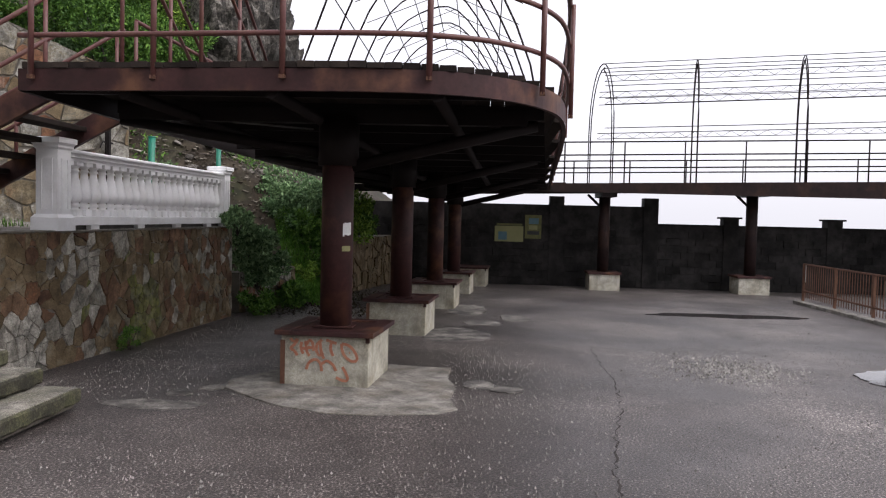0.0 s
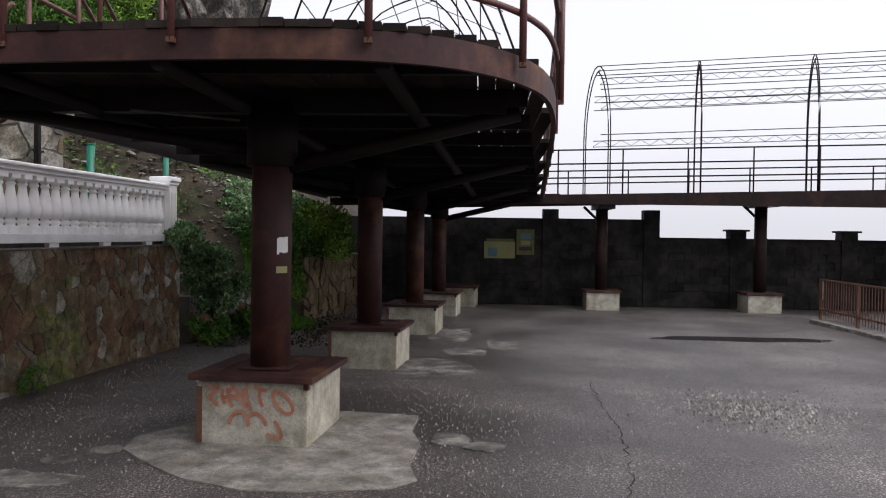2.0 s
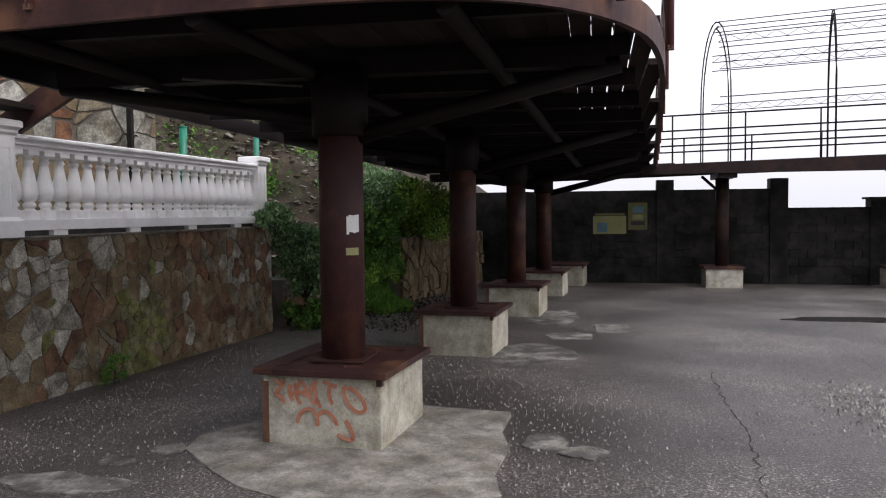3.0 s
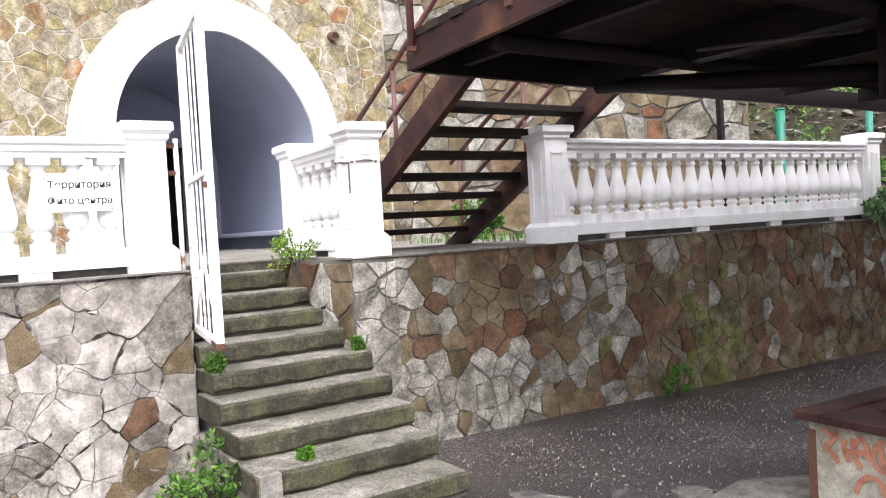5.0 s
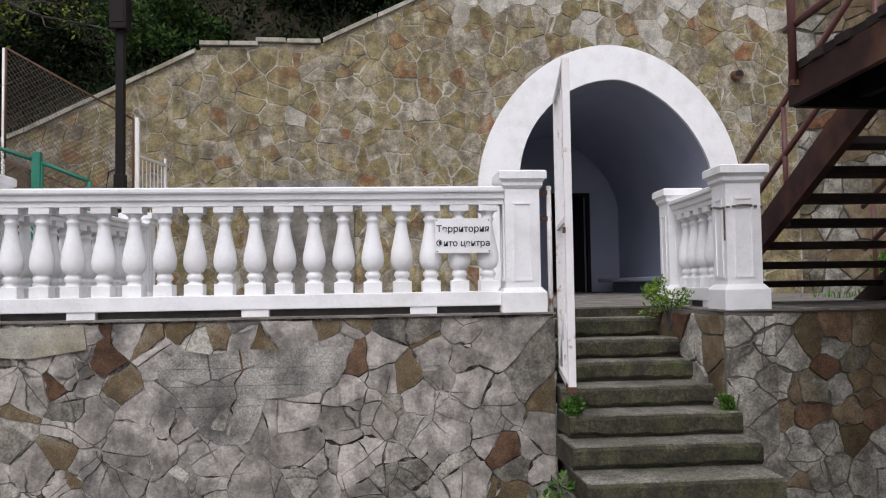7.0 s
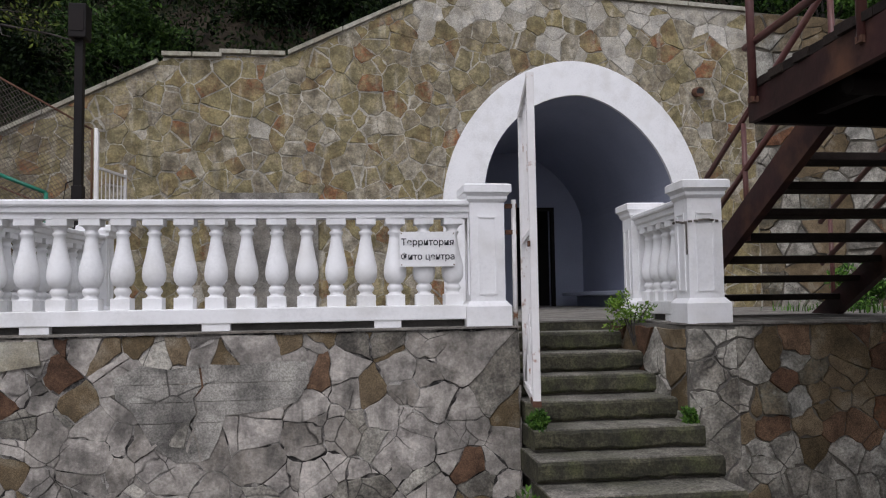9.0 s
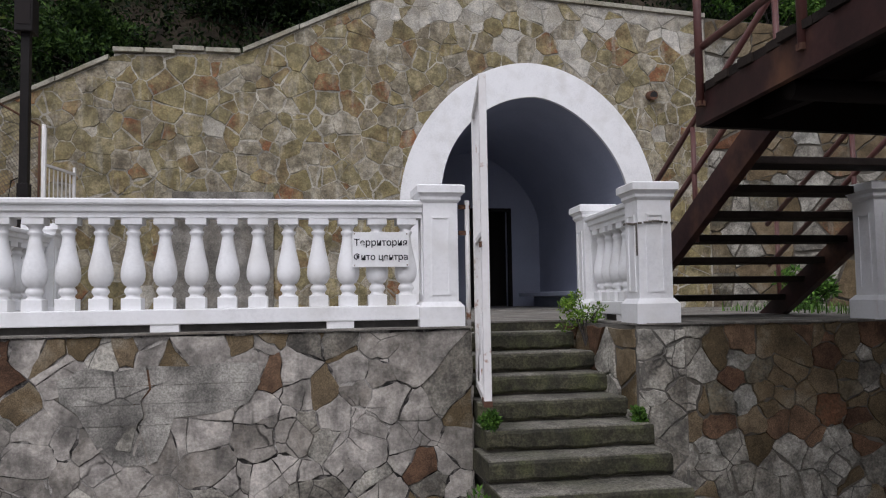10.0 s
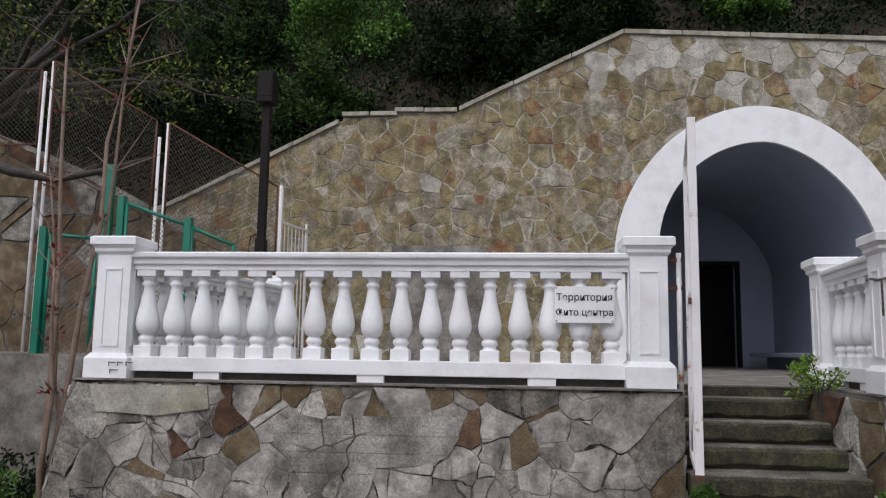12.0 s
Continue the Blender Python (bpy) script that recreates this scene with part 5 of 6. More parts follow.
def hoop_line(x0, x1, base, height, n=14):
    mid, half = (x0 + x1) / 2, (x1 - x0) / 2
    pts = [(x0, base), (x0, base + height * 0.45)]
    for k in range(1, n):
        th = math.pi - k * math.pi / n
        pts.append((mid + half * math.cos(th), base + height * 0.45 + height * 0.55 * math.sin(th)))
    return pts + [(x1, base + height * 0.45), (x1, base)]


trellis = thing("trellis", "thin dark steel hoop trellis over the walkway", "trellis")
def hoop_height(y):
    return 3.2 - 0.032 * (y + 3.75)


hoops = [-3.75, -6.2, -8.95, -12.0, -14.9, -17.8, -20.7]
turn_off = [0.46, -0.18, -0.23, -0.25, -0.25, -0.25, -0.25]
for yy, off_y in zip(hoops, turn_off):
    base = walk_z(yy) + 0.19
    for off in (0.0, 0.13):
        line = [(x + (0.0 if off == 0 else (0.1 if x < 16.1 else -0.1)), z - off * 0.9) for x, z in hoop_line(W0 + 1.1, W1 + 0.36, base, hoop_height(yy))]
        part("hoop", tube_bm([(x, yy + off_y * ((x - W0 - 1.1) / 1.31 - 0.5), z) for x, z in line], 0.016, 6), dark_steel, trellis)
ya, yb = hoops[0], hoops[-1]
mid = hoop_line(W0 + 1.1, W1 + 0.36, 0.0, 1.0)


def purlin_z(y, share):
    return walk_z(y) + 0.19 + share * hoop_height(y)


for k in (1, 3, 4, 5, 6, 8, 10, 12, 13, 15):
    x, z = mid[k]
    part("purlin", tube_bm([(x, ya, purlin_z(ya, z)), (x, yb, purlin_z(yb, z))], 0.011, 5), dark_steel, trellis)
for k in (3, 5, 12, 15):
    x, z = mid[k]
    pts = []
    for j in range(72):
        yy = ya + (yb - ya) * j / 71
        pts.append((x, yy, purlin_z(yy, z) - (0.0 if j % 2 else 0.14)))
    part("lattice", tube_bm(pts, 0.006, 4), dark_steel, trellis)
    part("purlin", tube_bm([(x, ya, purlin_z(ya, z) - 0.15), (x, yb, purlin_z(yb, z) - 0.15)], 0.009, 5), dark_steel, trellis)

# trellis over the deck
bower = thing("trellis", "thin bent steel hoop trellis over the deck", "trellis")
for k in range(8):
    x = 5.2 + 1.15 * k
    base = deck_z(x) + 0.22
    pts = [(x + 0.15 * math.sin(j), 1.9 - 3.35 * j / 18, base + 2.9 * math.sin(math.pi * j / 18) ** 0.7) for j in range(19)]
    part("hoop", tube_bm(pts, 0.014, 6), dark_steel, bower)
for j in (3, 5, 7, 9, 11, 13, 15):
    part("purlin", tube_bm([(5.2 + 1.15 * k, 1.9 - 3.35 * j / 18, deck_z(5.2 + 1.15 * k) + 0.22 + 2.9 * math.sin(math.pi * j / 18) ** 0.7) for k in range(8)], 0.009, 5), dark_steel, bower)
for k in range(7):
    x = 5.2 + 1.15 * k
    for s in (1, -1):
        part("tie", tube_bm([(x, -1.2 * s, deck_z(x) + 2.2), (x + 1.15, 0.1 * s, deck_z(x) + 3.05)], 0.006, 4), dark_steel, bower)

# posters on the sea wall
for name, y0, y1, z0, z1, mat, label in (("poster", -1.83, -1.03, 1.0, 1.44, yellow_paper, "faded yellow map poster on the block wall"), ("poster", -2.33, -1.87, 1.1, 1.76, olive_paper, "olive and orange poster with dark print on the block wall")):
    p = thing(name, label, "poster", (FAR - 0.012, (y0 + y1) / 2, (z0 + z1) / 2))
    w, h = (y1 - y0) / 2, (z1 - z0) / 2
    part("sheet", box_bm(-0.012, 0.0, -w, w, -h, h), mat, p)
    if w > 0.3:
        part("print", prism_bm([(-0.016, 0.06), (-0.013, 0.06), (-0.013, 0.3), (-0.016, 0.3)], -0.17, 0.06), blue_print, p)
        part("heading", box_bm(-0.016, -0.013, -w + 0.03, w - 0.05, h + 0.012, h + 0.07), olive_paper, p)
    else:
        part("print", box_bm(-0.016, -0.013, -0.15, 0.12, 0.08, 0.24), blue_print, p)
        part("print", box_bm(-0.016, -0.013, -0.17, 0.16, -0.22, -0.12), ink, p)
        part("print", box_bm(-0.016, -0.013, -0.12, 0.12, -0.08, 0.04), yellow_paper, p)

# rusty picket fence and kerb at the yard's edge
fence = thing("picket_fence", "rusty steel picket fence along the yard's edge", "fence", (13.6, -8.15, fall(13.6)), math.degrees(math.atan2(0.12, -4.4)))
for h in (0.28, 0.9):
    part("rail", box_bm(0, 9.0, -0.015, 0.015, h, h + 0.035), rust, fence)
bm = box_bm(-0.008, 0.008, -0.006, 0.006, 0.15, 0.9)
picket = bpy.data.meshes.new("picket")
bm.to_mesh(picket)
bm.free()
picket.materials.append(rust)
for k in range(75):
    shared("picket", picket, fence, Matrix.Translation((0.06 + 0.12 * k, 0, 0)))
for k in range(6):
    part("post", box_bm(1.75 * k, 1.75 * k + 0.05, -0.025, 0.025, -0.05, 0.93), rust, fence)
plate = part("plate", box_bm(-0.01, 0.13, 0.02, 0.026, 0.5, 0.9), paper, fence, "small white notice plate")
part("print", box_bm(0.04, 0.08, 0.026, 0.029, 0.56, 0.84), ink, plate)
kerb = tagged(new("kerb"), "pale worn concrete kerb along the yard's edge", "kerb", kind="structure")
for k in range(11):
    x = 13.1 - 1.0 * k
    o = part("kerb_stone", box_bm(-0.49, 0.49, -0.1, 0.1, -0.1, 0.07, bevel=0.015, jitter=0.006), old_concrete, kerb)
    o.matrix_basis = pose(x, -8.02 + 0.027 * (13.3 - x), fall(x), 0, 0, -1.5)

# ---- left end of the terrace ----
lamp = thing("street_lamp", "slim dark metal post with a boxy lamp head", "street lamp", (-3.82, 7.25, LAND))
part("pole", box_bm(-0.055, 0.055, -0.055, 0.055, -0.004, 1.4, bevel=0.008), lamp_black, lamp)
part("pole", box_bm(-0.042, 0.042, -0.042, 0.042, 1.39, 2.95, bevel=0.006), lamp_black, lamp)
part("head", box_bm(-0.088, 0.088, -0.11, 0.09, 2.93, 3.29, bevel=0.012), lamp_black, lamp)
part("lens", box_bm(-0.065, 0.065, -0.116, -0.108, 3.0, 3.22), dark_steel, lamp)
part("cable", tube_bm([(-0.06, -0.05, 1.1), (-0.13, -0.06, 1.2), (-0.1, -0.06, 1.42), (-0.04, -0.05, 1.45)], 0.008, 6), lamp_black, lamp)


def mesh_panel(owner, corners, step, r, mat, slant=True):
    """Woven wire inside a four-cornered frame."""
    a, b, c, d = [Vector(p) for p in corners]
    bm = bmesh.new()
    w, h = (b - a).length, (d - a).length
    n = int((w + h) / step)

    def at(u, v):
        return (a * (1 - u) + b * u) * (1 - v) + (d * (1 - u) + c * u) * v
    for k in range(-int(h / step), int(w / step) + int(h / step)):
        for s in (1, -1):
            u0 = k * step / w
            pts = []
            for v in (0.0, 1.0):
                pts.append((u0 + s * v * h / w, v))
            (ua, va), (ub, vb) = pts
            t0, t1 = 0.0, 1.0
            du = ub - ua
            if abs(du) > 1e-6:
                ta, tb = (0 - ua) / du, (1 - ua) / du
                t0, t1 = max(t0, min(ta, tb)), min(t1, max(ta, tb))
            if t1 - t0 > 0.01:
                add_tube(bm, [at(ua + du * t0, t0), at(ua + du * t1, t1)], r, 3, cap=False)
    return part("mesh", bm, mat, owner)


def framed_panel(name, label, corners, frame_mat, wire_mat, step=0.07, r=0.0025, bar=0.022, group="fence panels"):
    base = tuple(corners[0])
    t = thing(name, label, "fence", base, group=group)
    loc = [tuple(Vector(c) - Vector(base)) for c in corners]
    for k in range(4):
        part("bar", tube_bm([loc[k], loc[(k + 1) % 4]], bar, 6), frame_mat, t)
    mesh_panel(t, loc, step, r, wire_mat)
    return t


framed_panel("chain_link_panel", "chain-link panel in a chipped white steel frame, stepping down the slope", [(-8.3, 8.6, 4.28), (-7.46, 8.6, 4.28), (-7.46, 8.6, 5.32), (-8.3, 8.6, 5.36)], rust, wire, 0.07, 0.003, 0.014)
framed_panel("chain_link_panel", "chain-link panel in a rusty white steel frame, stepping down the slope", [(-7.26, 8.6, 4.02), (-5.8, 8.6, 3.28), (-5.78, 8.6, 4.58), (-7.28, 8.6, 5.44)], rust, wire, 0.07, 0.0026, 0.014)
framed_panel("chain_link_panel", "chain-link panel with a rusty frame, stepping down the slope", [(-5.6, 8.6, 3.19), (-4.1, 8.6, 2.54), (-4.1, 8.6, 3.68), (-5.6, 8.6, 4.55)], rust, wire, 0.07, 0.003, 0.014)
for x, z0, z1 in ((-7.42, 1.4, 5.3), (-7.31, 1.4, 5.44), (-5.74, 1.4, 4.36), (-5.63, 1.4, 4.55), (-4.06, 1.4, 3.7)):
    p = thing("fence_post", "thin chipped white steel fence post", "post", (x, 8.62, z0), group="white fence posts")
    part("tube", tube_bm([(0, 0, -0.02), (0, 0, z1 - z0)], 0.022, 8), white_rust, p)
wg = thing("gate", "small white barred steel gate standing open", "gate", (-4.03, 8.55, LAND), 79)
part("frame", add_box(add_box(add_box(box_bm(0, 0.03, -0.015, 0.015, 0.05, 2.25), 0.72, 0.75, -0.015, 0.015, 0.05, 1.9), 0.03, 0.72, -0.015, 0.015, 0.05, 0.08), 0.03, 0.72, -0.015, 0.015, 1.8, 1.83), white_rust, wg)
for k in range(6):
    part("bar", box_bm(0.12 + 0.1 * k, 0.13 + 0.1 * k, -0.006, 0.006, 0.08, 1.8), white_rust, wg)
framed_panel("green_fence_panel", "green-painted steel fence panel with chain-link mesh", [(-5.42, 7.3, 1.6), (-4.72, 7.3, 1.6), (-4.72, 7.3, 2.97), (-5.42, 7.3, 3.22)], green_paint, wire, 0.06, 0.003, 0.022)
framed_panel("green_fence_panel", "green-painted steel fence panel with chain-link mesh", [(-4.64, 7.3, 1.6), (-4.15, 7.3, 1.6), (-4.15, 7.3, 2.74), (-4.64, 7.3, 2.94)], green_paint, wire, 0.06, 0.003, 0.022)
framed_panel("green_gate", "green-painted steel gate with chain-link mesh", [(-6.12, 7.0, 1.5), (-5.7, 7.2, 1.5), (-5.7, 7.2, 2.8), (-6.12, 7.0, 2.82)], green_paint, wire, 0.06, 0.003, 0.022)
for x, y, z in ((-5.62, 7.28, 3.66), (-5.48, 7.3, 3.3), (-4.68, 7.3, 3.05), (-6.18, 6.98, 2.9)):
    p = thing("fence_post", "green-painted square steel fence post", "post", (x, y, 1.2), group="green fence posts")
    part("tube", box_bm(-0.04, 0.04, -0.04, 0.04, -0.05, z - 1.2, bevel=0.006), green_paint, p)
wall_low = body("wall_low_left", [(-9.5, 6.9), (-4.0, 6.9), (-4.0, 9.4), (-9.5, 9.4)], -0.2, 1.52, old_concrete, "low weathered concrete wall below the green gate")

# wall with sloping coping behind the fence
bm = bmesh.new()
pts = [(-10.0, 1.3), (-5.5, 1.3), (-5.5, 3.1), (-6.9, 3.85), (-8.0, 4.32), (-10.0, 5.0)]
lo = [bm.verts.new((x, 9.0, z)) for x, z in pts]
hi = [bm.verts.new((x, 9.4, z)) for x, z in pts]
for k in range(6):
    bm.faces.new((lo[k], lo[(k + 1) % 6], hi[(k + 1) % 6], hi[k]))
bm.faces.new(lo[::-1])
bm.faces.new(hi)
wall_fence = tagged(part("wall_fence", bm, grey_mortar), "stone wall with a sloping pale coping behind the fence", "wall", kind="structure")
for (xa, za), (xb, zb) in (((-5.5, 3.1), (-6.9, 3.85)), ((-6.9, 3.85), (-8.0, 4.32)), ((-8.0, 4.32), (-10.0, 5.0))):
    part("coping_slab", tube_bm([(xa, 9.15, za + 0.02), (xb, 9.15, zb + 0.02)], 0.1, 4), tread_concrete, wall_fence)

# teal fence and dark hook post on the far right of the terrace
for x, y, z1, r in ((8.3, 5.01, 2.88, 0.06), (8.3, 3.84, 2.78, 0.042)):
    p = thing("fence_post", "teal-green steel fence post at the terrace's end", "post", (x, y, 1.25), group="teal fence posts")
    part("tube", tube_bm([(0, 0, -0.4), (0, 0, z1 - 1.25)], r, 12), green_paint, p)
    part("cap", tube_bm([(0, 0, z1 - 1.25), (0, 0, z1 - 1.23)], r + 0.006, 12), green_paint, p)
pole = thing("leaning_pole", "thin pale steel pole leaning against the wall", "pole", (8.25, 5.4, 1.4))
part("tube", tube_bm([(0, -0.05, -0.05), (0, 0.12, 1.5)], 0.022, 8), old_concrete, pole)
framed_panel("chain_link_panel", "sagging chain-link mesh between teal posts", [(8.3, 3.88, 1.45), (8.3, 4.95, 1.45), (8.3, 4.95, 2.7), (8.3, 3.88, 2.6)], wire, wire, 0.07, 0.003, 0.006)
hook = thing("iron_post", "dark wrought-iron post with scrolls", "post", (7.62, 5.45, LAND))
part("shaft", box_bm(-0.035, 0.035, -0.035, 0.035, -0.05, 2.3), lamp_black, hook)
for s in (1, -1):
    part("scroll", tube_bm([(s * (0.04 + 0.12 * (1 - math.cos(a * 0.7))), 0, 1.1 + 0.14 * math.sin(a) + 0.05 * a) for a in [0.45 * q for q in range(9)]], 0.012, 6), lamp_black, hook)

# ---- hillside ----
def slope_foot(x):
    return float(np.interp(x, (8.0, 9.3, 10.4, 11.2, 11.7, 17.1, 30.0), (3.5, 2.9, 2.05, 2.3, 2.6, 1.85, 1.8)))


def hill(x, y):
    base = max(wall_top(min(max(x, -8.5), 11.0)) - 0.45, 2.9)
    a = base + (y - 10.0) * 0.95 if y > 9.95 else -2.0
    dy = y - slope_foot(x)
    bank = min(1.05, max(0.0, dy * 4.0 - 0.8)) * min(1.0, max(0.0, (x - 11.0) / 0.8))
    b = fall(x) - 0.05 + bank + 0.8 * min(dy, 2.6) + 0.45 * max(0.0, dy - 2.6)
    line = 9.55 - 1.41 * (x - 4.9)
    if 4.9 < x <= 8.3 and line + 0.75 < y <= 9.95:
        z = 5.3 - 0.55 * (x - 4.9) + 0.35 * (y - line - 0.75)
    elif x <= 8.3:
        z = a
    elif x >= 9.5:
        z = b if y < 9 else max(b, a * 0.55 + b * 0.45)
    else:
        f = (x - 8.3) / 1.2
        z = (max(a, 1.2) if y > 3.9 else a) * (1 - f) + b * f
    return z + (0.35 * noise.noise((x * 0.5, y * 0.5, 2.0)) + 0.12 * noise.noise((x * 1.7, y * 1.7, 5.0))) * (1 if z > 0.3 else 0.15)


bm = bmesh.new()
xs = [-26 + 0.6 * k for k in range(57)] + [8.35 + 0.4 * k for k in range(50)] + [30, 36, 44]
ys = [3.0 + 0.45 * k for k in range(60)] + [32, 38, 48]
grid = [[bm.verts.new((x, y, hill(x, y))) for x in xs] for y in ys]
for r0, r1 in zip(grid, grid[1:]):
    for k in range(len(xs) - 1):
        q = (r0[k], r0[k + 1], r1[k + 1], r1[k])
        if max(v.co.z for v in q) > -1.0:
            if min(v.co.z for v in q) < -1.0:
                continue
            xm, ym = (q[0].co.x + q[1].co.x) / 2, (q[0].co.y + q[3].co.y) / 2
            if xm < 8.3 and ym < 9.95 and (xm < 5.2 or ym < 9.55 - 1.41 * (xm - 4.9) + 0.75):
                continue
            bm.faces.new(q).smooth = True
bmesh.ops.delete(bm, geom=[v for v in bm.verts if not v.link_faces], context="VERTS")
hillside = tagged(part("hillside", bm, soil), "steep overgrown hillside of stony soil", "hillside", kind="structure")

# grey cliff above the deck
bm = bmesh.new()
bmesh.ops.create_icosphere(bm, subdivisions=6, radius=1.0)
for v in bm.verts:
    d = v.co.normalized()
    r = 1 + 0.2 * noise.noise(d * 1.5) + 0.13 * noise.noise(d * 4) + 0.1 * noise.noise(Vector((d.x * 6, d.y * 6, d.z * 30))) + 0.07 * noise.noise(d * 13) + 0.045 * noise.noise(d * 30) + 0.02 * noise.noise(d * 70)
    v.co = Vector((d.x * 5.0, d.y * 4.0, d.z * 8.5)) * r
cliff = tagged(part("cliff", bm, rock_mat), "layered grey rock outcrop rising behind the trees", "rock", kind="structure")
cliff.location = (23.5, 9.4, 3.2)
# loose stones on the slope
for k in range(70):
    x, y = rng.uniform(8.8, 14), rng.uniform(3.9, 8)
    bm = bmesh.new()
    bmesh.ops.create_icosphere(bm, subdivisions=1, radius=rng.uniform(0.05, 0.14))
    for v in bm.verts:
        v.co += Vector([rng.uniform(-0.04, 0.04) for _ in range(3)])
        v.co.z *= 0.6
    o = tagged(part("rock", bm, rock_mat), "grey angular stone half sunk in the slope", "rock", group="stones on the slope")
    o.location = (x, y, hill(x, y) + 0.01)


# ---- plants ----
def leaves(name, centres, radii, per, size, mat, parent, seed, flat=0.5, hang=0.0, aspect=0.45, kind=""):
    """Many small leaves in uneven clumps, one mesh."""
    r = np.random.default_rng(seed)
    c = np.repeat(np.array(centres, float), per, axis=0)
    rad = np.repeat(np.array(radii, float), per, axis=0)
    n = len(c)
    d = r.normal(size=(n, 3))
    d /= np.linalg.norm(d, axis=1)[:, None]
    dist = r.uniform(0.25, 1.0, n) ** 0.55
    pos = c + d * rad[:, None] * dist[:, None] * np.array([1, 1, 0.85])
    way = d * 0.7 + r.normal(size=(n, 3)) * 0.7 + np.array([0, 0, 0.25 - hang])
    way /= np.linalg.norm(way, axis=1)[:, None]
    side = np.cross(way, r.normal(size=(n, 3)))
    side /= np.linalg.norm(side, axis=1)[:, None]
    ln = size * r.uniform(0.6, 1.4, n)[:, None]
    nrm = np.cross(way, side)
    quad = np.stack([pos, pos + way * ln * 0.5 + side * ln * aspect * 0.5, pos + way * ln + nrm * ln * 0.12, pos + way * ln * 0.5 - side * ln * aspect * 0.5], 1).reshape(-1, 3)
    me = bpy.data.meshes.new(name)
    me.from_pydata(quad.tolist(), [], np.arange(4 * n).reshape(-1, 4).tolist())
    me.materials.append(mat)
    ob = new(name, me)
    ob.parent = parent
    if kind:
        ob["kind"] = kind
    return ob


def shrub(at, size, mat, label, seed, per=120, leaf=0.07, clumps=22, tall=1.0, name="shrub", category="shrub", spread=1.0):
    r = random.Random(seed)
    t = thing(name, label, category, at, r.uniform(0, 360))
    cs, rs = [], []
    for k in range(clumps):
        a = r.uniform(0, math.tau)
        q = size * math.sqrt(r.uniform(0.02, 1)) * 0.8 * spread
        h = size * tall * r.uniform(0.15, 1.15) * (1.1 - 0.45 * q / size)
        cs.append((q * math.cos(a), q * math.sin(a), h))
        rs.append(size * r.uniform(0.16, 0.36))
    bm = bmesh.new()
    for k in range(0, clumps, 2):
        x, y, z = cs[k]
        add_tube(bm, [(0, 0, -0.1), (x * 0.4, y * 0.4, z * 0.55), (x, y, z)], 0.022 * size, 5, 0.005)
    part("trunk", bm, bark, t)
    leaves("crown", cs, rs, per, leaf, mat, t, seed)
    return t


# shrubs beside the retaining wall and on the slope
shrub((8.25, 3.3, 0.95), 0.5, leaf_grey, "grey-green shrub spilling over the end of the wall", 1, per=300, leaf=0.07, clumps=22, tall=0.9)
shrub((8.7, 3.25, 0.35), 0.55, leaf_grey, "grey-green shrub hanging over the low rubble wall", 11, per=300, leaf=0.075, clumps=24, tall=1.35)
shrub((4.6, 6.9, LAND - 0.05), 0.34, leaf_mid, "fresh green weeds growing behind the metal stairs", 21, per=120, leaf=0.06, clumps=18, tall=1.5)
shrub((8.15, 3.1, -0.1), 0.32, leaf_mid, "low green weed at the wall's end", 2, per=160, leaf=0.07, clumps=12)
shrub((9.4, 2.8, -0.08), 0.34, leaf_mid, "broad-leaved green weed below the low rubble wall", 24, per=160, leaf=0.09, clumps=14)
shrub((7.55, 3.25, 1.35), 0.3, leaf_grey, "grey-green twigs leaning on the white post", 3, per=120, leaf=0.07, clumps=12)
shrub((12.3, 3.55, 1.3), 0.95, leaf_grey, "dense grey-green bush on the slope", 4, per=340, leaf=0.085, clumps=34, tall=1.2)
shrub((11.9, 3.1, 0.95), 0.7, leaf_mid, "dense green bush hanging over the rock face", 23, per=300, leaf=0.08, clumps=28, tall=1.15)
shrub((11.55, 2.75, 0.35), 0.42, leaf_mid, "low green bush at the foot of the rock face", 25, per=220, leaf=0.07, clumps=20, tall=1.2)
shrub((10.7, 2.75, 0.35), 0.3, leaf_light, "fresh green weeds in the grass", 26, per=120, leaf=0.06, clumps=16, tall=0.8, spread=1.6)
shrub((13.0, 2.75, 1.1), 0.95, leaf_light, "bright yellow-green bush above the rock face", 5, per=320, leaf=0.085, clumps=30, tall=1.0)
shrub((14.5, 2.7, 1.1), 0.8, leaf_mid, "dark green bush near the block wall", 6, per=240, leaf=0.085, clumps=26)
shrub((11.0, 5.0, hill(11.0, 5.0) - 0.05), 0.35, leaf_mid, "small round green shrub among stones", 7, per=200, leaf=0.06, clumps=14)
shrub((10.0, 5.6, hill(10.0, 5.6) - 0.05), 0.4, leaf_grey, "sparse grey-green shrub among stones", 8, per=100, leaf=0.07, clumps=14)
for k in range(12):
    x, y = rng.uniform(9.5, 17), rng.uniform(10.0, 13.5)
    shrub((x, y, hill(x, y) - 0.1), rng.uniform(0.7, 1.3), (leaf_mid, leaf_light, leaf_grey)[k % 3], "leafy green bush on the hillside", 60 + k, per=170, leaf=0.1, clumps=22, tall=1.2)
for k, (x, y, s) in enumerate(((16.5, 8.5, 1.6), (18.2, 9.8, 2.2), (15.6, 9.2, 2.0), (19.6, 10.4, 1.9), (17.2, 11.0, 2.4), (19.5, 11.8, 2.6), (17.5, 9.0, 1.5))):
    shrub((x, y, hill(x, y) - 0.1), s, (leaf_mid, leaf_light)[k % 2], "tall leafy green bush below the cliff", 400 + k, per=480, leaf=0.11, clumps=30, tall=1.5)
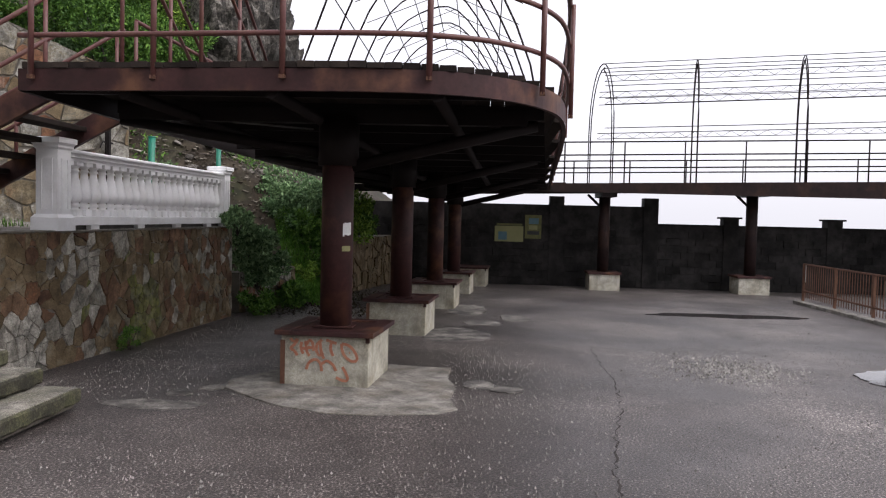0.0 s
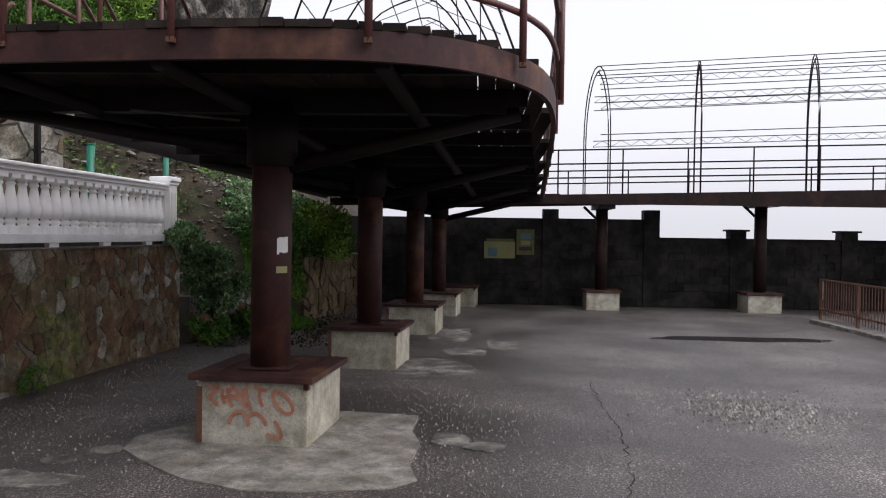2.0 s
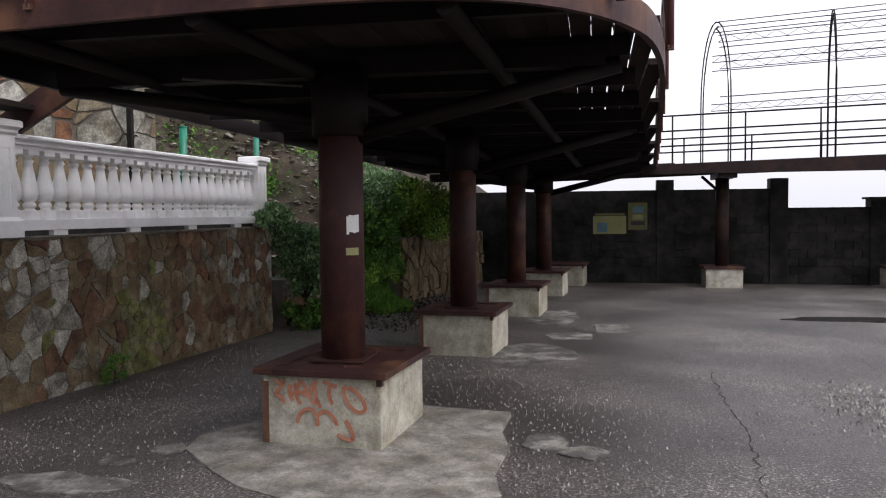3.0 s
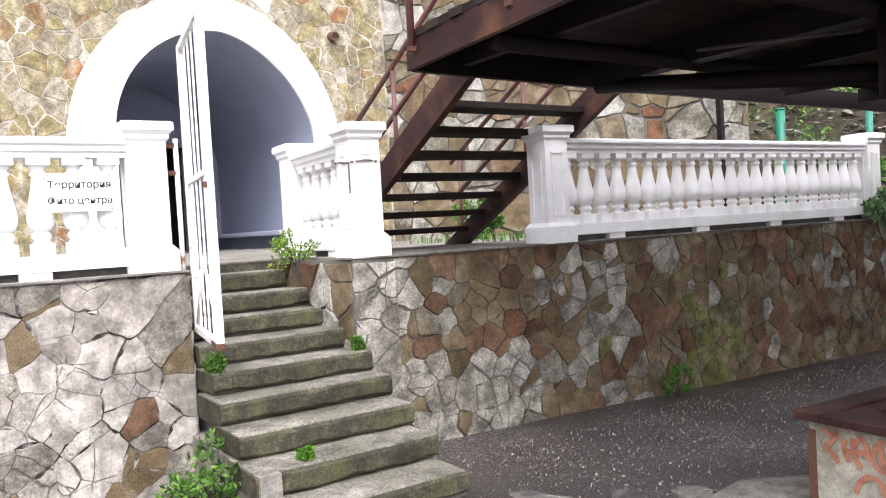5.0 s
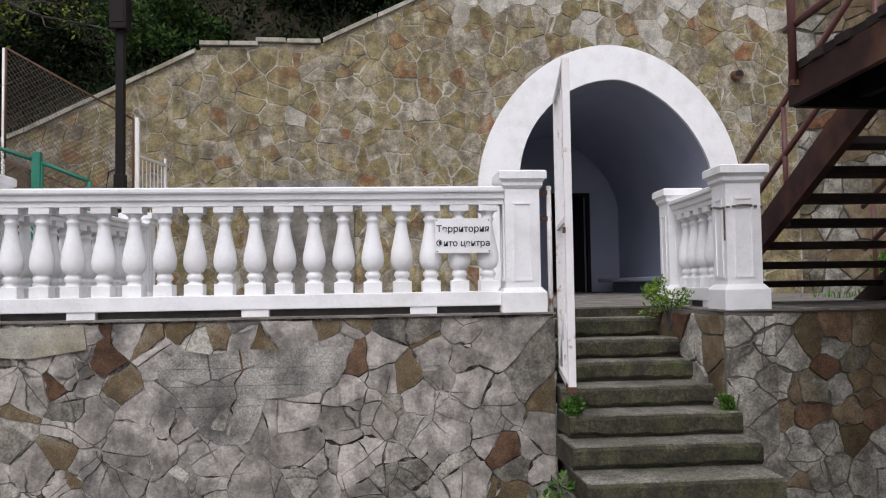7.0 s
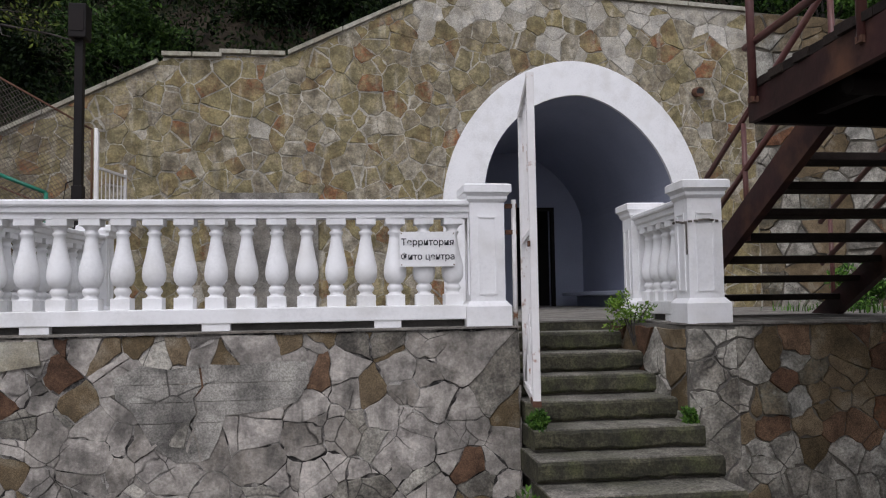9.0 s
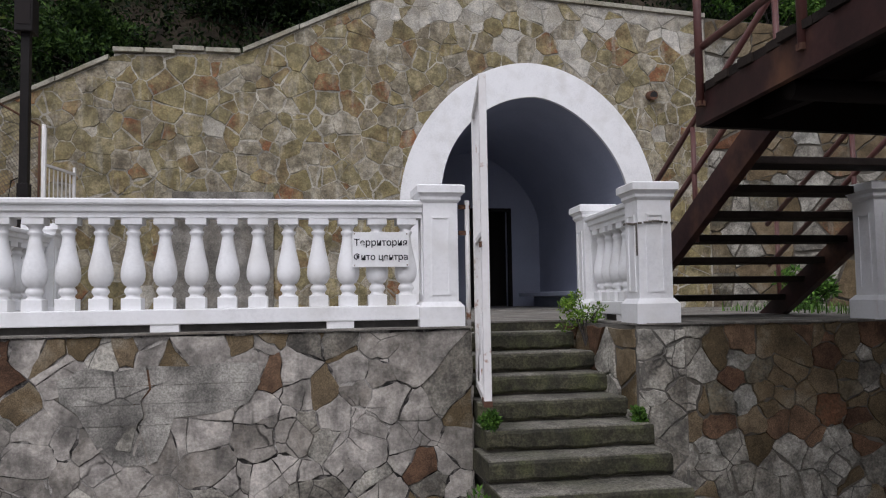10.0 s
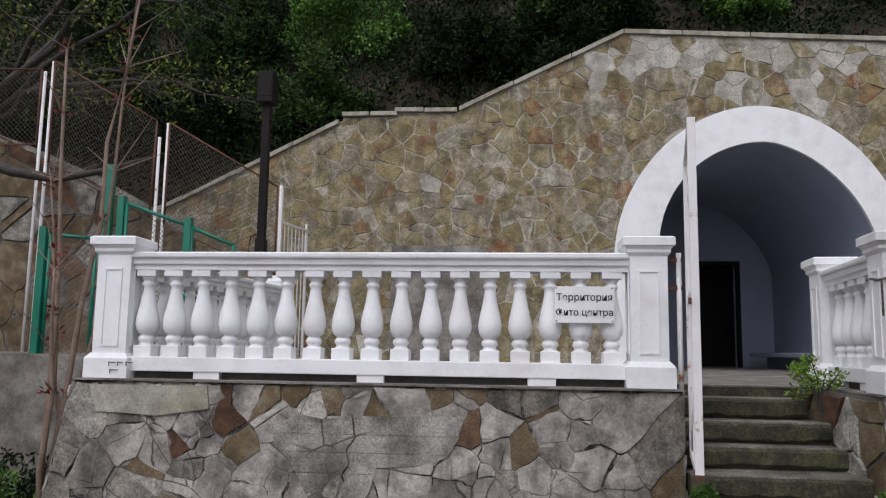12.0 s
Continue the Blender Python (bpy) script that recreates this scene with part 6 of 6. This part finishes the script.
# wall of greenery behind the arch wall
for k in range(46):
    x, y = rng.uniform(-14, 9), 10.6 + 9.0 * (k % 6) / 6 + rng.uniform(0, 1.6)
    mat, lab = ((leaf_dark, "dark bush on the hillside, shade put into its leaf colour"), (leaf_dark, "dark bush on the hillside, shade put into its leaf colour"), (leaf_shade, "green bush on the hillside"), (leaf_dark, "dense dark shrub on the hillside"))[k % 4]
    s = rng.uniform(0.9, 1.7)
    shrub((x, y, hill(x, y) - 0.2), s, mat, lab, 100 + k, per=400, leaf=0.08, clumps=28, tall=1.15)
# Lit clumps among the dark bushes, made by the brighter leaf colour.
for k, (x, y, s) in enumerate(((0.2, 14.0, 1.5), (-4.2, 13.0, 1.3), (2.6, 12.0, 0.8), (7.2, 11.2, 1.3), (9.5, 11.5, 1.5), (5.5, 12.2, 1.0))):
    shrub((x, y, hill(x, y)), s, leaf_mid, "green leafy bush on the hillside, in the colour of lit leaves", 200 + k, per=480, leaf=0.08, clumps=26, tall=1.2)
n_under = 11000
rr = np.random.default_rng(9)
ux, uy = rr.uniform(-20, 10, n_under), rr.uniform(10.2, 24, n_under)
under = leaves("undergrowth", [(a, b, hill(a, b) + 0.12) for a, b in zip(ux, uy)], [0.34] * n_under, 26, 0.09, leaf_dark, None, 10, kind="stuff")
tagged(under, "dark undergrowth covering the hillside", "undergrowth")
n_low = 900
ux, uy = rr.uniform(9, 18, n_low), rr.uniform(4.6, 14, n_low)
low_green = leaves("ground_cover", [(a, b, hill(a, b) + 0.05) for a, b in zip(ux, uy)], [0.2] * n_low, 12, 0.09, leaf_mid, None, 12, kind="stuff")
tagged(low_green, "thin green ground cover on the stony slope", "ground cover")


# loose stones on the slope
r = np.random.default_rng(31)
count = 4200
sx, sy = r.uniform(8.6, 14.5, count), r.uniform(3.6, 8.6, count)
stone_v, stone_f = [], []
for x, y in zip(sx, sy):
    s = 0.018 + 0.075 * r.random() ** 4
    z = hill(float(x), float(y)) + s * 0.2
    b = len(stone_v)
    ring = [(x + s * r.uniform(0.6, 1.2) * math.cos(q * 1.2566), y + s * r.uniform(0.6, 1.2) * math.sin(q * 1.2566), z + s * r.uniform(-0.15, 0.35)) for q in range(5)]
    stone_v += ring + [(x + s * r.uniform(-0.2, 0.2), y, z + s * r.uniform(0.25, 0.5)), (x, y, z - s * 0.7)]
    for q in range(5):
        stone_f += [(b + q, b + (q + 1) % 5, b + 5), (b + (q + 1) % 5, b + q, b + 6)]
me = bpy.data.meshes.new("scree")
me.from_pydata(stone_v, [], stone_f)
me.materials.append(pale_scree)
tagged(new("scree", me), "loose grey-brown stones on the bare slope", "scree", kind="stuff")


# grass: many bent blades
def grass_patch(name, label, count, place, size, seed, mat=grass_mat):
    r = np.random.default_rng(seed)
    pts = np.array([place(r) for _ in range(count)])
    a = r.uniform(0, math.tau, count)
    lean = np.stack([np.cos(a), np.sin(a), np.zeros(count)], 1)
    side = np.stack([-np.sin(a), np.cos(a), np.zeros(count)], 1)
    h = size * r.uniform(0.5, 1.3, count)[:, None]
    upv = np.array([0, 0, 1.0])
    w = 0.006
    quad = np.stack([pts - side * w, pts + side * w, pts + upv * h * 0.6 + lean * h * 0.15 + side * w * 0.7, pts + upv * h * 0.6 + lean * h * 0.15 - side * w * 0.7, pts + upv * h + lean * h * 0.5], 1).reshape(-1, 3)
    faces = []
    for k in range(count):
        b = 5 * k
        faces += [(b, b + 1, b + 2, b + 3), (b + 3, b + 2, b + 4)]
    me = bpy.data.meshes.new(name)
    me.from_pydata(quad.tolist(), [], faces)
    me.materials.append(mat)
    return tagged(new(name, me), label, "grass", kind="stuff")


def slope_spot(r):
    x = r.uniform(9.9, 11.7)
    y = slope_foot(x) + 1.25 * r.random() ** 1.3 - 0.05
    return (x, y, max(hill(x, y), fall(x)) - 0.01)


grass_patch("grass", "fresh green grass tongue on the slope's foot", 14000, slope_spot, 0.12, 3)
grass_patch("grass", "weeds along the terrace edge under the stairs", 420, lambda r: (r.uniform(3.4, 4.8), r.uniform(4.3, 7.0), LAND), 0.1, 4, leaf_mid)
grass_patch("grass", "rough grass at the terrace's left end", 3000, lambda r: (r.uniform(-7.5, -4.1), r.uniform(3.5, 6.7), 0.0), 0.35, 5)
for k, (x, y, z, s, mat, lab) in enumerate(((1.03, 4.5, 1.31, 0.2, leaf_light, "leafy weed sprouting beside the steps"), (4.1, 3.42, -0.02, 0.15, leaf_mid, "low green weed at the foot of the wall"), (-0.12, 3.2, 0.0, 0.28, leaf_mid, "feathery green weed beside the steps"), (0.08, 3.7, 0.755, 0.06, leaf_mid, "small weed in a step's corner"), (1.1, 3.72, 0.755, 0.05, leaf_mid, "small weed in a step's corner"), (0.3, 2.9, 0.338, 0.04, grass_mat, "tuft of weed on the lowest step"))):
    shrub((x, y, z), s, mat, lab, 300 + k, per=60, leaf=0.05 if s > 0.2 else 0.03, clumps=14, tall=1.5, name="weed", category="weed")


for k, (x, y, s, mat) in enumerate(((-4.55, 3.7, 0.34, leaf_mid), (-5.0, 4.0, 0.45, leaf_dark), (-4.75, 4.6, 0.5, leaf_mid), (-5.4, 3.6, 0.4, leaf_mid), (-5.2, 5.2, 0.5, leaf_dark), (-4.5, 5.4, 0.4, leaf_dark), (-5.9, 4.4, 0.5, leaf_dark))):
    shrub((x, y, 0.0), s, mat, "low green weed in the rough grass beside the wall's end", 500 + k, per=110, leaf=0.055, clumps=18, tall=1.3, name="weed", category="weed")


# bare saplings and an overhanging tree at the left end
def sapling(at, tips, label, seed, r0=0.03):
    r = random.Random(seed)
    t = thing("sapling", label, "tree", at)
    bm = bmesh.new()
    twigs = bmesh.new()
    knots = []
    for tip in tips:
        tip = Vector(tip)
        pts = [Vector((0, 0, -0.1))]
        for q in range(1, 8):
            f = q / 7
            pts.append(tip * f + Vector((r.uniform(-0.06, 0.06), r.uniform(-0.06, 0.06), 0)) * (1 - abs(2 * f - 1)))
        add_tube(bm, pts, r0, 7, r0 * 0.35)
        knots += [tuple(pts[4]), tuple(pts[6]), tuple(pts[7])]
        for q in range(7):
            p = pts[r.randint(3, 7)]
            add_tube(twigs, [p, p + Vector((r.uniform(-0.4, 0.4), r.uniform(-0.3, 0.3), r.uniform(0.05, 0.5)))], 0.007, 5, 0.002)
    part("trunk", bm, sapling_bark, t)
    tagged(part("branchwork", twigs, sapling_bark, t), kind="stuff")
    leaves("buds", knots, [0.06] * len(knots), 16, 0.05, bud_mat, t, seed + 70, kind="stuff")
    return t


sapling((-4.75, 5.0, 0.0), [(0.55, 0, 4.6), (-0.2, 0.2, 4.2), (0.1, -0.2, 2.2)], "bare thin sapling with reddish buds", 1)
sapling((-4.6, 5.1, 0.0), [(0.3, 0.0, 4.3), (-0.4, 0.1, 3.0)], "bare thin sapling beside the wall's end", 2, 0.024)
tree = thing("tree", "leaning tree with bare grey twigs and yellow-green leaves", "tree", (-9.4, 9.8, 4.0))
bm = bmesh.new()
r = random.Random(4)
limbs = []
for k in range(9):
    end = Vector((r.uniform(1.0, 4.6), r.uniform(-2.4, 0.5), r.uniform(0.6, 4.0)))
    pts = [Vector((0, 0, -0.3)), Vector((0.3, -0.1, 0.9))]
    for q in range(1, 8):
        f = q / 7
        pts.append(Vector((0.3, -0.1, 0.9)).lerp(end, f) + Vector((r.uniform(-0.12, 0.12), r.uniform(-0.12, 0.12), r.uniform(-0.1, 0.1) + 0.4 * math.sin(math.pi * f))))
    add_tube(bm, pts, 0.075, 7, 0.012)
    limbs += pts[4:]
    for q in range(16):
        p = pts[r.randint(4, 8)]
        mid_p = p + Vector((r.uniform(-0.3, 0.5), r.uniform(-0.3, 0.3), r.uniform(-0.3, 0.2)))
        add_tube(bm, [p, mid_p, mid_p + Vector((r.uniform(-0.2, 0.5), r.uniform(-0.2, 0.2), r.uniform(-0.4, 0.1)))], 0.012, 5, 0.003)
part("trunk", bm, bark, tree)
leaves("crown", [tuple(p + Vector((r.uniform(-0.3, 0.6), r.uniform(-0.3, 0.3), r.uniform(-0.3, 0.3)))) for p in limbs], [0.34] * len(limbs), 52, 0.08, leaf_olive, tree, 44)
branch = thing("branch", "dead grey fallen branch caught on the fence", "branch", (-7.0, 8.2, 3.72))
part("limb", tube_bm([(-1.1, 0, 0.35), (-0.5, 0, 0.1), (0.1, 0.05, 0.0), (0.7, 0.1, 0.12), (1.3, 0.15, 0.3)], 0.085, 8, 0.025), bark, branch)
part("limb", tube_bm([(0.5, 0.1, 0.08), (0.9, 0.1, 0.4), (1.0, 0.1, 0.55)], 0.025, 6, 0.008), bark, branch)

# grit on the asphalt
r = np.random.default_rng(21)
bm_v, bm_f = [], []
for k in range(26000):
    x, y = r.uniform(-4, 9), r.uniform(-6, 3.3)
    if k < 1100:
        x, y = r.normal(4.15, 0.45), r.normal(-3.65, 0.4)
    s = r.uniform(0.002, 0.0066) * (1.8 if r.random() < 0.05 else 1) * (3.0 if k < 1100 else 1)
    a = r.uniform(0, math.tau)
    z = fall(x) + 0.008
    b = len(bm_v)
    for q in range(4):
        bm_v.append((x + s * r.uniform(0.7, 1.3) * math.cos(a + q * math.pi / 2), y + s * r.uniform(0.7, 1.3) * math.sin(a + q * math.pi / 2), z - 0.01))
    bm_v.append((x, y, z + s * 0.8))
    bm_f += [(b, b + 1, b + 4), (b + 1, b + 2, b + 4), (b + 2, b + 3, b + 4), (b + 3, b, b + 4)]
me = bpy.data.meshes.new("grit")
me.from_pydata(bm_v, [], bm_f)
me.materials.append(pebble_mat)
tagged(new("grit", me), "pale grit and pebbles scattered on the asphalt", "grit", kind="stuff")
n_litter = 500
ux, uy = rr.uniform(7.8, 12.5, n_litter), rr.uniform(1.2, 3.2, n_litter)
tagged(leaves("leaf_litter", [(a, b, fall(a) + 0.02) for a, b in zip(ux, uy)], [0.1] * n_litter, 5, 0.06, soil, None, 15, kind="stuff"), "brown leaf litter at the foot of the slope", "leaf litter")

# cement skim and a pale block on the left wall
def skim(name, label, outline, mat, depth=0.026):
    bm = prism_bm(outline, 0.0, depth)
    ob = tagged(part(name, bm, mat), label, "plaster", kind="structure")
    ob.matrix_basis = Matrix.Translation((0, 3.93, 0)) @ Matrix.Rotation(math.pi / 2, 4, "X")
    return ob


patch = tagged(new("cement_skim"), "trowelled grey cement patch with a ragged crack on the stone wall", "plaster", kind="structure")
crack_line = [(-2.02, 1.2), (-2.0, 1.06), (-2.05, 0.99), (-2.03, 0.9), (-2.08, 0.83), (-2.03, 0.72), (-2.01, 0.6)]
west = [(-2.16, 0.6), (-2.3, 0.7), (-2.42, 0.92), (-2.52, 1.0), (-2.54, 1.12), (-2.38, 1.2), (-2.2, 1.17)]
east = [(-1.8, 1.19), (-1.55, 1.21), (-1.36, 1.2), (-1.34, 1.08), (-1.42, 0.95), (-1.6, 0.9), (-1.86, 0.88), (-1.9, 0.74), (-1.96, 0.62)]
for outline in ([(x - 0.007, z) for x, z in crack_line] + west, [(x + 0.007, z) for x, z in crack_line[::-1]] + east):
    for k, (za, zb) in enumerate(((0.5, 0.838), (0.842, 0.968), (0.971, 1.08), (1.083, 1.25))):
        band = clip(clip(outline, 0.0, -1.0, -za), 0.0, 1.0, zb)
        if len(band) < 3:
            continue
        ob = part("skim_coat", prism_bm(band, 0.0, 0.0165 + 0.0012 * (k % 2)), cement, patch)
        ob.matrix_basis = Matrix.Translation((0, 3.93, 0)) @ Matrix.Rotation(math.pi / 2, 4, "X")
skim("pale_render", "pale yellowish render at the top of the stone wall", [(-3.78, 1.36), (-2.98, 1.365), (-2.96, 1.22), (-3.3, 1.17), (-3.72, 1.19)], cream_concrete, 0.027)

# ---- the stones of the walls ----
def left_pick(x, z, rng):
    q = rng.random()
    if (3.75 < x < 4.05 and z > 0.8 and q < 0.6) or (0.45 < x < 0.85 and 0.5 < z < 1.15 and q < 0.6) or (z > 1.24 and x > 1.5 and q < 0.45) or (x > 3.7 and z < 0.35 and q < 0.5) or q < 0.05:
        return olive_stone
    if x < 0.75 and q < 0.6 or q > 0.82:
        return pale_stone
    return red_stone if 0.05 < q < 0.08 else None


def top_pick(x, z, rng):
    chance = 0.72 if z > 4.0 + 0.25 * math.sin(x * 2.1) and x > 8.9 else 0.018
    return lime_stone if rng.random() < chance else None


def stair_pick(x, z, rng):
    return pale_stone if x < 2.6 and z < 2.2 and rng.random() < 0.4 else (pale_stone if rng.random() < 0.05 else (olive_stone if rng.random() < 0.5 else None))


def right_pick(x, z, rng):
    q = rng.random()
    if 3.0 < x < 3.75 and z < 0.85:
        return moss_stone if q < 0.75 else olive_stone
    if (x < 1.25 and z < 0.7) or x < 0.2:
        return pale_stone if q < 0.85 else olive_stone
    if x < 1.3:
        return olive_stone if q < 0.62 else (red_stone if q < 0.85 else brown_stone)
    if (1.3 < x < 2.2 and 0.4 < z < 1.35) or (2.9 < x < 4.0 and 0.75 < z < 1.2):
        return pale_stone if q < 0.5 else (moss_stone if q < 0.6 else olive_stone)
    if x > 3.9 and z > 0.3:
        return red_stone if q < 0.42 else (brown_stone if q < 0.75 else olive_stone)
    return olive_stone if q < 0.5 else (red_stone if q < 0.72 else (pale_stone if q < 0.8 else None))


def cheek_pick(x, z, rng):
    q = rng.random()
    return olive_stone if q < 0.5 else (red_stone if q < 0.65 else pale_stone)


masonry(wall_left, (-4.2, 3.93, -0.02), (1, 0, 0), (0, 0, 1), (0, -1, 0), 4.22, 1.4, 0.19, grey_stone, grey_stone, 3, keep=lambda p: clip(p, -1.0, 0.2, -0.01), gap=0.0028, proud=0.009, flat=0.78, pick=left_pick, wedge=0.04)
masonry(wall_left, (0.02, 3.93, 0.0), (0.015, 1, 0), (0, 0, 1), (1, 0, 0), 0.9, 1.37, 0.28, grey_stone, grey_stone, 4, gap=0.008, proud=0.016)
masonry(wall_left, (-4.18, 9.0, -0.02), (0, -1, 0), (0.19, 0, 1), (-1, 0, 0.19), 5.07, 1.4, 0.3, grey_stone, grey_stone, 5, gap=0.008, proud=0.02, singles=80)
d = Vector((7.75 - 1.42, 3.42 - 3.73, 0))
masonry(wall_right, (1.42, 3.73, -0.1), d, (0, 0, 1), (d.y, -d.x, 0), d.length, 1.48, 0.155, brown_stone, brown_stone, 6, gap=0.004, proud=0.014, singles=300, pick=right_pick)
d = Vector((1.44 - 1.12, 3.715 - 3.78, 0))
masonry(cheek, (1.0, 4.93, 0.0), (0.104, -1, 0), (0, 0, 1), (-1, -0.104, 0), 1.15, 1.37, 0.2, brown_stone, brown_stone, 7, gap=0.006, proud=0.014, pick=cheek_pick)
masonry(cheek, (1.12, 3.78, 0.0), d, (0, 0, 1), (d.y, -d.x, 0), d.length, 1.36, 0.17, pale_stone, pale_stone, 17, gap=0.006, proud=0.014)


def keep_arch(poly):
    x0, z0 = -9.0, 1.2
    cx, cz = sum(p[0] for p in poly) / len(poly) + x0, sum(p[1] for p in poly) / len(poly) + z0
    top = wall_top(cx) - 0.015
    slope = (wall_top(cx + 0.1) - wall_top(cx - 0.1)) / 0.2
    if abs(slope) > 0.7:
        slope = 0.0
    out = clip(poly, -slope, 1.0, top - z0 - slope * (cx - x0))
    u = abs(cx - OUT_X) / (OUT_A - 0.1)
    if u < 1 and cz < OUT_Z + (OUT_B - 0.1) * math.sqrt(1 - u * u):
        return None
    if -2.72 < cx < -1.48 and cz < 2.95:
        return None
    return out


masonry(wall_arch, (-9.0, ARCH_Y, 1.2), (1, 0, 0), (0, 0, 1), (0, -1, 0), 13.88, 4.9, 0.21, tan_stone, tan_stone_joined, 8, keep=keep_arch, gap=0.0065, proud=0.006, singles=300, pick=top_pick, single_zone=lambda x, z: 5.2 < x < 14.0 and 1.0 < z < 2.6)
d = Vector((DX, DY, 0))


def keep_back(poly):
    return clip(poly, (5.75 - BACK_END) / d.length, 1.0, 5.75 - 0.9)


masonry(wall_back, (4.9, 9.55, 0.9), d, (0, 0, 1), (d.y, -d.x, 0), d.length, 4.8, 0.34, brown_stone, brown_stone, 9, keep=keep_back, gap=0.013, proud=0.025, singles=160, pick=stair_pick)
masonry(wall_fence, (-10.0, 9.0, 1.3), (1, 0, 0), (0, 0, 1), (0, -1, 0), 4.5, 3.6, 0.42, brown_stone, brown_stone, 10, pick=cheek_pick, keep=lambda p: clip(p, 0.52, 1.0, 4.15), gap=0.012, proud=0.02, singles=90)
# dark rubble wall at the foot of the slope
wall_slope = body("wall_slope", [(8.2, 3.42), (10.3, 2.98), (10.4, 3.4), (8.2, 3.9)], -0.3, 0.6, dark_mortar, "low dark rubble wall under the shrubs")
masonry(wall_slope, (8.2, 3.42, -0.25), (2.1, -0.44, 0), (0, 0, 1), (-0.44, -2.1, 0), 2.14, 0.85, 0.17, brown_stone, brown_stone, 12, gap=0.014, proud=0.04)
wall_rock = body("wall_rock_foot", [(11.7, 2.55), (17.1, 1.78), (17.1, 2.4), (11.8, 3.1)], -0.3, 1.1, dark_mortar, "dark rubble rock face at the foot of the slope")
d = Vector((5.4, -0.77, 0))
masonry(wall_rock, (11.7, 2.55, -0.3), d, (0, 0, 1), (d.y, -d.x, 0), d.length, 1.4, 0.3, olive_stone, olive_stone, 13, gap=0.012, proud=0.07)
